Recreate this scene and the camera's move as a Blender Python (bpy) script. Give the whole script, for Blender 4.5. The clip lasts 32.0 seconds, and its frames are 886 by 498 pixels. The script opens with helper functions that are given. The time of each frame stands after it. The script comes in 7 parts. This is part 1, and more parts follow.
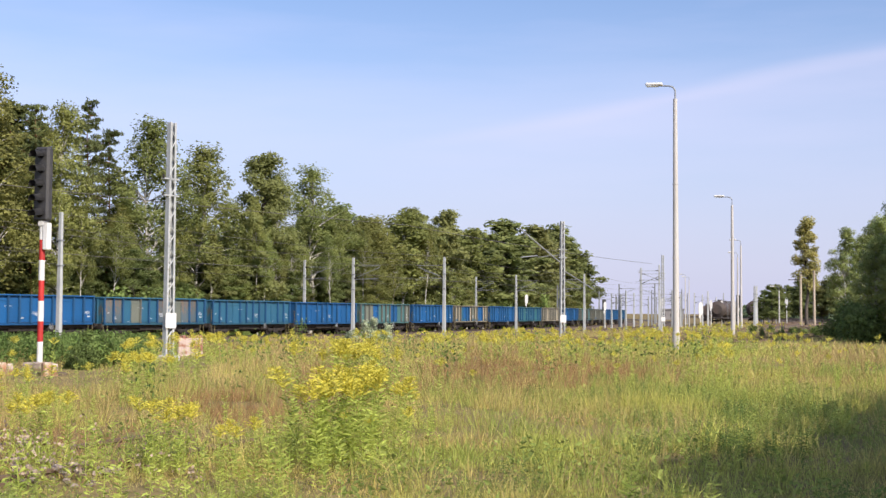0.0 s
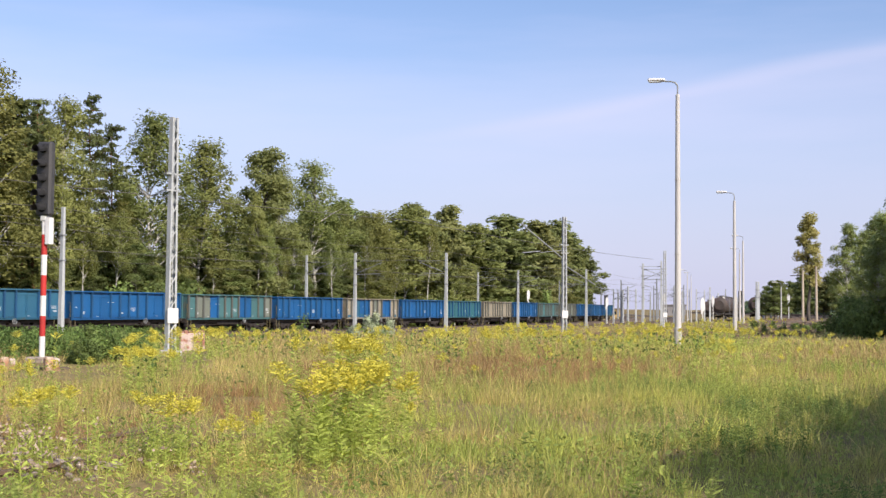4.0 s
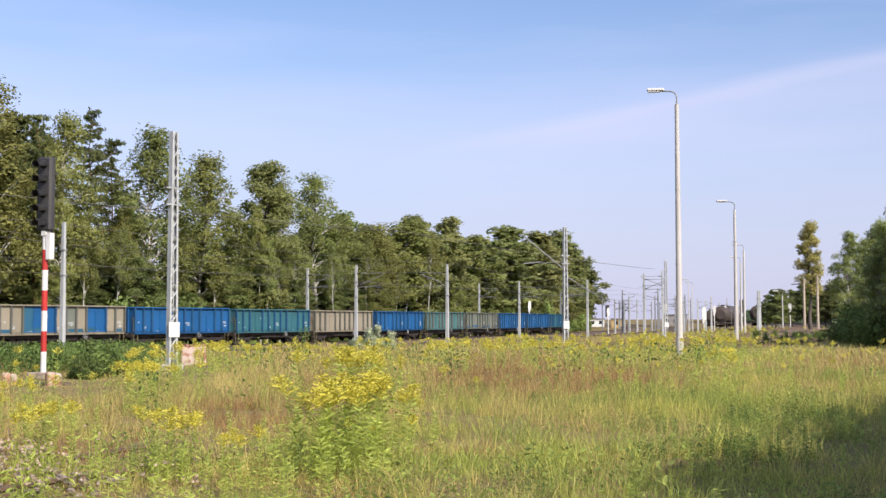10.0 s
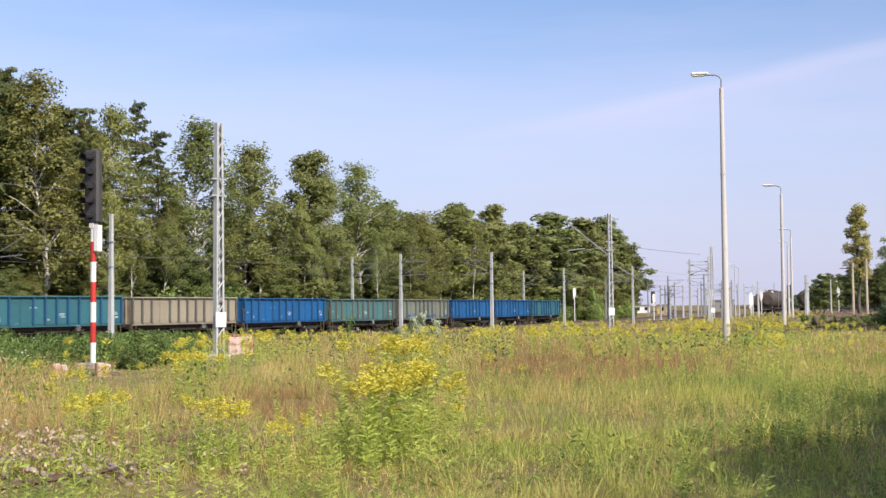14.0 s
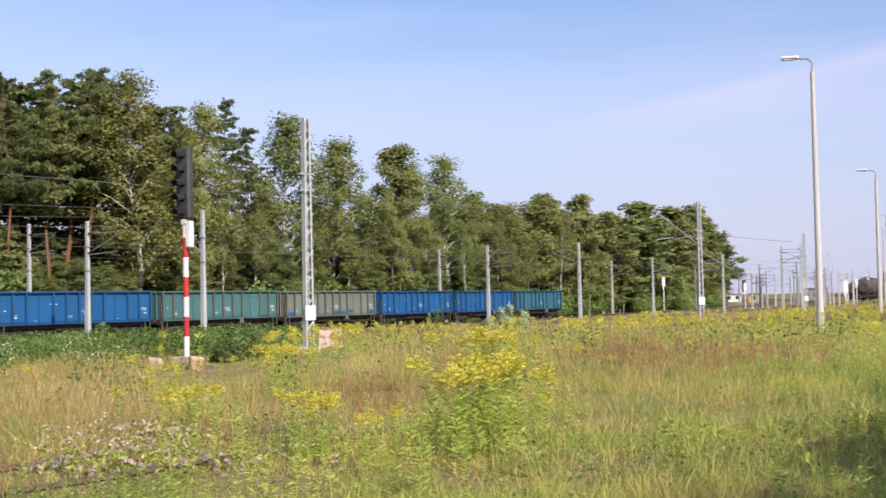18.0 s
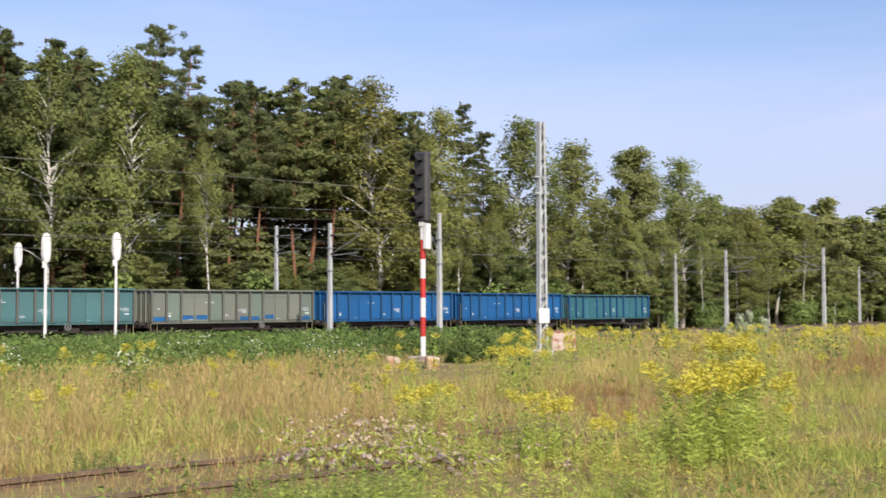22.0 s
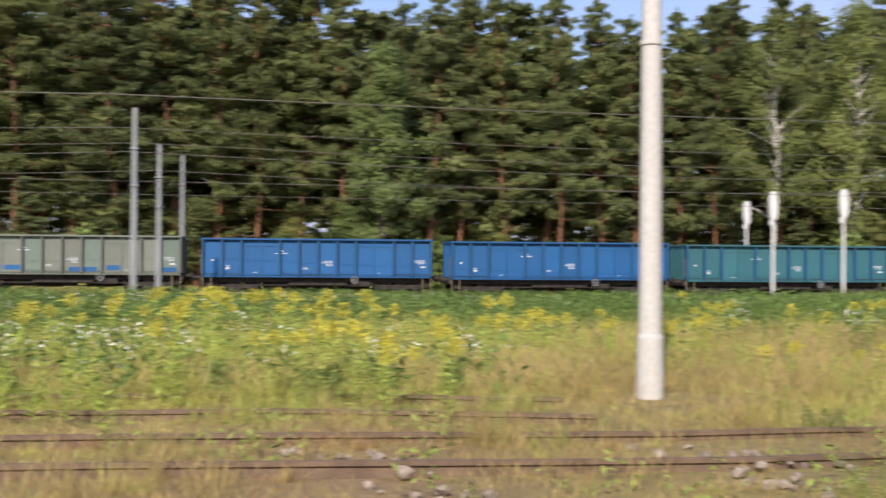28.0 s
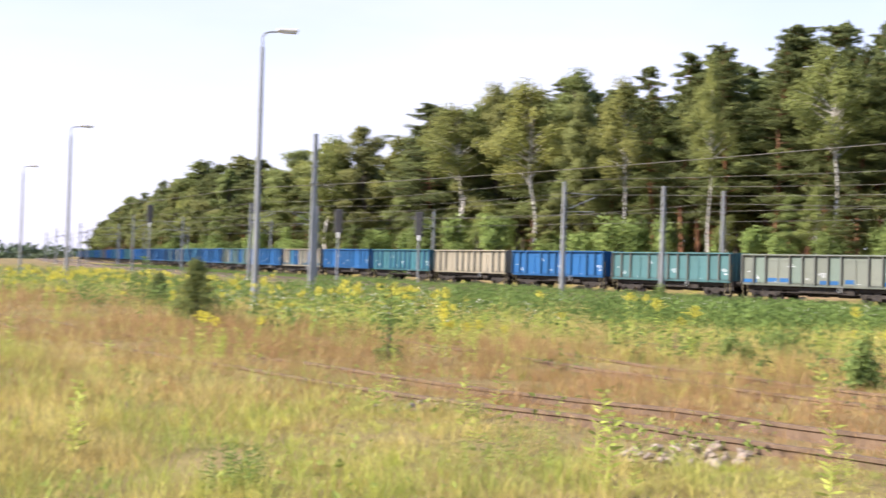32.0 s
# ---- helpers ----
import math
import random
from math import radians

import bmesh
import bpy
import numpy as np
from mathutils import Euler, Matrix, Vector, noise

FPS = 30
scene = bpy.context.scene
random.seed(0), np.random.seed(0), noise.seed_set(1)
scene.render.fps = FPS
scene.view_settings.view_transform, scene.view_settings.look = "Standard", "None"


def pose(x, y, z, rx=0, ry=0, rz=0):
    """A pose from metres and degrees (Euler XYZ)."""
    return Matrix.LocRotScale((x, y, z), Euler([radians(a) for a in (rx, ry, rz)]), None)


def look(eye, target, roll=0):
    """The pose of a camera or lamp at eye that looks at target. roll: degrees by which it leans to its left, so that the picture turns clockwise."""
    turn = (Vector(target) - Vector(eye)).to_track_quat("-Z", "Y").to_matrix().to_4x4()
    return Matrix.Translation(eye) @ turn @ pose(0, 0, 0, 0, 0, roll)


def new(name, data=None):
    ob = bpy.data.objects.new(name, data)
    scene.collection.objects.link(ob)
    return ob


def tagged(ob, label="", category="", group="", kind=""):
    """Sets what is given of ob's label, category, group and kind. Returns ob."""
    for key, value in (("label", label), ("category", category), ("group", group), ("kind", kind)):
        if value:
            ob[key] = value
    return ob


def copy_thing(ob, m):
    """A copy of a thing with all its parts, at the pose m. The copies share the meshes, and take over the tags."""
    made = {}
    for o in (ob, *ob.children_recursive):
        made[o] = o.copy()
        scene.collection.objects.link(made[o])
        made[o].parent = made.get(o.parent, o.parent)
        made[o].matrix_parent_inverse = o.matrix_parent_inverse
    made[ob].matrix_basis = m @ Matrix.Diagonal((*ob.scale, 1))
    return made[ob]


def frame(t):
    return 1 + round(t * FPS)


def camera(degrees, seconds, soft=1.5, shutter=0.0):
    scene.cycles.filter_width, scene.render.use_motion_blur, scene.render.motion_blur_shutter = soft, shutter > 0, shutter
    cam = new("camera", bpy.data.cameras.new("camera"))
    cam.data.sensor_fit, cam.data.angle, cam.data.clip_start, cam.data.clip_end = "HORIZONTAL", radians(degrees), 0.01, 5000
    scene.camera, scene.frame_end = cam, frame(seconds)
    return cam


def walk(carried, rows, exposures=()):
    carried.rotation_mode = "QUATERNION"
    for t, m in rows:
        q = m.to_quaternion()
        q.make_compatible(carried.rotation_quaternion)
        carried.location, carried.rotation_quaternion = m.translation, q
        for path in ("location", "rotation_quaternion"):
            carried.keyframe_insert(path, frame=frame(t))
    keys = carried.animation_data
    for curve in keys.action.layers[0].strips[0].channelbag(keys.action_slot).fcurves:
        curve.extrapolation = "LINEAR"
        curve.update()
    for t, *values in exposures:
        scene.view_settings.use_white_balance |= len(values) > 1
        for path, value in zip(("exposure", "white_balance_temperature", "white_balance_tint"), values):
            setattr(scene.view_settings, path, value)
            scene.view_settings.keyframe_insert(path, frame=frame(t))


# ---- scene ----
import functools

# ---- camera: stands on the grass by the yard and pans to the left ----
EYE = 1.7
FOV = 39.9
PATH = [
    (0, -0.00, 2.96, -0.34), (0.5, 0.04, 2.90, -0.47), (1, 0.09, 2.87, -0.49), (1.5, 0.06, 2.95, -0.57), (2, 0.07, 2.95, -0.50),
    (2.5, 0.06, 2.91, -0.62), (3, 0.07, 2.81, -0.42), (3.5, 0.09, 2.76, -0.46), (5.5, 0.09, 2.73, -0.28), (6, 0.02, 2.81, -0.42),
    (6.5, -0.02, 2.96, -0.35), (7, -0.01, 3.08, -0.11), (7.5, 0.06, 3.01, 0.03), (8, 0.10, 3.03, 0.08), (8.5, 0.11, 3.09, 0.17),
    (9, 0.07, 3.26, 0.11), (9.5, 0.07, 3.31, 0.08), (10, 0.15, 3.29, 0.08), (10.5, 0.32, 3.16, -0.02), (11, 0.64, 2.93, 0.11),
    (11.5, 1.09, 2.86, 0.32), (12, 1.54, 2.79, 0.77), (12.5, 1.85, 2.63, 0.78), (13, 1.97, 2.62, 0.62), (13.5, 2.12, 2.74, 0.62),
    (15.5, 2.60, 2.66, 0.35), (16, 2.86, 2.63, 0.39), (16.5, 3.10, 2.62, 0.43), (17, 3.53, 2.53, 0.66), (17.5, 4.76, 2.42, 0.88),
    (18, 6.35, 2.40, 1.19), (18.5, 8.11, 2.42, 1.09), (19, 10.26, 2.31, 0.84), (19.5, 11.28, 2.25, 1.08), (20, 11.99, 2.36, 0.70),
    (20.5, 12.82, 2.24, 0.81), (21, 13.71, 2.14, 0.96), (21.5, 15.09, 2.14, 0.87), (22, 17.28, 2.68, 0.20), (22.5, 19.19, 3.04, -0.19),
    (23, 21.79, 3.30, -0.42), (23.5, 23.54, 2.71, -0.67), (24, 24.59, 2.48, -0.46), (24.5, 25.98, 2.41, -0.12), (26.5, 36.02, 0.81, -0.37),
    (27, 40.30, 1.00, -0.28), (27.5, 44.77, 0.82, -0.20), (28, 50.44, 0.63, -0.38), (28.5, 60.72, 0.73, -0.91), (29, 73.08, 1.12, -1.24),
    (29.5, 82.12, 1.53, -1.15), (30, 88.58, 1.83, -0.22), (30.5, 93.95, 1.71, -1.06), (31, 99.35, 1.86, -0.77), (31.5, 104.15, 1.30, -1.12),
    (32, 109.66, 0.90, -1.69),
]
cam = camera(FOV, 32.0, soft=1.45, shutter=0.5)
walk(cam, [(t, pose(0, 0, EYE, 90 + pitch, roll, yaw)) for t, yaw, pitch, roll in PATH],
     exposures=[(0, 0.1, 6550, 14), (24, 0.06, 6550, 14), (27, -0.02, 6550, 14), (28.4, 0.09, 6550, 14), (29.3, 0.34, 6600, 15), (31, 0.74, 6600, 15), (32, 0.74, 6600, 15)])

# ---- daylight ----
SUN_AZ, SUN_EL = 141.0, 37.0      # degrees clockwise from +y, degrees up
HAZE, CIRRUS = (3.95, 4.15, 5.2, 1), (5.6, 5.4, 6.2, 1)
world = bpy.data.worlds.new("world")
scene.world = world
world.use_nodes = True
wn = world.node_tree
wn.nodes.clear()
sky = wn.nodes.new("ShaderNodeTexSky")
sky.sky_type, sky.sun_disc = "NISHITA", False
sky.sun_elevation, sky.sun_rotation = radians(SUN_EL), radians(SUN_AZ)
sky.air_density, sky.dust_density, sky.ozone_density = 1.0, 1.0, 3.0
w_coord = wn.nodes.new("ShaderNodeTexCoord")
w_map = wn.nodes.new("ShaderNodeMapping")
w_map.inputs["Rotation"].default_value = (radians(12), radians(-9), radians(18))
w_map.inputs["Scale"].default_value = (1.2, 2.2, 9.0)
w_noise = wn.nodes.new("ShaderNodeTexNoise")
w_noise.inputs["Scale"].default_value, w_noise.inputs["Detail"].default_value = 1.3, 6.0
w_ramp = wn.nodes.new("ShaderNodeMapRange")
w_ramp.inputs["From Min"].default_value, w_ramp.inputs["From Max"].default_value = 0.45, 0.78
w_ramp.inputs["To Max"].default_value = 0.28
w_mix = wn.nodes.new("ShaderNodeMixRGB")
w_mix.inputs["Color2"].default_value = (7.0, 6.5, 7.6, 1)
w_tone = wn.nodes.new("ShaderNodeMixRGB")      # thin violet haze of a late summer sky
w_tone.blend_type = "MULTIPLY"
w_tone.inputs["Fac"].default_value, w_tone.inputs["Color2"].default_value = 1.0, (0.99, 0.985, 1.07, 1)
w_bg = wn.nodes.new("ShaderNodeBackground")
w_bg.inputs["Strength"].default_value = 0.148
w_out = wn.nodes.new("ShaderNodeOutputWorld")
wn.links.new(w_coord.outputs["Generated"], w_map.inputs["Vector"])
wn.links.new(w_map.outputs["Vector"], w_noise.inputs["Vector"])
wn.links.new(w_noise.outputs["Fac"], w_ramp.inputs["Value"])
wn.links.new(w_ramp.outputs["Result"], w_mix.inputs["Fac"])
wn.links.new(sky.outputs["Color"], w_mix.inputs["Color1"])
# lavender haze that thickens towards the horizon
w_sep = wn.nodes.new("ShaderNodeSeparateXYZ")
wn.links.new(w_coord.outputs["Generated"], w_sep.inputs["Vector"])
w_low = wn.nodes.new("ShaderNodeMapRange")
w_low.interpolation_type = "SMOOTHSTEP"
for key, val in (("From Min", 0.28), ("From Max", 0.0), ("To Min", 0.0), ("To Max", 0.8)):
    w_low.inputs[key].default_value = val
wn.links.new(w_sep.outputs["Z"], w_low.inputs["Value"])
w_haze = wn.nodes.new("ShaderNodeMixRGB")
w_haze.inputs["Color2"].default_value = HAZE
wn.links.new(w_low.outputs["Result"], w_haze.inputs["Fac"])
wn.links.new(w_mix.outputs["Color"], w_haze.inputs["Color1"])
# the haze is whiter in the west
w_west = wn.nodes.new("ShaderNodeVectorMath")
w_west.operation = "DOT_PRODUCT"
w_west.inputs[1].default_value = (-0.94, -0.34, 0.0)
wn.links.new(w_coord.outputs["Generated"], w_west.inputs[0])
w_pale = wn.nodes.new("ShaderNodeMapRange")
w_pale.interpolation_type = "SMOOTHSTEP"
for key, val in (("From Min", 0.5), ("From Max", 1.1), ("To Min", 0.0), ("To Max", 0.5)):
    w_pale.inputs[key].default_value = val
wn.links.new(w_west.outputs["Value"], w_pale.inputs["Value"])
w_milk = wn.nodes.new("ShaderNodeMixRGB")
w_milk.inputs["Color2"].default_value = (5.0, 5.0, 5.3, 1)
wn.links.new(w_pale.outputs["Result"], w_milk.inputs["Fac"])
wn.links.new(w_haze.outputs["Color"], w_milk.inputs["Color1"])
# one long feathered streak of cirrus that climbs to the right
w_dot = wn.nodes.new("ShaderNodeVectorMath")
w_dot.operation = "DOT_PRODUCT"
w_dot.inputs[1].default_value = (-0.1850, -0.1376, 0.9731)
wn.links.new(w_coord.outputs["Generated"], w_dot.inputs[0])
w_wob = wn.nodes.new("ShaderNodeMath")
w_wob.operation = "MULTIPLY_ADD"
w_wob.inputs[1].default_value, w_wob.inputs[2].default_value = 0.05, -0.025
wn.links.new(w_noise.outputs["Fac"], w_wob.inputs[0])
w_off = wn.nodes.new("ShaderNodeMath")
w_off.operation = "ADD"
wn.links.new(w_dot.outputs["Value"], w_off.inputs[0])
wn.links.new(w_wob.outputs["Value"], w_off.inputs[1])
w_band = wn.nodes.new("ShaderNodeValToRGB")
w_band.color_ramp.interpolation = "EASE"
for pos, val in ((0.0, 0.0), (0.28, 0.0), (0.40, 0.14), (0.485, 0.24), (0.508, 0.33), (0.54, 0.0), (1.0, 0.0)):
    e = w_band.color_ramp.elements.new(pos) if 0 < pos < 1 else w_band.color_ramp.elements[0 if pos == 0 else -1]
    e.color = (val, val, val, 1)
w_pos = wn.nodes.new("ShaderNodeMapRange")
w_pos.inputs["From Min"].default_value, w_pos.inputs["From Max"].default_value = -0.2, 0.2
wn.links.new(w_off.outputs["Value"], w_pos.inputs["Value"])
wn.links.new(w_pos.outputs["Result"], w_band.inputs["Fac"])
w_az = wn.nodes.new("ShaderNodeMapRange")
w_az.interpolation_type = "SMOOTHSTEP"
w_az.inputs["From Min"].default_value, w_az.inputs["From Max"].default_value = -0.12, 0.16
wn.links.new(w_sep.outputs["X"], w_az.inputs["Value"])
w_str = wn.nodes.new("ShaderNodeMath")
w_str.operation = "MULTIPLY"
wn.links.new(w_band.outputs["Color"], w_str.inputs[0])
wn.links.new(w_az.outputs["Result"], w_str.inputs[1])
w_cirrus = wn.nodes.new("ShaderNodeMixRGB")
w_cirrus.inputs["Color2"].default_value = CIRRUS
wn.links.new(w_str.outputs["Value"], w_cirrus.inputs["Fac"])
wn.links.new(w_milk.outputs["Color"], w_cirrus.inputs["Color1"])
wn.links.new(w_cirrus.outputs["Color"], w_tone.inputs["Color1"])
wn.links.new(w_tone.outputs["Color"], w_bg.inputs["Color"])
wn.links.new(w_bg.outputs["Background"], w_out.inputs["Surface"])

sun_data = bpy.data.lights.new("sun", "SUN")
sun_data.energy, sun_data.angle, sun_data.color = 5.0, radians(0.5), (1.0, 0.92, 0.78)
sun = new("sun", sun_data)
sun_dir = Vector((math.sin(radians(SUN_AZ)) * math.cos(radians(SUN_EL)),
                  math.cos(radians(SUN_AZ)) * math.cos(radians(SUN_EL)), math.sin(radians(SUN_EL))))
sun.matrix_world = look(sun_dir * 300, (0, 0, 0))

# ---- materials ----
def material(name, base, second=None, scale=3.0, fine=40.0, rough=0.75, metal=0.0, bump=0.15, coords="Object",
             island=0.0, objrand=0.0, third=None, third_at=(0.55, 0.7), third_scale=1.0, translucent=0.0, stretch=(1, 1, 1), detail=5.0, spec=0.5, kin=None):
    """Two colours mixed by a coarse noise, a third in patches, fine grain in value, and a bump."""
    m = bpy.data.materials.new(name)
    m.use_nodes = True
    nt = m.node_tree
    n, l = nt.nodes, nt.links
    bsdf = n["Principled BSDF"]
    bsdf.inputs["Roughness"].default_value, bsdf.inputs["Metallic"].default_value = rough, metal
    bsdf.inputs["Specular IOR Level"].default_value = 0.12 if translucent else spec
    tc = n.new("ShaderNodeTexCoord")
    mp = n.new("ShaderNodeMapping")
    mp.inputs["Scale"].default_value = stretch
    l.new(tc.outputs[coords], mp.inputs["Vector"])
    second = second or tuple(c * 0.7 for c in base)

    def noise_tex(s, d=detail):
        t = n.new("ShaderNodeTexNoise")
        t.inputs["Scale"].default_value, t.inputs["Detail"].default_value = s, d
        l.new(mp.outputs["Vector"], t.inputs["Vector"])
        return t.outputs["Fac"]

    def ramp(src, a, b, lo=0.0, hi=1.0):
        r = n.new("ShaderNodeMapRange")
        for k, v in zip(("From Min", "From Max", "To Min", "To Max"), (a, b, lo, hi)):
            r.inputs[k].default_value = v
        l.new(src, r.inputs["Value"])
        return r.outputs["Result"]

    def mix(fac, a, b, mode="MIX"):
        x = n.new("ShaderNodeMixRGB")
        x.blend_type = mode
        for sock, v in ((x.inputs["Fac"], fac), (x.inputs["Color1"], a), (x.inputs["Color2"], b)):
            if isinstance(v, (int, float)):
                sock.default_value = v
            elif isinstance(v, tuple):
                sock.default_value = (*v, 1)
            else:
                l.new(v, sock)
        return x.outputs["Color"]

    col = mix(ramp(noise_tex(scale), 0.38, 0.62), base, second)
    if third:
        col = mix(ramp(noise_tex(third_scale, 6.0), *third_at), col, third)
    grain = noise_tex(fine, 3.0)
    col = mix(1.0, col, ramp(grain, 0.25, 0.75, 0.78, 1.18), "MULTIPLY")
    if island:
        g = n.new("ShaderNodeNewGeometry")
        col = mix(1.0, col, ramp(g.outputs["Random Per Island"], 0, 1, 1 - island, 1 + island), "MULTIPLY")
    if objrand or kin:
        oi = n.new("ShaderNodeObjectInfo")
    if kin:
        wn_ = n.new("ShaderNodeTexWhiteNoise")
        wn_.noise_dimensions = "1D"
        l.new(oi.outputs["Random"], wn_.inputs["W"])
        col = mix(ramp(wn_.outputs["Value"], 0, 1, 0.0, 0.85), col, kin)
    if objrand:
        col = mix(1.0, col, ramp(oi.outputs["Random"], 0, 1, 1 - objrand, 1 + objrand), "MULTIPLY")
    l.new(col, bsdf.inputs["Base Color"])
    if bump:
        b = n.new("ShaderNodeBump")
        b.inputs["Strength"].default_value, b.inputs["Distance"].default_value = bump, 0.02
        l.new(grain, b.inputs["Height"])
        l.new(b.outputs["Normal"], bsdf.inputs["Normal"])
    if translucent:
        tr = n.new("ShaderNodeBsdfTranslucent")
        l.new(col, tr.inputs["Color"])
        ms = n.new("ShaderNodeMixShader")
        ms.inputs["Fac"].default_value = translucent
        l.new(bsdf.outputs["BSDF"], ms.inputs[1])
        l.new(tr.outputs["BSDF"], ms.inputs[2])
        l.new(ms.outputs["Shader"], n["Material Output"].inputs["Surface"])
    return m


M_SOIL = material("soil", (0.27, 0.212, 0.10), (0.205, 0.165, 0.075), 0.35, 9, 0.95, spec=0.08, bump=0.8, third=(0.27, 0.185, 0.12), third_scale=0.12)
M_BALLAST = material("ballast", (0.19, 0.145, 0.105), (0.12, 0.095, 0.075), 6, 22, 0.95, spec=0.08, bump=1.0)
M_RUST_RAIL = material("rusty_rail", (0.20, 0.135, 0.09), (0.14, 0.095, 0.065), 5, 60, 0.9, 0.0, bump=0.4)
M_RAIL = material("worn_rail", (0.22, 0.17, 0.14), (0.13, 0.09, 0.07), 4, 60, 0.5, 0.6, bump=0.2)
M_SLEEPER = material("sleeper", (0.16, 0.13, 0.10), (0.09, 0.075, 0.06), 4, 30, 0.95, spec=0.08, bump=0.6, objrand=0.25)
M_CONCRETE = material("concrete", (0.58, 0.56, 0.53), (0.52, 0.50, 0.47), 1.0, 60, 0.85, bump=0.06, stretch=(1, 1, 0.3), third=(0.45, 0.43, 0.39), third_at=(0.62, 0.85))
M_WOOD = material("weathered_pole_wood", (0.50, 0.42, 0.32), (0.38, 0.31, 0.23), 2, 40, 0.9, bump=0.3, stretch=(1, 1, 0.15))
M_STEEL = material("galvanised_steel", (0.30, 0.315, 0.32), (0.24, 0.255, 0.26), 2, 50, 0.6, 0.2, bump=0.1, stretch=(1, 1, 0.3))
M_STEEL_LIGHT = material("pale_galvanised_steel", (0.50, 0.52, 0.52), (0.42, 0.44, 0.44), 2, 50, 0.6, 0.1, bump=0.08, stretch=(1, 1, 0.3))
M_WHITE = material("white_paint", (0.80, 0.80, 0.78), (0.70, 0.69, 0.66), 2, 50, 0.6, bump=0.1)
M_RED = material("red_paint", (0.55, 0.035, 0.03), (0.42, 0.03, 0.025), 3, 50, 0.55, bump=0.1)
M_BLACK = material("black_paint", (0.045, 0.045, 0.048), (0.06, 0.058, 0.056), 3, 40, 0.6, bump=0.1)
M_DARK = material("dark_underframe", (0.045, 0.036, 0.03), (0.025, 0.021, 0.019), 3, 40, 0.8, 0.1, bump=0.3)
M_WIRE = material("copper_wire", (0.20, 0.19, 0.17), (0.15, 0.14, 0.125), 3, 40, 0.6, 0.4, bump=0)
M_LENS = material("dark_lens", (0.02, 0.02, 0.022), None, 3, 30, 0.15, bump=0)
M_LAMP = material("lamp_glass", (0.62, 0.66, 0.68), (0.55, 0.6, 0.62), 3, 30, 0.25, bump=0)


def paint(name, base, worn, rust=(0.20, 0.10, 0.055), at=(0.60, 0.74)):
    return material(name, base, worn, 0.7, 35, 0.6, bump=0.12, third=rust, third_at=at, third_scale=1.4, stretch=(1, 1, 0.45), objrand=0.10)


P_BLUE = paint("blue_wagon_paint", (0.006, 0.100, 0.285), (0.008, 0.084, 0.23), (0.045, 0.09, 0.15), (0.66, 0.82))
P_BLUE2 = paint("dull_blue_wagon_paint", (0.02, 0.11, 0.20), (0.03, 0.12, 0.18), (0.11, 0.09, 0.07))
P_TEAL = paint("teal_wagon_paint", (0.028, 0.14, 0.172), (0.034, 0.115, 0.14), (0.085, 0.11, 0.105))
P_GREEN = paint("faded_green_wagon_paint", (0.065, 0.172, 0.18), (0.055, 0.135, 0.142), (0.12, 0.125, 0.10))
P_GREY = paint("faded_grey_wagon_paint", (0.175, 0.19, 0.155), (0.135, 0.16, 0.135), (0.16, 0.13, 0.095))
P_GREYGREEN = paint("grey_green_wagon_paint", (0.15, 0.20, 0.165), (0.12, 0.16, 0.135), (0.19, 0.16, 0.11))
P_BEIGE = paint("beige_wagon_paint", (0.32, 0.285, 0.215), (0.26, 0.235, 0.175), (0.24, 0.16, 0.095))
P_RUST = paint("rusty_wagon_paint", (0.075, 0.125, 0.16), (0.14, 0.125, 0.10), (0.24, 0.14, 0.075), (0.48, 0.66))
# darker than the panels: shade about the ribs is put into the colour
P_RIB = paint("shaded_rib_paint", (0.115, 0.12, 0.105), (0.08, 0.083, 0.072), (0.13, 0.09, 0.06))
P_RIB_BLUE = paint("shaded_blue_rib_paint", (0.008, 0.078, 0.19), (0.012, 0.062, 0.145), (0.06, 0.06, 0.06))
P_MARK = material("white_marking", (0.58, 0.60, 0.62), (0.42, 0.46, 0.50), 8, 60, 0.6, bump=0)
P_YELLOW = material("dull_steps", (0.20, 0.17, 0.07), (0.12, 0.10, 0.06), 8, 60, 0.6, bump=0)

M_BARK_PINE = material("pine_bark", (0.15, 0.085, 0.055), (0.30, 0.14, 0.075), 0.25, 18, 0.95, spec=0.08, bump=0.6, stretch=(1, 1, 0.5))
M_BARK_BIRCH = material("birch_bark", (0.62, 0.60, 0.55), (0.45, 0.43, 0.39), 1.5, 9, 0.85, spec=0.08, bump=0.2, third=(0.05, 0.045, 0.04), third_at=(0.56, 0.62), third_scale=3.0, stretch=(1, 1, 2.2))
M_BARK = material("grey_bark", (0.14, 0.12, 0.10), (0.08, 0.07, 0.06), 2, 18, 0.95, spec=0.08, bump=0.5, stretch=(1, 1, 0.4))
M_NEEDLES = material("pine_needles", (0.235, 0.260, 0.095), (0.150, 0.182, 0.066), 0.45, 6, 0.8, bump=0, island=0.3, objrand=0.22, translucent=0.4, kin=(0.180, 0.215, 0.095))
M_BIRCH_LEAF = material("birch_leaves", (0.340, 0.335, 0.110), (0.245, 0.255, 0.080), 0.4, 6, 0.7, bump=0, island=0.3, objrand=0.2, translucent=0.45, kin=(0.25, 0.31, 0.105))
M_POPLAR = material("poplar_leaves", (0.52, 0.46, 0.17), (0.36, 0.35, 0.12), 0.4, 6, 0.7, bump=0, island=0.3, translucent=0.45)
M_LEAF = material("broad_leaves", (0.235, 0.290, 0.100), (0.160, 0.215, 0.078), 0.4, 6, 0.65, bump=0, island=0.3, objrand=0.22, translucent=0.45, kin=(0.26, 0.26, 0.10))
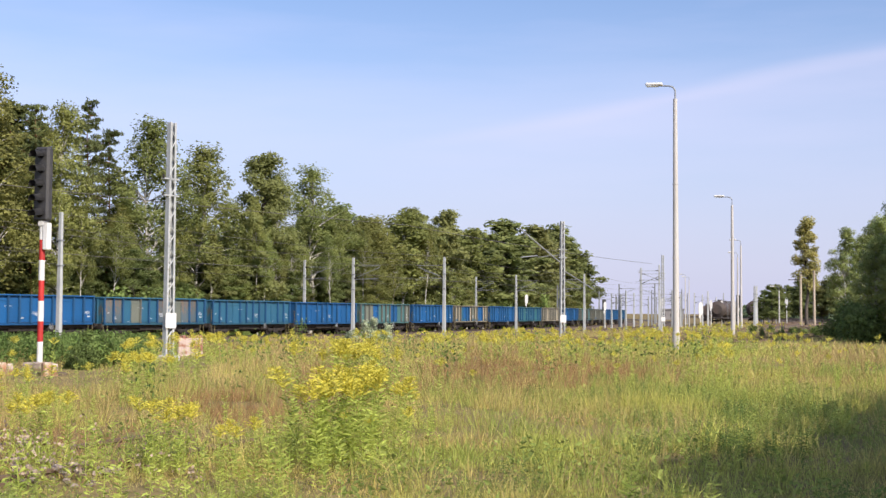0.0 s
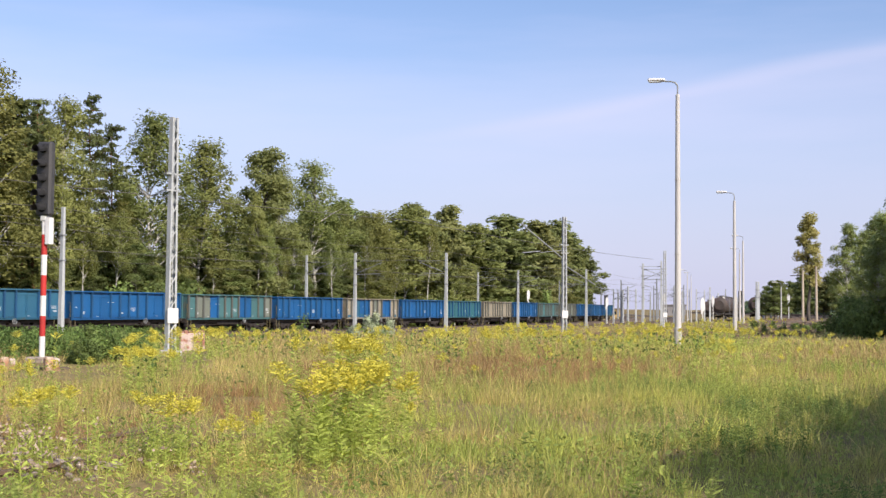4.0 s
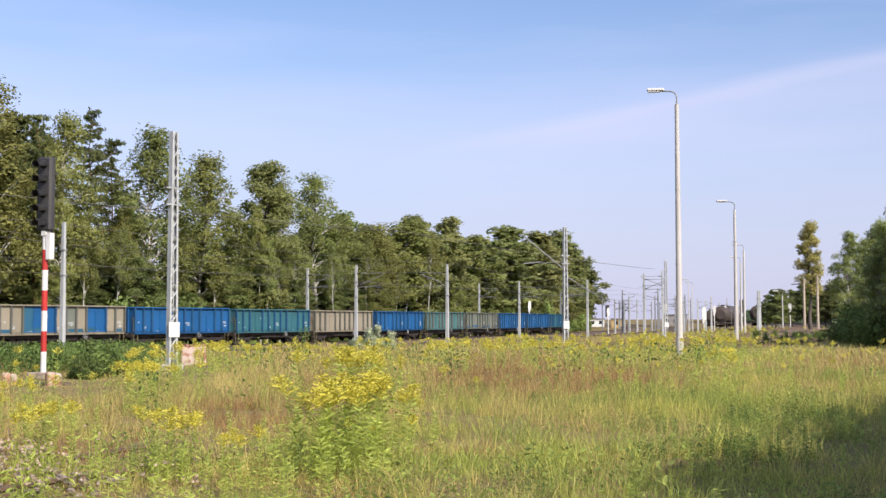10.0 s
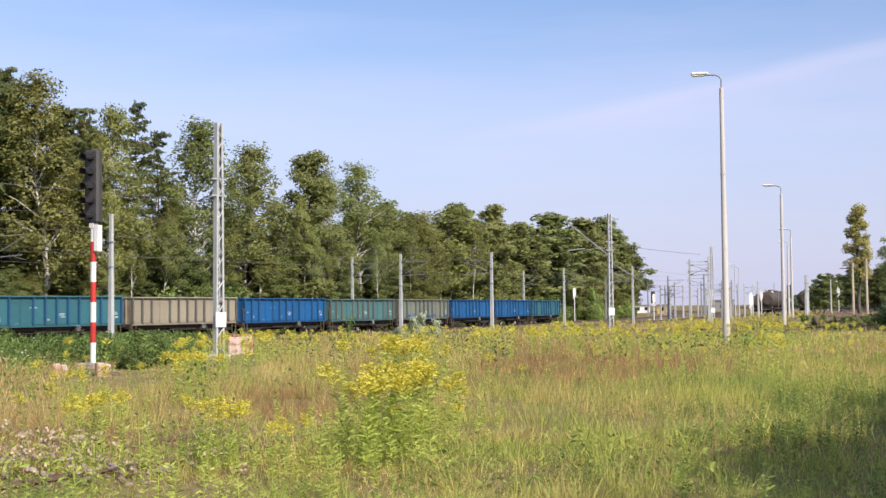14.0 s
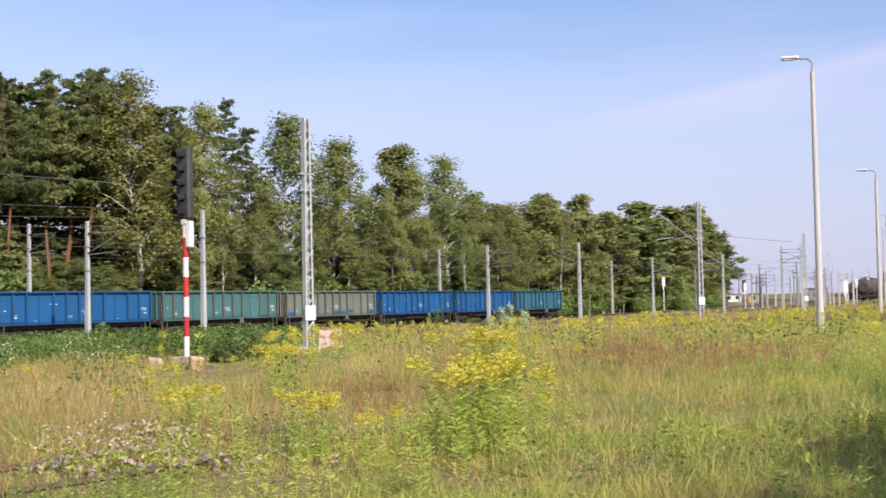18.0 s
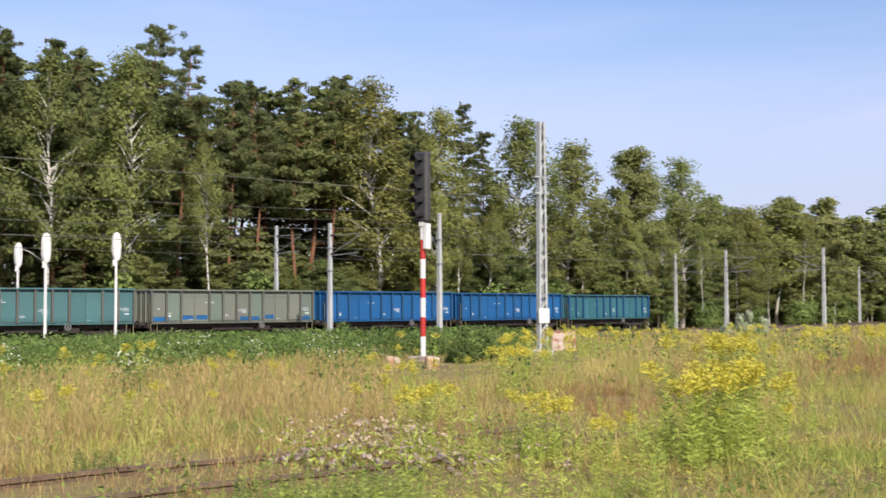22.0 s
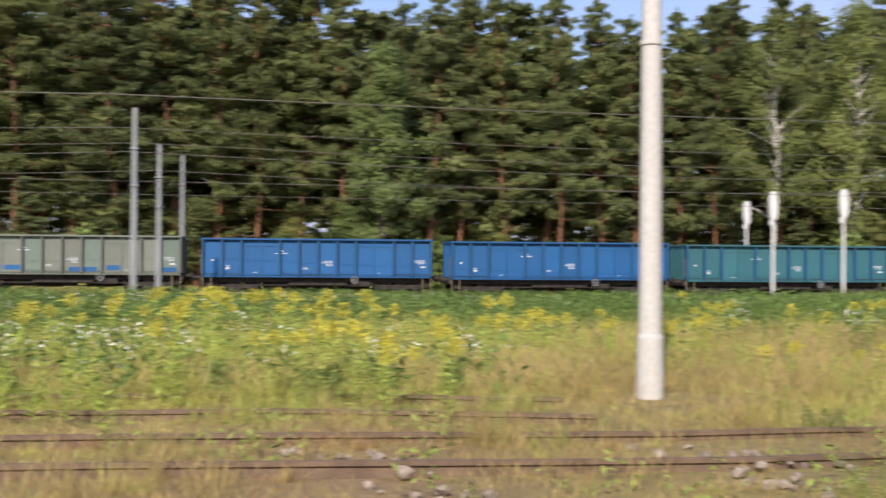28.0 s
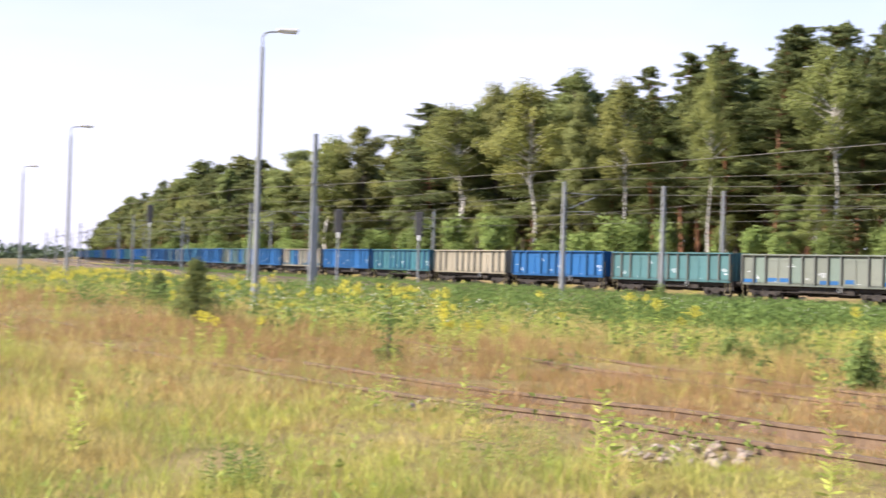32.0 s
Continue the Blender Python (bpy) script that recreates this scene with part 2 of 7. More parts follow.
M_YOUNG = material("young_tree_leaves", (0.42, 0.47, 0.17), (0.27, 0.33, 0.12), 0.4, 6, 0.65, bump=0, island=0.18, objrand=0.2, translucent=0.45)
M_SHRUB = material("shrub_leaves", (0.26, 0.335, 0.105), (0.165, 0.235, 0.07), 0.8, 8, 0.7, bump=0, island=0.35, objrand=0.3, translucent=0.4)
M_GRASS = material("green_grass", (0.61, 0.60, 0.155), (0.37, 0.45, 0.11), 0.45, 12, 0.7, bump=0, island=0.45, translucent=0.42, third=(0.66, 0.53, 0.21), third_scale=0.3, third_at=(0.47, 0.60))
M_STRAW = material("dry_grass", (0.57, 0.45, 0.20), (0.45, 0.35, 0.145), 0.5, 12, 0.8, bump=0, island=0.4, translucent=0.38, third=(0.44, 0.30, 0.16), third_scale=0.15, third_at=(0.6, 0.74))
M_PALE_LEAF = material("pale_shrub_leaves", (0.55, 0.60, 0.42), (0.34, 0.42, 0.24), 0.8, 8, 0.7, bump=0, island=0.4, translucent=0.35)
M_WEED = material("weed_leaves", (0.21, 0.30, 0.085), (0.13, 0.205, 0.058), 0.6, 9, 0.75, bump=0, island=0.35, translucent=0.4)
M_HERB = material("herb_leaves", (0.40, 0.46, 0.125), (0.28, 0.36, 0.095), 0.6, 9, 0.75, bump=0, island=0.3, translucent=0.42)
M_GOLD = material("goldenrod_flower", (0.72, 0.65, 0.11), (0.58, 0.55, 0.11), 1.5, 20, 0.8, bump=0, island=0.3, translucent=0.36)
M_STEM = material("goldenrod_stem", (0.52, 0.58, 0.14), (0.38, 0.48, 0.10), 1.5, 20, 0.7, bump=0, island=0.35, translucent=0.42)
M_WHITEFLOWER = material("white_flowers", (0.70, 0.70, 0.60), (0.55, 0.56, 0.45), 3, 20, 0.8, bump=0, island=0.2)
M_SORREL = material("dry_sorrel", (0.49, 0.315, 0.155), (0.37, 0.235, 0.11), 2, 20, 0.85, bump=0, island=0.35, translucent=0.35)
M_STONE = material("rubble_stone", (0.37, 0.305, 0.255), (0.27, 0.22, 0.18), 3, 18, 0.9, spec=0.08, bump=0.4, objrand=0.3)
M_TANK = material("rusty_tank", (0.10, 0.072, 0.06), (0.065, 0.052, 0.046), 0.8, 25, 0.7, 0.1, bump=0.2)
M_YELLOWWALL = material("yellow_render", (0.55, 0.40, 0.18), (0.48, 0.35, 0.16), 1, 30, 0.9)
M_ROOF = material("grey_roof", (0.28, 0.27, 0.27), (0.22, 0.21, 0.21), 1, 30, 0.8)
M_GLASS = material("dark_window", (0.03, 0.04, 0.05), None, 1, 30, 0.1, bump=0)
M_FAR = material("far_woods_leaves", (0.10, 0.14, 0.07), (0.07, 0.11, 0.055), 0.05, 0.6, 0.9, bump=0, island=0.25)
M_ORANGE = material("worn_orange_paint", (0.46, 0.24, 0.13), (0.52, 0.43, 0.33), 6, 30, 0.85, bump=0.3)
M_PALEWEED = material("faded_flower_heads", (0.48, 0.38, 0.29), (0.32, 0.24, 0.17), 3, 20, 0.85, bump=0, island=0.35)
M_BOX = material("crumbling_box_concrete", (0.58, 0.47, 0.41), (0.50, 0.38, 0.32), 3, 25, 0.9, bump=0.4, third=(0.36, 0.17, 0.11), third_at=(0.5, 0.6), third_scale=3.5)
M_REDBRICK = material("old_brick", (0.40, 0.20, 0.14), (0.30, 0.16, 0.12), 4, 25, 0.9, bump=0.4)

# ---- mesh helpers ----
def mesh_from(name, verts, faces, mats, mat_index=None, smooth=False):
    me = bpy.data.meshes.new(name)
    verts = np.asarray(verts, dtype=np.float32)
    if isinstance(faces, np.ndarray):
        k = faces.shape[1]
        me.vertices.add(len(verts))
        me.vertices.foreach_set("co", verts.ravel())
        me.loops.add(faces.size)
        me.loops.foreach_set("vertex_index", faces.astype(np.int32).ravel())
        me.polygons.add(len(faces))
        me.polygons.foreach_set("loop_start", np.arange(0, faces.size, k, dtype=np.int32))
    else:
        me.from_pydata([tuple(map(float, v)) for v in verts], [], faces)
    for m in (mats if isinstance(mats, (list, tuple)) else [mats]):
        me.materials.append(m)
    if mat_index is not None:
        me.polygons.foreach_set("material_index", np.asarray(mat_index, dtype=np.int32))
    me.polygons.foreach_set("use_smooth", np.full(len(me.polygons), smooth))
    me.update(calc_edges=True)
    return me


def part(name, bm, mat, parent, label="", at=None, smooth=False):
    """Links a bmesh (or a ready mesh) as one mesh object under a thing or a part."""
    if isinstance(bm, bpy.types.Mesh):
        me = bm
    else:
        me = bpy.data.meshes.new(name)
        bm.normal_update()
        bm.to_mesh(me)
        bm.free()
        me.materials.append(mat)
        if smooth:
            me.polygons.foreach_set("use_smooth", np.full(len(me.polygons), True))
    ob = new(name, me)
    ob.parent = parent
    if at is not None:
        ob.matrix_basis = at
    if label:
        tagged(ob, label)
    return ob


def thing(name, label, category, group="", at=None, kind=""):
    ob = new(name)
    ob.empty_display_size = 0.3
    tagged(ob, label, category, group, kind)
    if at is not None:
        ob.matrix_basis = at
    return ob


def box(bm, x0, x1, y0, y1, z0, z1, bevel=0.0):
    r = bmesh.ops.create_cube(bm, size=1.0, matrix=Matrix.Translation(((x0 + x1) / 2, (y0 + y1) / 2, (z0 + z1) / 2)) @ Matrix.Diagonal((x1 - x0, y1 - y0, z1 - z0, 1)))
    if bevel:
        es = list({e for v in r["verts"] for e in v.link_edges})
        bmesh.ops.bevel(bm, geom=es, offset=bevel, segments=1, affect="EDGES")
    return bm


def rod(bm, a, b, r0, r1=None, n=8, caps=True):
    a, b = Vector(a), Vector(b)
    d = b - a
    m = Matrix.Translation((a + b) / 2) @ d.to_track_quat("Z", "Y").to_matrix().to_4x4()
    bmesh.ops.create_cone(bm, cap_ends=caps, segments=n, radius1=r0, radius2=r0 if r1 is None else r1, depth=d.length, matrix=m)
    return bm


def B():
    return bmesh.new()


# ---- the line: one curve that all tracks and rows of masts follow ----
KNOTS = np.array([-300, -220, -150, -60, 0, 60, 120, 180, 260, 400.0])
BEND = np.array([0.00126, 0.00102, 0.00083, 0.00194, 0.00118, 0.00166, 0.00106, 0.0008, 0.0004, 0.0])
LS = np.arange(-700.0, 901.0, 1.0)
_k = np.interp(LS[:-1] + 0.5, KNOTS, BEND)
_k[LS[:-1] < -420] = 0.0
_k[LS[:-1] > 420] = 0.0
LTH = np.concatenate([[0], np.cumsum(_k)])
LTH = LTH - LTH[700] + 0.5962
_mid = (LTH[1:] + LTH[:-1]) / 2
LX = np.concatenate([[0], np.cumsum(-np.sin(_mid))])
LY = np.concatenate([[0], np.cumsum(-np.cos(_mid))])
LX, LY = LX - LX[700] - 71.30, LY - LY[700] + 16.53


def rail_z(s):
    return np.interp(s, [-300, -120, -80, -50, -20, 15, 45, 90, 160, 340], [-.75, -.6, -.42, -.36, -.2, .08, .25, .36, .5, .8])


def line(s, u=0.0):
    """Place and heading on the line at s metres along it, u metres to its near side."""
    th = np.interp(s, LS, LTH)
    return np.interp(s, LS, LX) + u * np.cos(th), np.interp(s, LS, LY) - u * np.sin(th), th


def su(x, y):
    """Along and across the line, for arrays of places."""
    x, y = np.atleast_1d(np.asarray(x, float)), np.atleast_1d(np.asarray(y, float))
    S, U = np.empty(len(x)), np.empty(len(x))
    gx, gy = LX[::4], LY[::4]
    for i in range(0, len(x), 20000):
        a, b = x[i:i + 20000], y[i:i + 20000]
        k = np.argmin((gx[None] - a[:, None]) ** 2 + (gy[None] - b[:, None]) ** 2, axis=1) * 4
        dx, dy = a - LX[k], b - LY[k]
        S[i:i + 20000] = LS[k] - dx * np.sin(LTH[k]) - dy * np.cos(LTH[k])
        U[i:i + 20000] = dx * np.cos(LTH[k]) - dy * np.sin(LTH[k])
    return S, U


def value_noise(x, y, scale, seed=0):
    """Smooth lattice noise in 0..1 for arrays."""
    rng = np.random.RandomState(seed)
    g = rng.rand(64, 64)
    a, b = np.asarray(x) / scale, np.asarray(y) / scale
    i, j = np.floor(a).astype(int), np.floor(b).astype(int)
    p, q = a - i, b - j
    p, q = p * p * (3 - 2 * p), q * q * (3 - 2 * q)
    f = lambda m, n: g[m % 64, n % 64]
    return (f(i, j) * (1 - p) + f(i + 1, j) * p) * (1 - q) + (f(i, j + 1) * (1 - p) + f(i + 1, j + 1) * p) * q


def bank(s):
    """Height of the grassy bank on the far side of the line."""
    return np.interp(s, [-22, 4, 25, 150, 260], [0, 2.6, 3.5, 3.3, 2.0])


def ground_z(x, y):
    x, y = np.atleast_1d(np.asarray(x, float)), np.atleast_1d(np.asarray(y, float))
    s, u = su(x, y)
    w = np.clip((u - 5) / 37, 0, 1)
    w = w * w * (3 - 2 * w)
    b = np.clip((-u - 5.5) / 6.5, 0, 1)
    z = (1 - w) * (rail_z(s) - 0.5) + bank(s) * b * b * (3 - 2 * b)
    r = np.hypot(x, y)
    bumps = (value_noise(x, y, 2.3, 1) - 0.5) * 0.10 + (value_noise(x, y, 9, 2) - 0.5) * 0.16
    return z + bumps * np.clip(u / 25, 0, 1) * np.clip((r - 2) / 6, 0, 1) * np.clip(1.5 - r / 160, 0, 1)


def gz(x, y):
    return float(ground_z(x, y)[0])


# ---- ground ----
def build_ground():
    rings = np.concatenate([[0.0], 1.2 * 1.062 ** np.arange(0, 134)])
    rings = rings[rings < 3500]
    na = 288
    ang = np.linspace(0, 2 * math.pi, na, endpoint=False)
    X = (rings[1:, None] * np.sin(ang)).ravel()
    Y = (rings[1:, None] * np.cos(ang)).ravel()
    Z = ground_z(X, Y)
    v = np.concatenate([[[0, 0, gz(0, 0)]], np.stack([X, Y, Z], 1)])
    nr = len(rings) - 1
    a = np.arange(na)
    b = (a + 1) % na
    tris = np.stack([np.zeros(na, int), 1 + b, 1 + a], 1)
    faces = [tuple(t) for t in tris.tolist()]
    for k in range(nr - 1):
        q = np.stack([1 + k * na + a, 1 + k * na + b, 1 + (k + 1) * na + b, 1 + (k + 1) * na + a], 1)
        faces += [tuple(t) for t in q.tolist()]
    me = mesh_from("ground", v, faces, M_SOIL, smooth=True)
    g = new("ground", me)
    tagged(g, "uneven soil of a weedy railway yard, dry and brown", "ground", kind="structure")


build_ground()


# ---- tracks ----
RAIL_PROFILE = [(-0.065, 0.0), (0.065, 0.0), (0.062, 0.014), (0.012, 0.035), (0.010, 0.12), (0.035, 0.135), (0.035, 0.172), (-0.035, 0.172), (-0.035, 0.135), (-0.010, 0.12), (-0.012, 0.035), (-0.062, 0.014)]


def sweep(profile, ss, u, zf):
    """A closed profile (across, up) drawn along the line; u may change along it."""
    x, y, th = line(np.asarray(ss, float), u(np.asarray(ss, float)) if callable(u) else u)
    z = zf(np.asarray(ss, float))
    v, f = [], []
    n = len(profile)
    for i in range(len(ss)):
        for a, h in profile:
            v.append((x[i] + a * math.cos(th[i]), y[i] - a * math.sin(th[i]), z[i] + h))
        if i:
            o = (i - 1) * n
            f += [(o + j, o + (j + 1) % n, o + n + (j + 1) % n, o + n + j) for j in range(n)]
    f += [tuple(range(n))[::-1], tuple(range(len(v) - n, len(v)))]
    return v, f


def build_track(name, label, u, s0, s1, step, zf, rail_mat, sleepers=None, ballast=True):
    t = thing(name, label, "railway track", kind="structure")
    ss = np.arange(s0, s1 + 0.1, step)
    for side in (-0.7525, 0.7525):
        v, f = sweep(RAIL_PROFILE, ss, (lambda s: u(s) + side) if callable(u) else u + side, lambda s: zf(s) - 0.172)
        part("rail", mesh_from("rail", v, f, rail_mat), None, t)
    if ballast:
        v, f = sweep([(-2.6, -0.55), (2.6, -0.55), (1.75, -0.17), (-1.75, -0.17)], ss, u, zf)
        part("ballast_bed", mesh_from("ballast_bed", v, f, M_BALLAST), None, t)
    if sleepers:
        me = part("sleeper", box(B(), -1.25, 1.25, -0.12, 0.12, -0.16, 0.0, 0.015), M_SLEEPER, t)
        first = True
        for s in np.arange(sleepers[0], sleepers[1], 0.65):
            x, y, th = line(s, u(s) if callable(u) else u)
            m = pose(x, y, float(np.ravel(zf(s))[0]) - 0.155, 0, 0, -math.degrees(th))
            if first:
                me.matrix_basis, first = m, False
            else:
                o = new("sleeper", me.data)
                o.parent, o.matrix_basis = t, m
    return t


def old_z(u):
    def f(s):
        x, y, _ = line(np.asarray(s, float), u(np.asarray(s, float)) if callable(u) else u)
        return ground_z(x, y) + 0.10 + 0.03 * np.clip((np.asarray(s, float) + 27) / 10, 0, 1) - 0.08 * np.clip((np.asarray(s, float) + 13) / 6, 0, 1)
    return f


build_track("railway_track", "main line track on grey ballast with worn rails", 0.0, -600, 800, 5, rail_z, M_RAIL, (-60, 60))
build_track("railway_track", "second main line track on grey ballast beside the train", 11.6, -600, 800, 5, rail_z, M_RAIL, (-40, 60))
old_track = lambda s: 58.65 - 0.9 * np.clip((-27 - s) / 5, 0, 1)
near_siding = lambda s: 53.6 - 0.17 * (s + 13)
far_siding = lambda s: 46.4 - 0.2 * (s + 5.5)
build_track("disused_track", "rusty disused track half sunk in dry grass", old_track, -35, 70, 1.5, old_z(old_track), M_RUST_RAIL, (-34, 30), False)
build_track("disused_track", "rusty siding track overgrown with goldenrod", near_siding, -27, 24, 1.5, old_z(near_siding), M_RUST_RAIL, (-26, 24), False)
build_track("disused_track", "rusty siding track lost in tall weeds", far_siding, -24, 40, 2, old_z(far_siding), M_RUST_RAIL, None, False)
for uu in (39.5, 44.5, 49.5):
    build_track("yard_track", "rusty yard track leading to the far sidings", uu, -600, -88, 4, lambda s, uu=uu: old_z(uu)(s) + 0.08 + 0.3 * np.clip((-135 - s) / 30, 0, 1), M_RUST_RAIL, None, True)


# ---- the coal train ----
PITCH, BODY, HALF, SILL, RIM = 13.6, 6.22, 1.43, 1.05, 3.18
BAYS = 12


def loop_panel(w, h):
    """A pressed steel panel: a thin plate with a shallow raised field."""
    bm = B()
    box(bm, -w / 2, w / 2, -0.02, 0.02, 0, h)
    box(bm, -w / 2 + 0.09, w / 2 - 0.09, 0.018, 0.032, 0.12, h - 0.12, 0.01)
    return bm


def door_leaf(w, h):
    bm = B()
    box(bm, -w / 2, w / 2, -0.02, 0.025, 0, h - 0.25)
    box(bm, -w / 2, w / 2, -0.02, 0.015, h - 0.25, h)
    for x in (-w / 2 + 0.05, w / 2 - 0.05):
        box(bm, x - 0.04, x + 0.04, 0.02, 0.06, 0.03, h - 0.28)
    box(bm, -w / 2 + 0.06, w / 2 - 0.06, 0.02, 0.05, h - 0.36, h - 0.28)
    box(bm, -w / 2 + 0.06, w / 2 - 0.06, 0.02, 0.05, 0.03, 0.11)
    return bm


def bogie_mesh():
    bm = B()
    for y in (-1.0, 1.0):
        box(bm, -1.25, 1.25, y - 0.07, y + 0.07, 0.42, 0.66, 0.03)
        box(bm, -0.35, 0.35, y - 0.10, y + 0.10, 0.26, 0.48, 0.03)
        for x in (-0.9, 0.9):
            box(bm, x - 0.17, x + 0.17, y - 0.12, y + 0.12, 0.34, 0.62, 0.03)
    box(bm, -0.25, 0.25, -1.0, 1.0, 0.5, 0.8)
    return bm


def wheelset_mesh():
    bm = B()
    rod(bm, (0, -1.05, 0), (0, 1.05, 0), 0.08, n=8)
    for y in (-0.80, 0.80):
        s = 1 if y > 0 else -1
        rod(bm, (0, y - 0.065 * s, 0), (0, y + 0.065 * s, 0), 0.46, 0.455, n=20)
        rod(bm, (0, y - 0.085 * s, 0), (0, y - 0.060 * s, 0), 0.49, n=20)
    return bm


SHARED = {}


def shared(key, make, mat):
    """One mesh for each pair of shape and material."""
    k = (key, mat.name)
    if k not in SHARED:
        me = bpy.data.meshes.new(key)
        bm = make()
        bm.normal_update()
        bm.to_mesh(me)
        bm.free()
        me.materials.append(mat)
        SHARED[k] = me
    return SHARED[k]


def rib_mesh(w, h):
    bm = B()
    box(bm, -w / 2, w / 2, -0.02, 0.16, -0.03, h + 0.02, 0.02)
    return bm


def wheel_ring():
    bm = B()
    n = 14
    for i in range(n):
        a, b = 2 * math.pi * i / n, 2 * math.pi * (i + 1) / n
        rod(bm, (0.19 * math.cos(a), 0, 0.19 * math.sin(a)), (0.19 * math.cos(b), 0, 0.19 * math.sin(b)), 0.022, n=5)
    for k in range(3):
        a = math.pi * k / 3
        rod(bm, (0.19 * math.cos(a), 0, 0.19 * math.sin(a)), (-0.19 * math.cos(a), 0, -0.19 * math.sin(a)), 0.014, n=4)
    return bm


def end_wall(bm):
    box(bm, -0.03, 0.03, -HALF + 0.03, HALF - 0.03, 0, RIM - SILL)
    return bm


def brake_gear():
    """Solebars, brake cylinder, air tanks, levers and pipes between the bogies."""
    bm = B()
    for y in (-1.0, 1.0):
        box(bm, -6.3, 6.3, y - 0.06, y + 0.06, SILL - 0.26, SILL + 0.02, 0.015)
        rod(bm, (-3.4, y, 0.62), (3.4, y, 0.62), 0.035, n=6)
        for x in (-3.2, -1.4, 1.2, 3.2):
            box(bm, x - 0.05, x + 0.05, y - 0.05, y + 0.05, 0.58, SILL - 0.2)
        for x in (-5.9, 5.9):
            box(bm, x - 0.3, x + 0.3, y - 0.05, y + 0.05, 0.5, SILL - 0.2, 0.02)
    rod(bm, (-2.6, 0.35, 0.62), (-1.1, 0.35, 0.62), 0.24, n=12)
    rod(bm, (0.3, -0.3, 0.58), (1.9, -0.3, 0.58), 0.22, n=12)
    box(bm, -0.5, 0.2, -0.5, 0.6, 0.42, SILL - 0.2, 0.04)
    box(bm, 1.5, 3.0, 0.25, 0.75, 0.48, SILL - 0.2, 0.05)
    box(bm, -3.0, -2.0, -0.8, -0.3, 0.45, SILL - 0.2, 0.05)
    for z in (0.45, 0.78):
        rod(bm, (-6.2, 0.6, z), (6.2, 0.55, z), 0.03, n=5)
    return bm


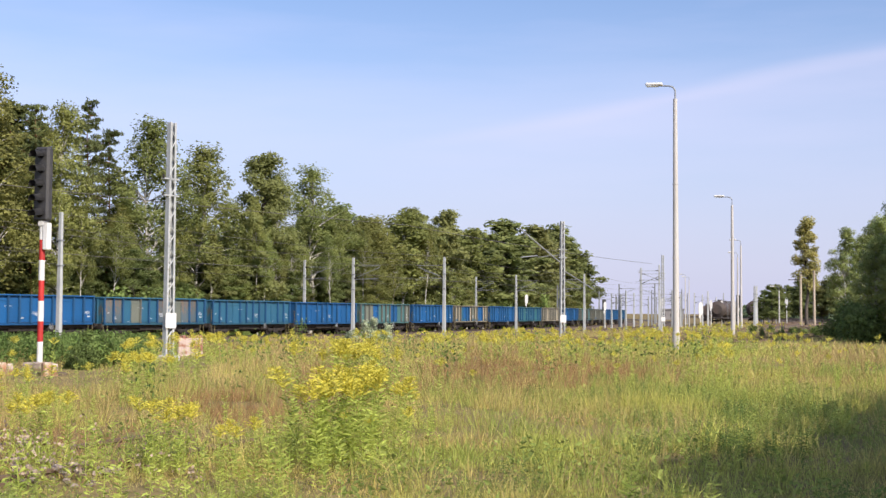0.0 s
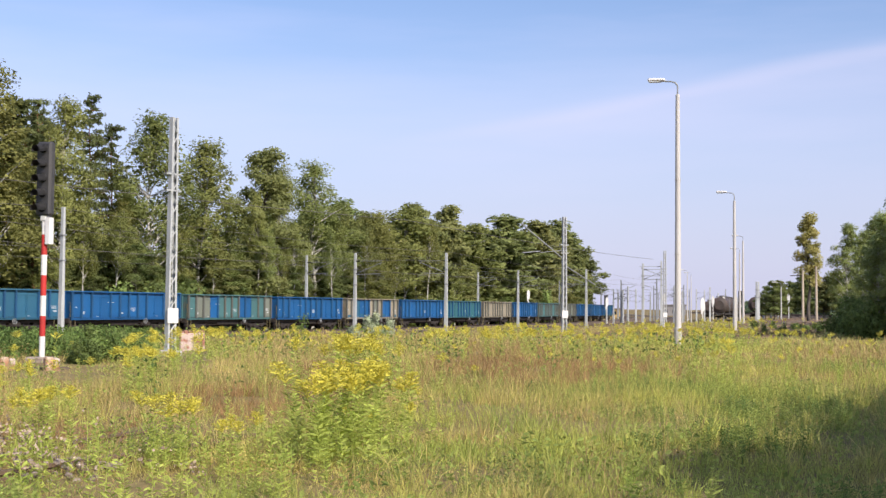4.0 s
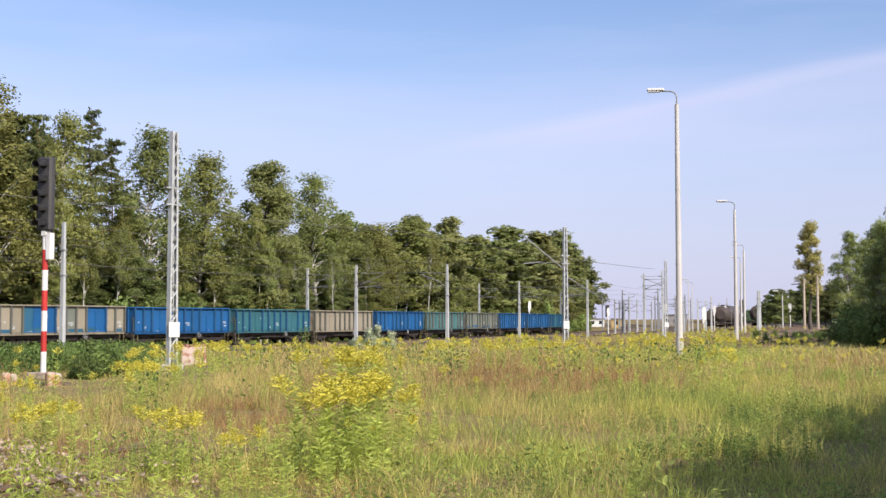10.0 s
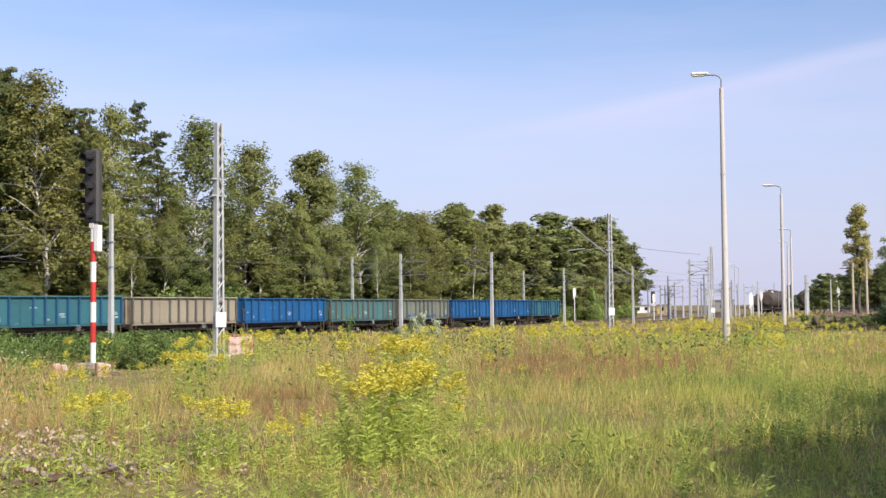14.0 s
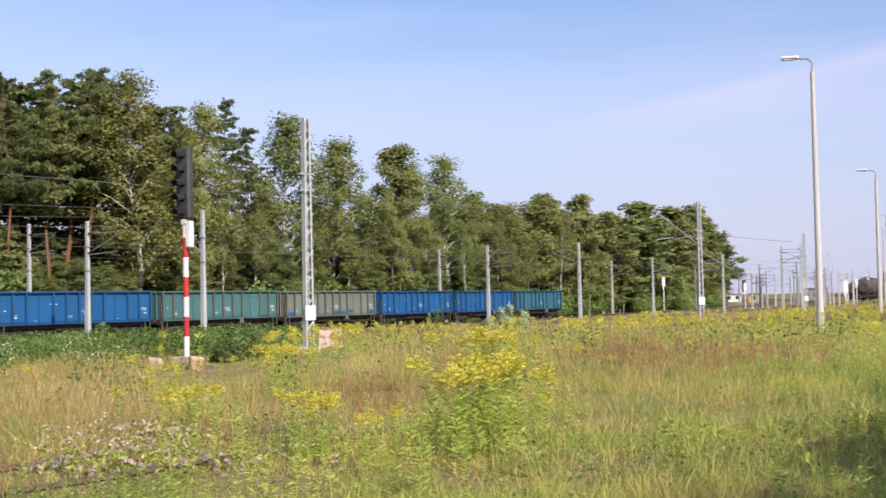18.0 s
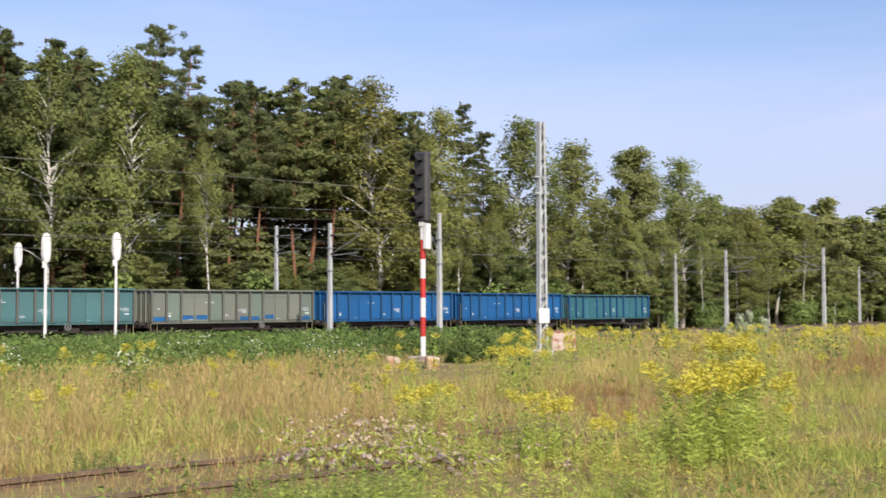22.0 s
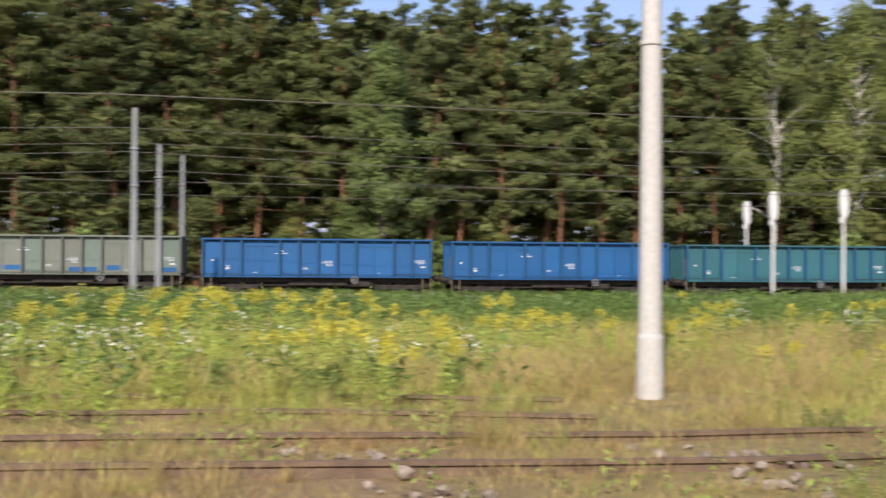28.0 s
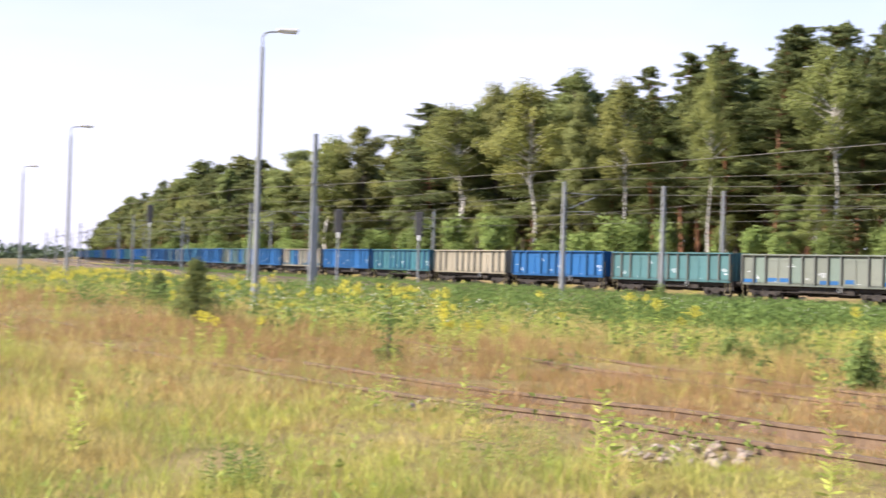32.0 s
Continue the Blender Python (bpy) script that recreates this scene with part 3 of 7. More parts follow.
def build_wagon(label, base, bays=None, low=None, marks=True, end_mat=None):
    """base: the paint; bays: other paints by bay on the near side; low: paint of worn lower strips."""
    bays, h, w = bays or {}, RIM - SILL - 0.22, 2 * BODY / BAYS
    t = thing("freight_wagon", label, "freight wagon", "wagons of the coal train")
    dark = M_DARK
    part("floor", shared("floor", lambda: box(B(), -BODY + 0.04, BODY - 0.04, -HALF + 0.03, HALF - 0.03, SILL + 0.1, SILL + 0.2), dark), None, t)
    part("underframe", shared("underframe", lambda: box(box(box(box(B(), -6.3, 6.3, -0.25, 0.25, SILL - 0.3, SILL + 0.02), -1.6, 1.6, -1.1, 1.1, SILL - 0.42, SILL - 0.22), -2.9, -1.9, 0.5, 1.2, 0.55, 0.95, 0.04), 1.8, 2.4, -1.2, -0.6, 0.55, 0.95, 0.04), dark), None, t)
    part("brake_gear", shared("brake_gear", brake_gear, dark), None, t)
    for side in (1, -1):
        turn = pose(0, 0, 0, 0, 0, 0 if side > 0 else 180)
        part("sill", shared("sill", lambda: box(box(B(), -BODY - 0.02, BODY + 0.02, HALF - 0.06, HALF + 0.05, SILL, SILL + 0.14, 0.012), -BODY, BODY, HALF - 0.02, HALF + 0.09, SILL + 0.12, SILL + 0.16), base), None, t, at=turn)
        part("top_rail", shared("top_rail", lambda: box(B(), -BODY - 0.03, BODY + 0.03, HALF - 0.05, HALF + 0.18, RIM - 0.10, RIM, 0.02), base), None, t, at=turn)
        for i in range(BAYS):
            x = -BODY + (i + 0.5) * w
            mat = bays.get(i, base) if side > 0 else base
            isdoor = i in (2, 3, 8, 9)
            me = shared("door" if isdoor else "panel", (lambda: door_leaf(w - 0.03, h)) if isdoor else (lambda: loop_panel(w, h)), mat)
            part("door" if isdoor else "panel", me, None, t, at=turn @ pose(x, HALF - 0.05, SILL + 0.14))
        for i in range(BAYS + 1):
            if i in (3, 9):
                continue
            mat = bays.get(min(i, BAYS - 1), base) if side > 0 else base
            part("rib", shared("rib", lambda: rib_mesh(0.13, h), P_RIB_BLUE if mat in (P_BLUE, P_BLUE2, P_TEAL, P_RUST) else P_RIB), None, t, at=turn @ pose(-BODY + i * w, HALF - 0.01, SILL + 0.14))
        if low and side > 0:
            for k, (a, b) in enumerate(((0.2, 1.0), (3.1, 3.9), (4.4, 5.9), (8.2, 10.4), (11.2, 12.5))):
                part("repainted_strip", shared("repainted_strip_%d" % k, lambda: box(B(), -BODY + a, -BODY + b, HALF - 0.02, HALF - 0.012, SILL + 0.18, SILL + 0.42 + 0.1 * (k % 2)), low), None, t)
    for e in (-1, 1):
        turn = pose(0, 0, 0, 0, 0, 0 if e > 0 else 180)
        part("end_wall", shared("end_wall", lambda: end_wall(B()), end_mat or base), None, t, at=turn @ pose(BODY - 0.02, 0, SILL))
        for y in (-0.85, -0.28, 0.28, 0.85):
            part("end_rib", shared("end_rib", lambda: box(B(), 0, 0.09, -0.05, 0.05, 0.1, RIM - SILL - 0.05, 0.015), base), None, t, at=turn @ pose(BODY, y, SILL))
        part("end_rail", shared("end_rail", lambda: box(B(), -0.06, 0.1, -HALF - 0.05, HALF + 0.05, RIM - SILL - 0.12, RIM - SILL, 0.02), base), None, t, at=turn @ pose(BODY, 0, SILL))
        part("headstock", shared("headstock", lambda: box(B(), 0, 0.16, -1.35, 1.35, -0.25, 0.12, 0.02), dark), None, t, at=turn @ pose(BODY, 0, SILL))
        for y in (-0.875, 0.875):
            part("buffer", shared("buffer", lambda: rod(rod(B(), (0, 0, 0), (0.36, 0, 0), 0.11, 0.10, n=12), (0.36, 0, 0), (0.42, 0, 0), 0.22, 0.21, n=16), dark), None, t, at=turn @ pose(BODY + 0.16, y, 1.03))
        part("step", shared("step", lambda: box(box(box(B(), 0, 0.05, 0, 0.04, -0.85, 0.0), 0.45, 0.5, 0, 0.04, -0.85, 0.0), 0, 0.5, 0, 0.05, -0.85, -0.80), P_YELLOW), None, t, at=pose(e * 6.0 - 0.25, HALF - 0.05, SILL))
        part("grab_bar", shared("grab_bar", lambda: rod(rod(rod(B(), (0, 0, 0), (0, 0, 1.0), 0.02, n=5), (0, 0, 1.0), (0, -0.1, 1.05), 0.02, n=5), (0, 0, 0), (0, -0.1, -0.05), 0.02, n=5), P_YELLOW), None, t, at=pose(e * (BODY + 0.1), HALF - 0.02, SILL + 0.25))
        b = part("bogie", shared("bogie", bogie_mesh, dark), None, t, at=pose(e * 4.5, 0, 0))
        for x in (-0.9, 0.9):
            part("wheelset", shared("wheelset", wheelset_mesh, dark), None, b, at=pose(x, 0, 0.46))
    part("hand_wheel", shared("hand_wheel", wheel_ring, M_STEEL), None, t, at=pose(-2.0, HALF + 0.06, SILL - 0.12))
    if marks:
        lines = [(-5.6, 0.80, 0.55, 0.035), (-5.62, 0.72, 0.60, 0.035), (-5.7, 0.64, 0.40, 0.035), (-5.78, 0.42, 0.30, 0.09), (-0.55, 0.74, 0.50, 0.035), (-0.5, 0.66, 0.62, 0.035), (-0.6, 0.58, 0.40, 0.035),
                 (-0.62, 0.50, 0.36, 0.035), (0.7, 0.38, 0.30, 0.03), (0.7, 0.31, 0.32, 0.03), (2.0, 1.15, 0.66, 0.05), (2.0, 1.26, 0.18, 0.08), (4.9, 0.30, 0.20, 0.12), (4.9, 0.48, 0.24, 0.03),
                 (5.7, 0.75, 0.14, 0.08), (3.4, 0.10, 0.30, 0.03), (-3.3, 0.10, 0.30, 0.03)]
        for k, (x, z, ww, hh) in enumerate(lines):
            part("marking", shared("marking_%d" % k, lambda: box(B(), -ww / 2, ww / 2, 0, 0.004, 0, hh), P_MARK), None, t, at=pose(x, HALF - 0.015, SILL + 0.14 + z))
    return t


def build_far_wagon(label, base):
    """A wagon that stays far off: whole sides with their ribs in one mesh each."""
    h, w = RIM - SILL, 2 * BODY / BAYS
    t = thing("freight_wagon", label, "freight wagon", "wagons of the coal train")

    def side_mesh():
        bm = box(B(), -BODY, BODY, HALF - 0.06, HALF, SILL, RIM)
        for i in range(BAYS + 1):
            box(bm, -BODY + i * w - 0.055, -BODY + i * w + 0.055, HALF, HALF + 0.085, SILL, RIM)
        return bm
    for side in (1, -1):
        part("side_wall", shared("side_wall", side_mesh, base), None, t, at=pose(0, 0, 0, 0, 0, 0 if side > 0 else 180))
        part("end_wall", shared("end_wall", lambda: end_wall(B()), base), None, t, at=pose(0, 0, 0, 0, 0, 0 if side > 0 else 180) @ pose(BODY - 0.05, 0, SILL))
        part("bogie", shared("bogie", bogie_mesh, M_DARK), None, t, at=pose(side * 4.5, 0, 0))
    part("floor", shared("floor", lambda: box(B(), -BODY + 0.04, BODY - 0.04, -HALF + 0.03, HALF - 0.03, SILL + 0.1, SILL + 0.2), M_DARK), None, t)
    part("underframe", SHARED[("underframe", M_DARK.name)], None, t)
    return t


def build_train():
    L = {"blue": "blue open-top freight wagon with white markings", "teal": "teal open-top freight wagon with ribbed sides",
         "green": "faded green open-top freight wagon with ribbed sides", "grey": "faded grey-green open freight wagon with blue repainted patches",
         "beige": "beige open freight wagon with ribbed sides", "dull": "dull grey-blue open-top freight wagon",
         "patch": "open freight wagon with beige and blue patched panels", "rust": "rusty open freight wagon with faded blue panels",
         "mix": "open freight wagon with green and blue panels"}
    W = {}
    W["teal"] = build_wagon(L["teal"], P_TEAL)
    W["blue"] = build_wagon(L["blue"], P_BLUE)
    W["grey"] = build_wagon(L["grey"], P_GREY, {0: P_GREYGREEN, 7: P_GREYGREEN, 4: P_GREYGREEN, 10: P_GREYGREEN}, low=P_BLUE)
    W["green"] = build_wagon(L["green"], P_GREEN)
    W["beige"] = build_wagon(L["beige"], P_BEIGE, marks=False)
    W["dull"] = build_wagon(L["dull"], P_BLUE2)
    W["patch"] = build_wagon(L["patch"], P_BEIGE, {2: P_BLUE, 3: P_BLUE, 7: P_BLUE, 8: P_BLUE, 9: P_BLUE2, 5: P_GREY}, low=P_BLUE2)
    W["rust"] = build_wagon(L["rust"], P_BLUE2, {1: P_RUST, 2: P_RUST, 5: P_RUST, 10: P_RUST, 11: P_RUST, 8: P_GREY, 3: P_GREY})
    W["mix"] = build_wagon(L["mix"], P_GREEN, {0: P_GREY, 3: P_BLUE, 4: P_BLUE, 8: P_BLUE, 9: P_GREY, 10: P_GREY})
    order = ["teal", "blue", "blue", "grey", "green", "blue", "beige", "teal", "blue", "patch", "blue", "mix", "blue", "dull", "rust", "blue", "blue"]
    used, out = set(), []
    for k in order:
        if k in used:
            out.append(copy_thing(W[k], Matrix()))
        else:
            used.add(k)
            out.append(W[k])
    far = {}
    for k, m, lab in (("blue", P_BLUE, "blue open-top freight wagon far up the line"), ("teal", P_TEAL, "teal open-top freight wagon far up the line"),
                      ("dull", P_BLUE2, "dull blue open freight wagon far up the line"), ("rust", P_RUST, "rusty open freight wagon far up the line")):
        far[k] = build_far_wagon(lab, m)
    for k in ["blue", "teal", "blue", "dull", "blue", "rust", "dull", "blue", "teal", "dull", "blue", "dull", "rust", "blue", "blue", "dull"]:
        if k in used and ("far", k) in used or ("far", k) in used:
            out.append(copy_thing(far[k], Matrix()))
        else:
            used.add(("far", k))
            out.append(far[k])
    return out


WAGONS = build_train()


def train_tail(t):
    return -129.82 + 8.5637 * (t - 20) + 0.0237 * (t - 20) ** 2


def motions():
    """The train rolls along the line; each wagon follows the curve."""
    for i, wagon in enumerate(WAGONS):
        rows = []
        for k in range(0, 33, 1):
            s = train_tail(k) + PITCH * (i + 0.5)
            x, y, th = line(s)
            rows.append((k, pose(x, y, float(rail_z(s)), 0, 0, math.degrees(math.atan2(-math.cos(th), -math.sin(th))))))
        walk(wagon, rows)
    far, low = pose(6, -9, 3.0, 0, 0, 200), pose(9.5, 33.0, 1.2, 0, 0, 110)
    path = [(0, far), (2.0, far), (2.45, pose(1.75, 4.55, 2.62, 0, 0, 150))]
    path += [(t, pose(5.2 * x, 5.2 * y, EYE + 5.2 * z, 0, 0, 150)) for t, x, y, z in
             ((2.6, 0.319, 0.934, 0.160), (2.7, 0.305, 0.942, 0.139), (2.8, 0.290, 0.950, 0.117), (2.9, 0.285, 0.953, 0.107), (3.0, 0.280, 0.956, 0.089), (3.1, 0.275, 0.959, 0.070))]
    walk(INSECT, path + [(4.5, low), (32, low)])


def build_insect():
    """A bumblebee that crosses close by."""
    t = thing("bumblebee", "small dark flying bumblebee with clear wings", "insect")
    bm = B()
    for x, r in ((-0.005, 0.0055), (0.003, 0.0048), (0.009, 0.003)):
        bmesh.ops.create_icosphere(bm, subdivisions=2, radius=r, matrix=Matrix.Translation((x, 0, 0)) @ Matrix.Diagonal((1.3, 1, 1, 1)))
    part("body", bm, M_DARK, t, smooth=True)
    for side in (-1, 1):
        w = B()
        vs = [w.verts.new(q) for q in ((0.003, side * 0.003, 0.004), (0.006, side * 0.014, 0.009), (-0.003, side * 0.016, 0.010), (-0.006, side * 0.007, 0.006))]
        w.faces.new(vs)
        bmesh.ops.solidify(w, geom=list(w.faces), thickness=0.0004)
        part("wing", w, M_STEEL, t)
    return t


INSECT = build_insect()


# ---- masts, lamps and signals ----
def put(x, y, turn=0.0, lift=0.0):
    return pose(x, y, gz(x, y) + lift, 0, 0, turn)


def line_turn(s):
    """Turn so that a thing's x axis points across the line to its near side."""
    return -math.degrees(float(np.interp(s, LS, LTH)))


def lattice_mast(H, label, x, y, turn, sign=True, cables=True):
    """Two channels with lacing between, on a concrete foot."""
    t = thing("overhead_line_mast", label, "mast", "overhead line masts", put(x, y, turn))
    a, b = 0.19, 0.13
    for sx in (-1, 1):
        bm = B()
        prof = [(0.006, -0.09), (0.006, 0.09), (-0.075, 0.09), (-0.075, 0.078), (-0.006, 0.078), (-0.006, -0.078), (-0.075, -0.078), (-0.075, -0.09)]
        lo, hi = [bm.verts.new((p, q, 0)) for p, q in prof], [bm.verts.new((p, q, H)) for p, q in prof]
        for k in range(8):
            bm.faces.new((lo[k], lo[(k + 1) % 8], hi[(k + 1) % 8], hi[k]))
        bm.faces.new(lo[::-1])
        bm.faces.new(hi)
        bmesh.ops.rotate(bm, verts=bm.verts, matrix=Matrix.Rotation(0 if sx > 0 else math.pi, 3, "Z"))
        for q in bm.verts:
            k = q.co.z / H
            q.co.x += sx * (a + (b - a) * k)
        part("channel", bm, M_STEEL_LIGHT, t)
    n = int(H / 0.42)
    for i in range(n):
        z0, z1 = 0.3 + i * (H - 0.5) / n, 0.3 + (i + 1) * (H - 0.5) / n
        sgn = 1 if i % 2 else -1
        w0, w1 = a + (b - a) * z0 / H, a + (b - a) * z1 / H
        for yy in (-0.08, 0.08):
            part("lacing_bar", rod(B(), (-sgn * w0, yy, z0), (sgn * w1, yy, z1), 0.024, n=4), M_STEEL_LIGHT, t)
    part("foot", box(B(), -0.32, 0.32, -0.28, 0.28, -0.4, 0.18, 0.04), M_CONCRETE, t)
    if sign:
        part("number_plate", box(B(), -0.24, 0.24, -0.125, -0.095, 1.10, 1.62, 0.01), M_WHITE, t, "white plate")
    for z in (H * 0.69, H * 0.76):
        part("cross_arm", box(B(), -0.36, 0.30, -0.09, 0.09, z - 0.025, z + 0.025), M_STEEL_LIGHT, t)
        part("insulator", rod(B(), (-0.34, 0, z), (-0.34, 0, z + 0.14), 0.04, 0.025), M_DARK, t)
    return t


def plain_mast(H, label, x, y, turn, arm=0, mat=None, bands=(0.62, 0.8)):
    """Tapered mast with clamps; arm +1 / -1: a hinged bracket over the track on that side."""
    t = thing("overhead_line_mast", label, "mast", "overhead line masts", put(x, y, turn))
    bm = box(B(), -0.17, 0.17, -0.13, 0.13, 0, H, 0.025)
    for q in bm.verts:
        k = 1 - 0.38 * q.co.z / H
        q.co.x *= k
        q.co.y *= k
    part("pole", bm, mat or M_STEEL, t)
    part("foot", box(B(), -0.3, 0.3, -0.28, 0.28, -0.5, 0.12, 0.04), M_CONCRETE, t)
    for k in bands:
        part("clamp", box(B(), -0.17, 0.17, -0.14, 0.14, H * k - 0.04, H * k + 0.04, 0.01), M_STEEL, t)
    if arm:
        br = part("bracket", rod(rod(B(), (0.12 * arm, 0, H - 1.9), (2.7 * arm, 0, H - 0.9), 0.035, n=6), (0.12 * arm, 0, H - 0.75), (2.8 * arm, 0, H - 0.75), 0.025, n=6), M_STEEL, t)
        part("steady_arm", rod(rod(B(), (0.12 * arm, 0, H - 2.0), (2.6 * arm, 0, H - 1.9), 0.03, n=6), (1.5 * arm, 0, H - 1.9), (3.0 * arm, 0, H - 2.2), 0.015, n=5), M_STEEL, t)
        for z in (H - 1.9, H - 0.75):
            part("insulator", rod(rod(B(), (0.15 * arm, 0, z), (0.5 * arm, 0, z + (0.12 if z < H - 1 else 0)), 0.05, n=8), (0.1 * arm, 0, z), (0.16 * arm, 0, z), 0.07, n=8), M_DARK, t)
    return t


def lamp_post(H, label, x, y, turn, head_turn=0.0, r=0.15, mat=None, base_h=0.85):
    """Concrete column with a thicker base, a bent steel arm and a flat lantern."""
    t = thing("lamp_post", label, "lamp post", "yard lamp posts", put(x, y, turn))
    mat = mat or M_CONCRETE
    part("column_base", rod(rod(B(), (0, 0, -0.3), (0, 0, base_h), r * 1.2, r * 1.12, n=20), (0, 0, base_h), (0, 0, base_h + 0.05), r * 1.12, r, n=20), mat, t, smooth=False)
    part("column", rod(B(), (0, 0, base_h), (0, 0, H - 0.55), r, r * 0.62, n=24, caps=False), mat, t, smooth=True)
    for z in (4.2, 7.6):
        if z < H - 1.5:
            part("joint_ring", rod(B(), (0, 0, z), (0, 0, z + 0.05), r * (1.06 - 0.38 * z / H) + 0.012, n=20), mat, t)
    c, s = math.cos(radians(head_turn)), math.sin(radians(head_turn))
    arm = B()
    pts = [(0, -0.6), (0, -0.15), (0.10, 0.0), (0.3, 0.06), (1.0, 0.10)]
    for (x0, z0), (x1, z1) in zip(pts, pts[1:]):
        rod(arm, (x0 * c, x0 * s, H + z0), (x1 * c, x1 * s, H + z1), 0.035, n=8)
    part("arm", arm, M_STEEL, t)
    head = box(B(), 0.55, 1.35, -0.17, 0.17, 0.06, 0.20, 0.05)
    for q in head.verts:
        q.co.z += 0.03 * (q.co.x - 0.5)
        q.co.y *= 1.0 - 0.25 * (q.co.x - 0.5)
    bmesh.ops.rotate(head, verts=head.verts, matrix=Matrix.Rotation(radians(head_turn), 3, "Z"))
    bmesh.ops.translate(head, verts=head.verts, vec=(0, 0, H))
    hd = part("lantern", head, M_WHITE, t)
    glass = box(B(), 0.75, 1.30, -0.11, 0.11, 0.035, 0.075, 0.01)
    bmesh.ops.rotate(glass, verts=glass.verts, matrix=Matrix.Rotation(radians(head_turn), 3, "Z"))
    bmesh.ops.translate(glass, verts=glass.verts, vec=(0, 0, H))
    part("diffuser", glass, M_LAMP, hd)
    return t


def signal(x, y, turn):
    """Five-lamp light signal: red and white mast, black head with hoods, plinth."""
    t = thing("railway_signal", "five-lamp railway signal with black head and red-white mast", "signal", at=put(x, y, turn))
    n, z = 7, 0.15
    for i in range(n):
        part("mast_band", rod(B(), (0, 0, z), (0, 0, z + 0.6), 0.085, n=16, caps=False), M_WHITE if i % 2 == 0 else M_RED, t, smooth=True)
        z += 0.6
    head = part("signal_head", box(B(), -0.27, 0.27, -0.14, 0.12, 4.30, 6.50, 0.06), M_BLACK, t, "black signal head")
    for k in range(5):
        zc = 4.53 + k * 0.435
        hood = B()
        m = 14
        vs = []
        for j in range(m + 1):
            a = -0.35 + (math.pi + 0.7) * j / m
            for yy, rr in ((-0.14, 0.155), (-0.50, 0.14)):
                vs.append(hood.verts.new((rr * math.cos(a), yy, zc + rr * math.sin(a) - (0.05 if yy < -0.2 else 0))))
        for j in range(m):
            hood.faces.new((vs[2 * j], vs[2 * j + 2], vs[2 * j + 3], vs[2 * j + 1]))
        bmesh.ops.solidify(hood, geom=list(hood.faces), thickness=0.012)
        part("hood", hood, M_BLACK, head)
        part("lens", rod(B(), (0, -0.145, zc), (0, -0.16, zc), 0.12, n=16), M_LENS, head)
    part("junction_box", box(B(), 0.08, 0.26, -0.10, 0.10, 3.45, 4.25, 0.02), M_WHITE, t, "white junction box")
    part("bracket", box(B(), -0.10, 0.10, -0.10, 0.10, 4.15, 4.32, 0.02), M_WHITE, t)
    part("plinth", box(B(), -0.35, 0.35, -0.35, 0.35, -0.4, 0.15, 0.04), M_STONE, t)
    for xx in (-0.15,):
        part("ladder_rail", rod(B(), (xx, 0.24, 0.1), (xx, 0.24, 4.3), 0.015, n=5), M_STEEL, t)
    return t


def dwarf_back(H, x, y, turn, label="signal seen from behind with a white oval back"):
    """A shunting signal from behind: grey post, white oval back plate."""
    t = thing("shunting_signal", label, "signal", "signals by the line", put(x, y, turn))
    part("post", rod(B(), (0, 0, -0.3), (0, 0, H - 1.5), 0.08, 0.07, n=12, caps=False), M_WHITE, t, smooth=True)
    bm = B()
    n = 24
    ring = []
    for i in range(n):
        a = 2 * math.pi * i / n
        ring.append((0.25 * math.cos(a) * (1.0 if abs(math.sin(a)) < 0.8 else 0.95), 0.62 * math.copysign(abs(math.sin(a)) ** 0.6, math.sin(a))))
    f0 = [bm.verts.new((q[0], -0.09, H - 0.8 + q[1] * 1.25)) for q in ring]
    f1 = [bm.verts.new((q[0] * 0.9, 0.09, H - 0.8 + q[1] * 1.25 * 0.95)) for q in ring]
    bm.faces.new(f0)
    bm.faces.new(f1[::-1])
    for i in range(n):
        bm.faces.new((f0[(i + 1) % n], f0[i], f1[i], f1[(i + 1) % n]))
    part("back_plate", bm, M_WHITE, t, "white oval plate")
    part("bracket", box(B(), -0.2, 0.06, -0.06, 0.06, H - 1.85, H - 1.5, 0.02), M_WHITE, t)
    return t


def black_signal(H, x, y, turn):
    t = thing("light_signal", "dark light signal on a grey post by the line", "signal", "signals by the line", put(x, y, turn))
    part("post", rod(B(), (0, 0, -0.3), (0, 0, H - 1.6), 0.09, 0.08, n=12, caps=False), M_STEEL, t, smooth=True)
    part("signal_head", box(B(), -0.36, 0.36, -0.15, 0.15, H - 2.2, H, 0.08), M_BLACK, t)
    part("junction_box", box(B(), -0.13, 0.13, -0.2, -0.09, H - 2.6, H - 2.1, 0.02), M_WHITE, t)
    return t


def facing(x, y):
    """Turn so that a thing's -y side looks at the standpoint."""
    return -math.degrees(math.atan2(x, y))


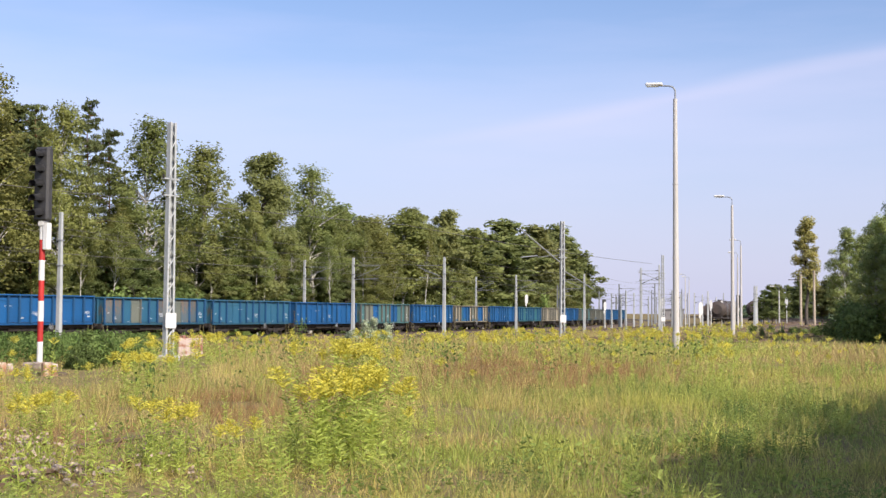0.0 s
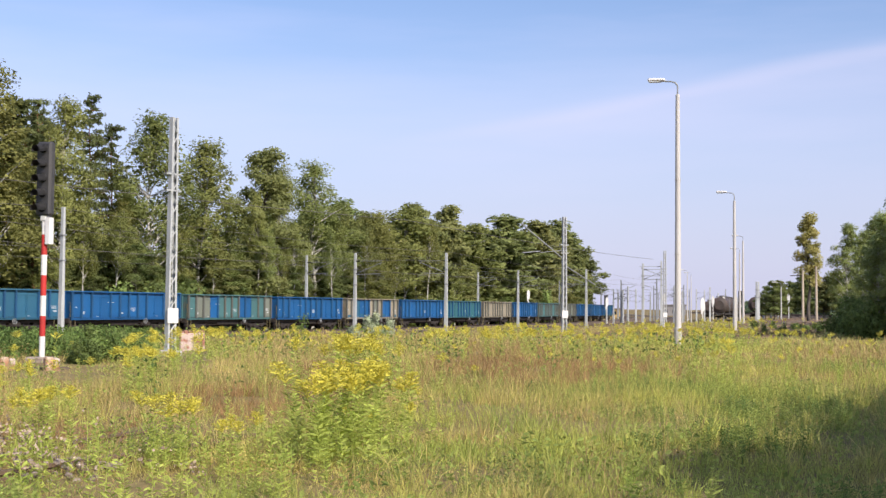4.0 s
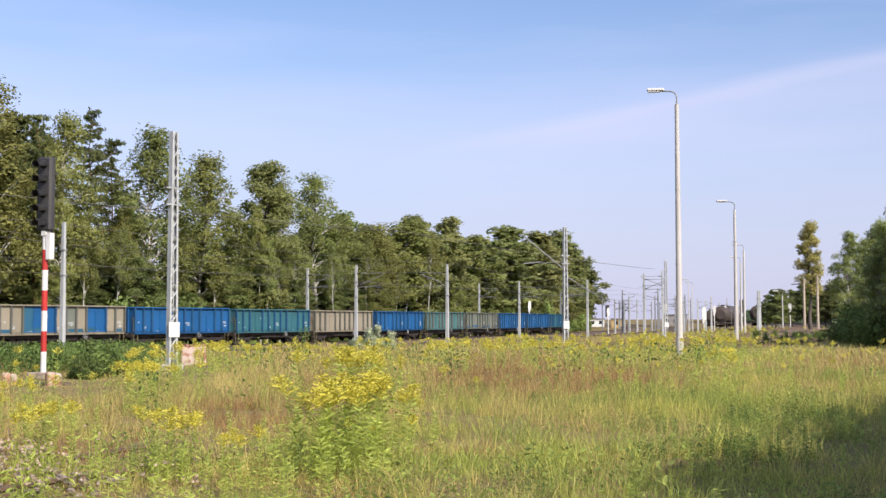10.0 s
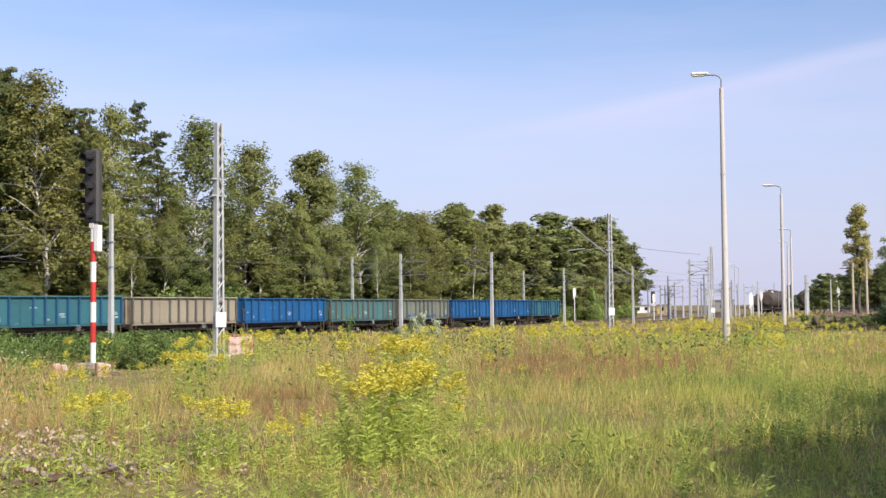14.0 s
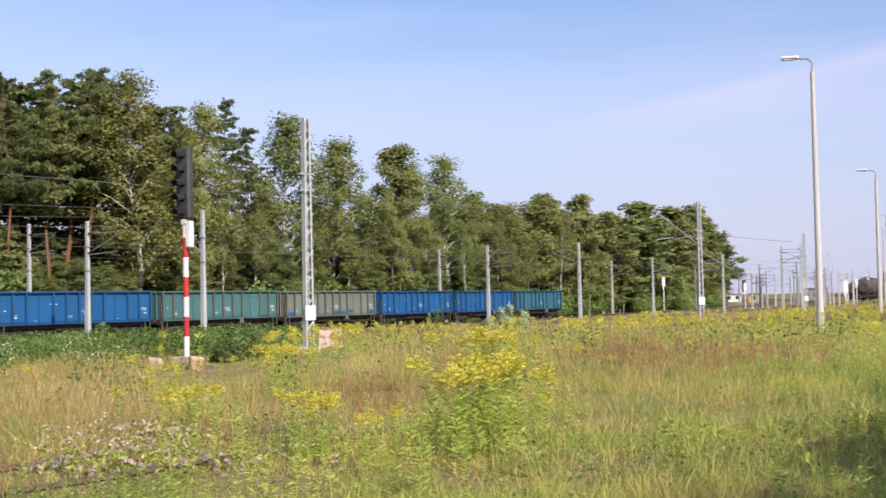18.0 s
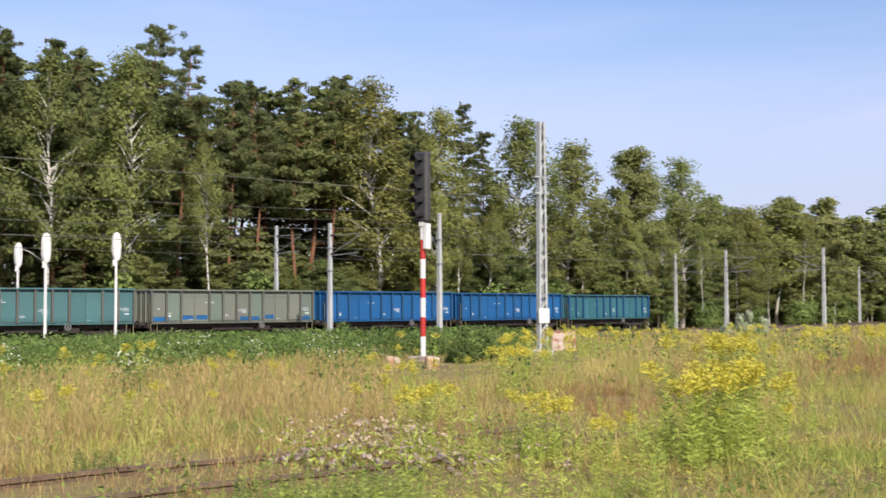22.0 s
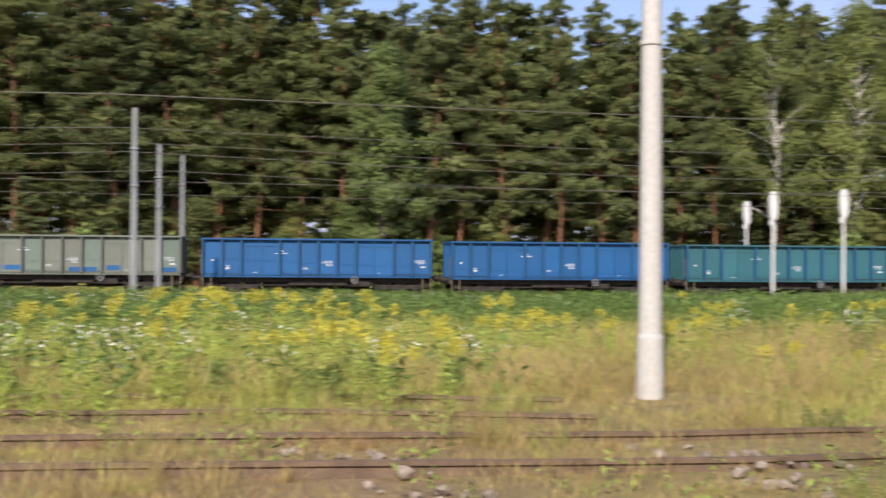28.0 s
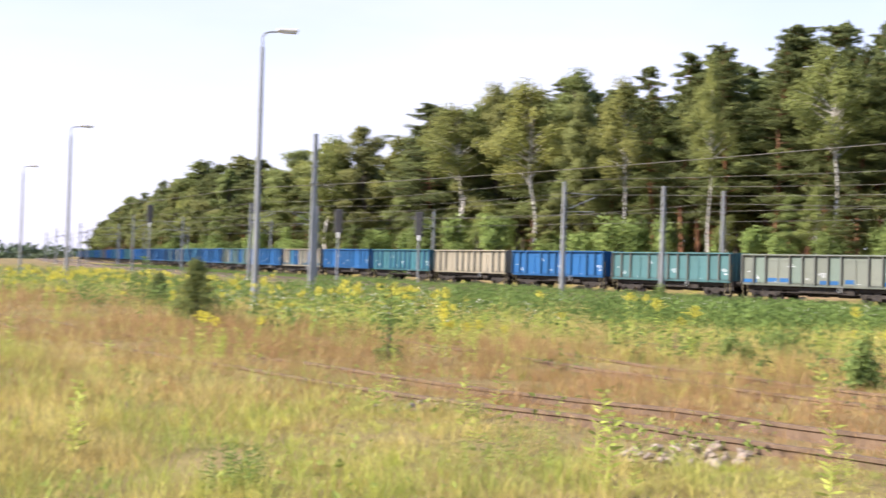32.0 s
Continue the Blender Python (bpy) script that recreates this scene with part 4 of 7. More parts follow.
def build_masts():
    lat = "grey lattice steel mast standing in the grass"
    lattice_mast(8.2, "grey lattice steel mast with a white plate", -9.4, 41.9, facing(-9.4, 41.9) + 42)
    m = lattice_mast(8.0, lat + " by goldenrod", 8.1, 83.0, facing(8.1, 83) + 35)
    part("strut", rod(B(), (-0.2, 0, 5.2), (-3.5, 0, 7.4), 0.05, n=6), M_STEEL, m)
    part("strut", rod(B(), (0.2, 0, 4.6), (2.6, 0, 3.4), 0.04, n=6), M_STEEL, m)
    part("bracket", rod(rod(B(), (-3.4, 0, 5.45), (-2.0, 0, 5.6), 0.035, n=6), (-2.0, 0, 5.5), (-0.2, 0, 5.7), 0.02, n=6), M_STEEL, m)
    plain_mast(8.4, "tall grey concrete mast in tall weeds", -30.2, 5.2, facing(-30.2, 5.2) + 15, 0, bands=(0.52, 0.64, 0.89))
    plain_mast(8.4, "tall grey concrete mast beside a rusty siding", -56.5, -27.3, facing(-57, -27) + 15, 0, bands=(0.7, 0.8))
    g = "grey concrete mast beside the main line"
    known = ((-47.1, 22.3, 8.5, -18, 0), (-54.3, 27.0, 8.0, -18, 0), (-64.4, 33.5, 8.5, -18, 0), (-79.4, -19.9, 8.0, 34, -1), (-82.5, -13.8, 8.0, 31, 0), (-95.7, -11.4, 8.6, 37, 0),
             (-21.8, 69.4, 8.0, -70, 0), (-29.0, 69.8, 7.7, -67, 1), (-37.3, 79.8, 8.4, -72, 1), (0.1, 115.6, 7.8, -120, -1), (-8.3, 112.6, 7.7, -114, 1), (-14.6, 128.5, 8.2, -126, 1),
             (18.7, 161.7, 7.8, -169, -1), (9.3, 155.5, 7.6, -160, 1), (4.8, 177.6, 8.0, -179, 1))
    for x, y, H, s, arm in known:
        behind = float(su(x, y)[1][0]) < 0
        plain_mast(H, "pale grey mast behind the main line tracks" if behind else g, x, y, line_turn(s), arm, M_STEEL_LIGHT if s < -60 else None)
    for s in (-226, -278, -330, -385, 84, 136, 190, 245, 300):
        for u in (15, 8.4, -3.6):
            x, y, _ = line(s + (u - 8) * 0.3, u)
            plain_mast(8.0, g if u > 0 else "grey concrete mast behind the main line tracks", x, y, line_turn(s), -1 if u > 12 else 1)
    signal(-11.85, 36.0, facing(-11.85, 36.0) - 40)
    for x, y, H in ((-37.9, 53.5, 6.4), (-36.0, 57.0, 6.6), (-47.7, 64.5, 6.65)):
        dwarf_back(H, x, y, facing(x, y) + 40)
    for s, u, H in ((-205, 19, 5.0), (-265, 24, 5.0), (-300, 27, 5.5)):
        x, y, _ = line(s, u)
        dwarf_back(H, x, y, facing(x, y) + 10)
    for x, y in ((-123.2, -80.7), (-100.6, -46.1), (-102.7, -39.1)):
        black_signal(6.9 if x > -110 else 8.2, x, y, facing(x, y))
    a = "tall concrete lamp post with a flat lantern"
    lamp_post(12.1, a + " in goldenrod", 10.6, 55.6, 0, facing(10.6, 55.6) + 180)
    lamp_post(10.6, a, 22.0, 92.8, 0, facing(22, 92.8) + 180)
    lamp_post(10.6, a + " farther along the yard", 35.9, 147.1, 0, facing(35.9, 147.1) + 180)
    lamp_post(10.6, a + " far along the yard", 42.2, 174.9, 0, facing(42.2, 174.9) + 180)
    lamp_post(10.8, "thick concrete lamp post close by in weeds", -9.62, 11.15, 0, 200, r=0.138, base_h=0.72)
    lamp_post(10.6, "slim grey lamp post beside a rusty siding", -41.8, -22.6, 0, facing(-42, -23) + 0, r=0.12, mat=M_STEEL)
    lamp_post(10.0, "slim grey lamp post in the yard", -65.5, -49.0, 0, facing(-65, -49), r=0.12, mat=M_STEEL)
    lamp_post(10.0, "slim grey lamp post far along the yard", -94, -75.5, 0, facing(-94, -75), r=0.12, mat=M_STEEL)


build_masts()


def wire(s_values, u, zf, r=0.012):
    x, y, _ = line(np.asarray(s_values, float), u)
    z = zf(np.asarray(s_values, float))
    cu = bpy.data.curves.new("overhead_wire", "CURVE")
    cu.dimensions, cu.bevel_depth, cu.bevel_resolution = "3D", r, 0
    sp = cu.splines.new("POLY")
    sp.points.add(len(x) - 1)
    sp.points.foreach_set("co", np.stack([x, y, z, np.ones(len(x))], 1).ravel())
    cu.materials.append(M_WIRE)
    ob = new("overhead_wire", cu)
    tagged(ob, "thin dark overhead wire strung between the masts", "wire", "overhead wires")
    return ob


def build_wires():
    ss = np.arange(-420, 420, 6.5)
    sag = lambda s, d: -d * 4 * (((s + 18) % 52) / 52) * (1 - ((s + 18) % 52) / 52)
    for u in (0.0, 11.6):
        wire(ss, u, lambda s: rail_z(s) + 5.5 + 0 * s, 0.011)
        wire(ss, u, lambda s: rail_z(s) + 6.9 + sag(s, 0.7), 0.013)
    wire(ss, 14.3, lambda s: rail_z(s) + 7.7 + sag(s, 0.5), 0.012)
    wire(ss, 8.4, lambda s: rail_z(s) + 7.6 + sag(s, 0.6), 0.012)
    s2 = np.arange(-110, 60, 5.0)
    wire(s2, 37.5, lambda s: ground_z(*line(s, 37.5)[:2]) * 0 + 5.9 + sag(s, 0.35), 0.012)


build_wires()


# ---- trees ----
def rhombs(rng, centres, size, aspect=0.55, flat=0.0):
    """Leaf-like rhombs turned at random about given points."""
    n = len(centres)
    a = rng.normal(size=(n, 3))
    a[:, 2] *= 1 - flat
    a /= np.linalg.norm(a, axis=1)[:, None]
    b = rng.normal(size=(n, 3))
    b[:, 2] *= 1 - flat
    b -= a * np.sum(a * b, 1)[:, None]
    b /= np.linalg.norm(b, axis=1)[:, None] + 1e-9
    s = size * rng.uniform(0.6, 1.35, n)[:, None]
    c = np.cross(a, b)
    v = np.stack([centres - a * s * 0.5, centres + b * s * aspect * 0.5 + c * s * 0.08, centres + a * s * 0.5, centres - b * s * aspect * 0.5 + c * s * 0.08], 1).reshape(-1, 3)
    return v, np.arange(4 * n).reshape(n, 4)


def leaf_tris(rng, centres, size, aspect=0.6, flat=0.0, facing_to=None, loose=0.75):
    """Small pointed leaves or sprays: one triangle each, turned at random or loosely towards given normals."""
    n = len(centres)
    if facing_to is None:
        a = rng.normal(size=(n, 3))
        a[:, 2] *= 1 - flat
        a /= np.linalg.norm(a, axis=1)[:, None]
        b = rng.normal(size=(n, 3))
    else:
        g = rng.normal(size=(n, 3))
        g = facing_to + loose * g / np.linalg.norm(g, axis=1)[:, None]
        g /= np.linalg.norm(g, axis=1)[:, None] + 1e-9
        a = np.cross(g, rng.normal(size=(n, 3)))
        a /= np.linalg.norm(a, axis=1)[:, None] + 1e-9
        b = np.cross(g, a)
    b -= a * np.sum(a * b, 1)[:, None]
    b /= np.linalg.norm(b, axis=1)[:, None] + 1e-9
    s = size * rng.uniform(0.6, 1.35, n)[:, None]
    v = np.stack([centres - a * s * 0.4 + b * s * aspect * 0.5, centres - a * s * 0.4 - b * s * aspect * 0.5, centres + a * s * 0.6], 1).reshape(-1, 3)
    return v, np.arange(3 * n).reshape(n, 3)


def tube(path, radii, n=6):
    path = [Vector(p) for p in path]
    v, f = [], []
    for i, p in enumerate(path):
        d = (path[min(i + 1, len(path) - 1)] - path[max(i - 1, 0)]).normalized()
        q = d.to_track_quat("Z", "Y")
        for k in range(n):
            a = 2 * math.pi * k / n
            v.append(p + q @ Vector((math.cos(a) * radii[i], math.sin(a) * radii[i], 0)))
        if i:
            o = (i - 1) * n
            f += [(o + k, o + (k + 1) % n, o + n + (k + 1) % n, o + n + k) for k in range(n)]
    return v, f


def join(parts):
    v, f = [], []
    for a, b in parts:
        o = len(v)
        v += list(a)
        f += [tuple(i + o for i in q) for q in b]
    return v, f


def leaf_cloud(rng, clusters, size, aspect, flat, out_of, droop=0.0, rough=0.34):
    """Leaves in rounded clusters; their normals follow cluster and crown, so that each mass takes light as one."""
    C, N = [], []
    for c, rad, n in clusters:
        d = rng.normal(size=(n, 3))
        d /= np.linalg.norm(d, axis=1)[:, None]
        k = rng.rand(n)[:, None] ** 0.45 * rng.uniform(0.8, 1.12, (n, 1))
        p = np.asarray(c) + d * k * rad
        p[:, 2] -= droop * np.abs(rng.normal(size=n))
        o = out_of(p)
        o /= np.linalg.norm(o, axis=1)[:, None] + 1e-6
        r = rng.normal(size=(n, 3))
        r /= np.linalg.norm(r, axis=1)[:, None]
        q = d * 0.36 + o * 0.42 + r * rough + [0, 0, 0.08]
        C.append(p)
        N.append(q / np.linalg.norm(q, axis=1)[:, None])
    N = np.concatenate(N)
    v, f = leaf_tris(rng, np.concatenate(C), size, aspect, flat, N)
    g = np.cross(v[1::3] - v[0::3], v[2::3] - v[0::3])
    back = np.sum(g * N, 1) < 0
    f[back] = f[back][:, ::-1]
    return v, f, np.repeat(N, 3, axis=0)


def tree_meshes(kind, seed, far=False):
    """Trunk with limbs, and a crown of many small leaves, for one tree about 20 m high. Also its half width."""
    rng = np.random.RandomState(seed)
    H = 20.0
    few = 0.5 if far else 1.0
    lean = rng.uniform(-0.7, 0.7, 2)
    at = lambda z: np.array([lean[0] * (z / H) ** 2 + 0.15 * math.sin(z * 0.6 + seed), lean[1] * (z / H) ** 2 + 0.15 * math.cos(z * 0.5 + seed), z])
    r0 = {"pine": 0.19, "bushy_pine": 0.19, "birch": 0.14, "tall_birch": 0.15, "broad": 0.17, "sapling": 0.15, "poplar": 0.3}[kind]
    zs = np.linspace(-0.3, H * 0.97, 11)
    limbs = [tube([at(z) for z in zs], [max(0.02, r0 * (1 - 0.9 * max(z, 0) / H)) * (1.25 if z < 0.3 else 1) for z in zs], 7)]
    clusters = []
    droop = 0.0
    if "pine" in kind:
        zb = H * (rng.uniform(0.47, 0.56) if kind == "pine" else rng.uniform(0.16, 0.34))
        z = zb
        while z < H - 0.5:
            k = (z - zb) / (H - zb)
            reach = (3.1 * (1 - k ** 1.35) + 0.32) * (0.6 + 0.4 * min(1, k * 4)) * rng.uniform(0.75, 1.2)
            a0 = rng.uniform(0, 6.28)
            nbr = rng.randint(3, 6)
            for j in range(nbr):
                a, R = a0 + j * 6.28 / nbr + rng.normal() * 0.35, reach * rng.uniform(0.5, 1.2)
                p0 = at(min(z + rng.normal() * 0.45, H * 0.97))
                tip = p0 + np.array([math.cos(a) * R, math.sin(a) * R, R * rng.uniform(-0.05, 0.5)])
                if R > 0.7:
                    limbs.append(tube([p0, (p0 + tip) / 2 - [0, 0, 0.06], tip], [0.05, 0.035, 0.015], 4))
                for q in (0.4, 0.68, 0.97):
                    if q < 0.6 and R < 1.1:
                        continue
                    w = (0.32 + 0.15 * R) * rng.uniform(0.75, 1.3) * (1 - 0.3 * k)
                    c = p0 + (tip - p0) * q + rng.normal(size=3) * [0.2, 0.2, 0.13]
                    clusters.append((c, np.array([w * 1.1, w * 1.1, w * rng.uniform(0.35, 0.6)]), int((22 + 150 * w * w) * few)))
            z += rng.uniform(0.7, 1.25) * (1.05 - 0.66 * k)
        for j in range(5):                        # candle-like shoots of the top
            p = at(H * 0.965) + np.array([rng.normal() * 0.22, rng.normal() * 0.22, rng.uniform(-0.5, 0.35)])
            clusters.append((p, np.array([0.14, 0.14, 0.42]), int(26 * few) + 4))
        for zz in rng.uniform(2, zb, 10):         # dead lower twigs
            a, R = rng.uniform(0, 6.28), rng.uniform(0.6, 1.8)
            p0 = at(zz)
            limbs.append(tube([p0, p0 + np.array([math.cos(a) * R, math.sin(a) * R, rng.uniform(-0.2, 0.2)])], [0.03, 0.008], 4))
        size, asp, flat = 0.32, 0.30, 0.15
    else:
        zb = H * {"birch": rng.uniform(0.22, 0.36), "tall_birch": rng.uniform(0.46, 0.56), "broad": rng.uniform(0.14, 0.28), "sapling": rng.uniform(0.06, 0.16), "poplar": 0.36}[kind]
        wide = {"birch": rng.uniform(2.0, 2.8), "tall_birch": rng.uniform(1.8, 2.4), "broad": rng.uniform(2.6, 3.4), "sapling": rng.uniform(3.0, 3.8), "poplar": 1.5}[kind]
        nb = {"birch": 52, "tall_birch": 44, "broad": 56, "sapling": 72, "poplar": 44}[kind]
        forks = [rng.uniform(0, 6.28) for _ in range(4)]
        for i in range(nb):
            z = zb + (H - zb) * ((i + rng.rand()) / nb) ** 0.9 * 0.97
            k = (z - zb) / (H - zb)
            if kind == "sapling":
                prof = (1 - k) ** 0.85 * 0.95 * min(1, 0.45 + k * 2) + 0.10
            elif kind == "poplar":
                prof = min(1, 0.5 + k * 2) * (1 - k ** 5)
            else:
                prof = (math.sin(math.pi * min(1, 0.2 + 0.8 * k) ** 0.9) + 0.12) * (1.1 - 0.3 * k ** 2)
            a, R = forks[i % 4] + i * 0.61 + rng.normal() * 0.6, wide * prof * rng.uniform(0.3, 1.25)
            rise = rng.uniform(0.1, 0.9) if kind != "sapling" else R * rng.uniform(0.5, 1.0)
            p0 = at(max(1.0, z - rng.uniform(0.8, 2.6)))
            tip = at(z) + np.array([math.cos(a) * R, math.sin(a) * R, rise])
            limbs.append(tube([p0, (p0 + tip) / 2 + [0, 0, 0.25], tip], [0.065, 0.04, 0.012], 4))
            rc = {"birch": 0.98, "tall_birch": 0.92, "broad": 1.1, "sapling": 0.85, "poplar": 0.9}[kind] * rng.uniform(0.5, 1.4)
            clusters.append((tip, np.array([rc, rc, rc * (0.72 if kind == "broad" else 0.95)]), int((26 + 185 * rc * rc) * few)))
            if R > 1.0:
                rc *= 0.65
                clusters.append((p0 + (tip - p0) * 0.6 + rng.normal(size=3) * 0.3, np.array([rc, rc, rc * 0.8]), int((18 + 120 * rc * rc) * few)))
        clusters.append((at(H * 0.97), np.array([0.4, 0.4, 0.8]), int(70 * few)))
        droop = 0.4 if "birch" in kind else 0.1
        size, asp, flat = {"birch": (0.21, 0.8, 0.0), "tall_birch": (0.21, 0.8, 0.0), "broad": (0.24, 0.85, 0.0), "sapling": (0.23, 0.8, 0.0), "poplar": (0.28, 0.85, 0.0)}[kind]
    axis = lambda q: q - np.stack([q[:, 0] * 0.15, q[:, 1] * 0.15, zb + (q[:, 2] - zb) * 0.80], 1)
    v, f, n = leaf_cloud(rng, clusters, size * (1.6 if far else 1.0), asp * (1.2 if far else 1.0), flat, axis, droop, 0.75 if "pine" in kind else 0.38)
    bark = {"pine": M_BARK_PINE, "bushy_pine": M_BARK_PINE, "birch": M_BARK_BIRCH, "tall_birch": M_BARK_BIRCH, "sapling": M_BARK_BIRCH}.get(kind, M_BARK)
    leaf = {"pine": M_NEEDLES, "bushy_pine": M_NEEDLES, "birch": M_BIRCH_LEAF, "tall_birch": M_BIRCH_LEAF, "poplar": M_POPLAR, "sapling": M_YOUNG}.get(kind, M_LEAF)
    lv, lf = join(limbs)
    crown = mesh_from("crown", v, f, leaf)
    crown.polygons.foreach_set("use_smooth", np.full(len(crown.polygons), True))
    crown.normals_split_custom_set_from_vertices(n.tolist())
    return mesh_from("trunk", lv, lf, bark, smooth=True), crown, float(np.percentile(np.hypot(v[:, 0], v[:, 1]), 93))


TREE_LABEL = {"pine": "tall pine with a bare reddish trunk at the forest edge", "bushy_pine": "tall pine with dark boughs low on its trunk", "birch": "birch with a white trunk and olive leaves at the forest edge",
              "tall_birch": "tall birch with a bare white trunk at the forest edge", "broad": "leafy green broad-leaved tree at the forest edge"}
TREES = {k: [tree_meshes(k, 11 * i + len(k)) for i in range(n)] for k, n in (("pine", 5), ("bushy_pine", 5), ("birch", 6), ("tall_birch", 4), ("broad", 5), ("sapling", 4), ("poplar", 1))}
FAR_TREES = {k: [tree_meshes(k, 13 * i + 5, True) for i in range(n)] for k, n in (("pine", 3), ("bushy_pine", 4), ("birch", 4), ("broad", 4))}


def plant(kind, x, y, height, rng, label="", group="trees of the forest edge", name="tree", wide=1.0, pool=None, half=None, within=None):
    """wide: crown width against the usual one; half: the crown's half width in metres; within: the wood that it is part of."""
    pool = pool or TREES
    trunk, crown, reach = pool[kind][rng.randint(len(pool[kind]))]
    k = height / 20.0
    w = half / reach if half else k * wide * rng.uniform(0.9, 1.15)
    m = pose(x, y, gz(x, y), rng.uniform(-2, 2), rng.uniform(-2, 2), rng.uniform(0, 360)) @ Matrix.Diagonal((w, w, k, 1))
    if within:
        part("trunk", trunk, None, within, at=m)
        part("crown", crown, None, within, at=m)
        return within
    t = thing(name, label or TREE_LABEL[kind], "tree", group, m)
    part("trunk", trunk, None, t)
    part("crown", crown, None, t)
    return t


# trees of the forest edge, section by section: along the line, across it, kind, height of the top, half width
EDGE_FAR = (
    ("broad", -388.0, -15, 19.2, 4.4), ("broad", -306.8, -15, 22.6, 5.6), ("broad", -266.8, -15, 20.3, 4.9), ("broad", -227.8, -15, 18.7, 5.3),
    ("birch", -209.5, -15, 16.1, 3.4), ("broad", -197.2, -15, 17.9, 3.2), ("broad", -184.0, -15, 17.1, 3.0), ("birch", -176.0, -15, 16.6, 2.9),
    ("birch", -165.0, -15, 14.1, 3.1),
)
EDGE_BIRCHES = (
    ("birch", -150.8, -15, 20.0, 3.8), ("birch", -140.2, -15, 18.1, 2.0), ("broad", -133.2, -15, 19.6, 3.1), ("birch", -123.5, -15, 19.3, 2.8),
    ("birch", -114.0, -15, 20.7, 2.9), ("pine", -112.2, -19, 20.2, 1.8), ("pine", -107.8, -19, 22.4, 1.9), ("pine", -102.2, -19, 21.2, 1.7),
    ("birch", -100.2, -15, 20.2, 2.6),
)
EDGE_PINES = (
    ("pine", -94.0, -19, 23.9, 1.8), ("birch", -93.8, -15, 22.0, 3.7), ("pine", -90.0, -19, 22.9, 2.0), ("pine", -85.8, -19, 22.3, 1.9),
    ("pine", -81.8, -19, 21.4, 1.9), ("pine", -78.8, -19, 21.1, 1.7), ("pine", -74.2, -19, 23.6, 1.9), ("pine", -70.0, -19, 24.9, 2.2),
    ("birch", -66.2, -15, 20.5, 2.7), ("pine", -65.5, -19, 22.0, 1.5), ("pine", -62.8, -19, 22.6, 2.0), ("birch", -59.8, -15, 19.8, 2.8),
    ("pine", -58.8, -19, 22.6, 1.9), ("pine", -56.8, -19, 21.5, 1.5), ("pine", -54.2, -19, 21.2, 1.6), ("pine", -50.8, -19, 20.5, 1.9),
    ("pine", -48.2, -19, 22.0, 1.9),
)
EDGE_MIDDLE = (
    ("pine", -44.5, -19, 21.9, 1.9), ("pine", -40.2, -19, 22.1, 2.0), ("pine", -36.8, -19, 21.4, 1.8), ("pine", -31.8, -19, 21.1, 1.8),
    ("broad", -30.8, -15, 16.5, 2.3), ("pine", -28.2, -19, 21.2, 2.0), ("pine", -16.0, -19, 23.9, 2.2), ("pine", -12.0, -17, 22.3, 2.4),
    ("pine", -8.5, -19, 23.6, 2.1), ("pine", -5.2, -19, 23.5, 2.1), ("pine", -2.2, -19, 23.7, 1.9), ("birch", -1.8, -15, 12.9, 1.4),
    ("pine", 1.8, -19, 23.0, 1.9), ("pine", 5.0, -19, 23.3, 1.7),
)
EDGE_LEFT = (
    ("pine", 8.8, -19, 23.4, 2.0), ("tall_birch", 9.8, -15, 19.0, 2.3), ("pine", 13.2, -19, 22.0, 2.0), ("pine", 16.8, -19, 22.0, 1.8),
    ("tall_birch", 17.5, -15, 18.0, 2.0), ("pine", 21.0, -19, 23.0, 2.1), ("tall_birch", 22.5, -15, 19.4, 3.1), ("pine", 24.8, -19, 23.0, 1.9),
    ("pine", 28.0, -19, 22.2, 1.8), ("pine", 32.5, -19, 23.2, 2.0), ("tall_birch", 35.0, -15, 20.1, 2.9), ("pine", 36.2, -19, 21.7, 1.5),
    ("pine", 40.0, -19, 24.1, 2.3), ("pine", 45.2, -19, 24.1, 2.2),
)
EDGE_BEND = (
    ("pine", 51.2, -19, 23.7, 2.2), ("pine", 54.5, -19, 23.0, 2.1), ("pine", 58.8, -19, 24.3, 2.4), ("tall_birch", 61.5, -15, 20.4, 2.3),
    ("pine", 63.8, -19, 23.3, 2.2), ("pine", 69.5, -19, 21.6, 2.1), ("broad", 70.0, -15, 19.9, 2.3), ("broad", 77.5, -19, 23.5, 3.2),
    ("pine", 78.2, -19, 23.7, 2.9), ("tall_birch", 78.5, -15, 22.3, 3.6), ("pine", 85.8, -19, 23.3, 3.0), ("tall_birch", 93.5, -15, 20.9, 3.8),
    ("broad", 93.8, -19, 23.8, 3.1), ("tall_birch", 96.5, -15, 21.4, 3.6), ("pine", 113.2, -19, 24.2, 3.7),
)
EDGE_END = (
    ("broad", 133.5, -19, 22.7, 3.8), ("tall_birch", 138.5, -15, 20.7, 4.2), ("broad", 171.5, -19, 22.1, 4.6), ("broad", 215.8, -19, 23.8, 5.5),
    ("broad", 265.0, -19, 25.9, 6.0), ("broad", 339.2, -19, 23.7, 6.0), ("broad", 452.0, -19, 25.8, 6.0), ("broad", 604.0, -19, 19.7, 6.0),
    ("broad", 639.8, -19, 13.4, 6.0),
)
EDGE_DARK = (
    ("pine", -25, -19, 22.5, 2.1), ("pine", -22, -18, 23.5, 2.2), ("pine", -19, -19, 23.2, 2.1), ("pine", -14, -20, 24.0, 2.2), ("pine", -34.5, -18, 22.0, 2.0), ("pine", -9.5, -21, 24.2, 2.2), ("pine", -24, -23, 24.5, 2.2), ("pine", -17, -23, 25, 2.2), ("birch", -169, -15, 15.0, 3.4), ("birch", -161, -16, 15.4, 3.2),
)
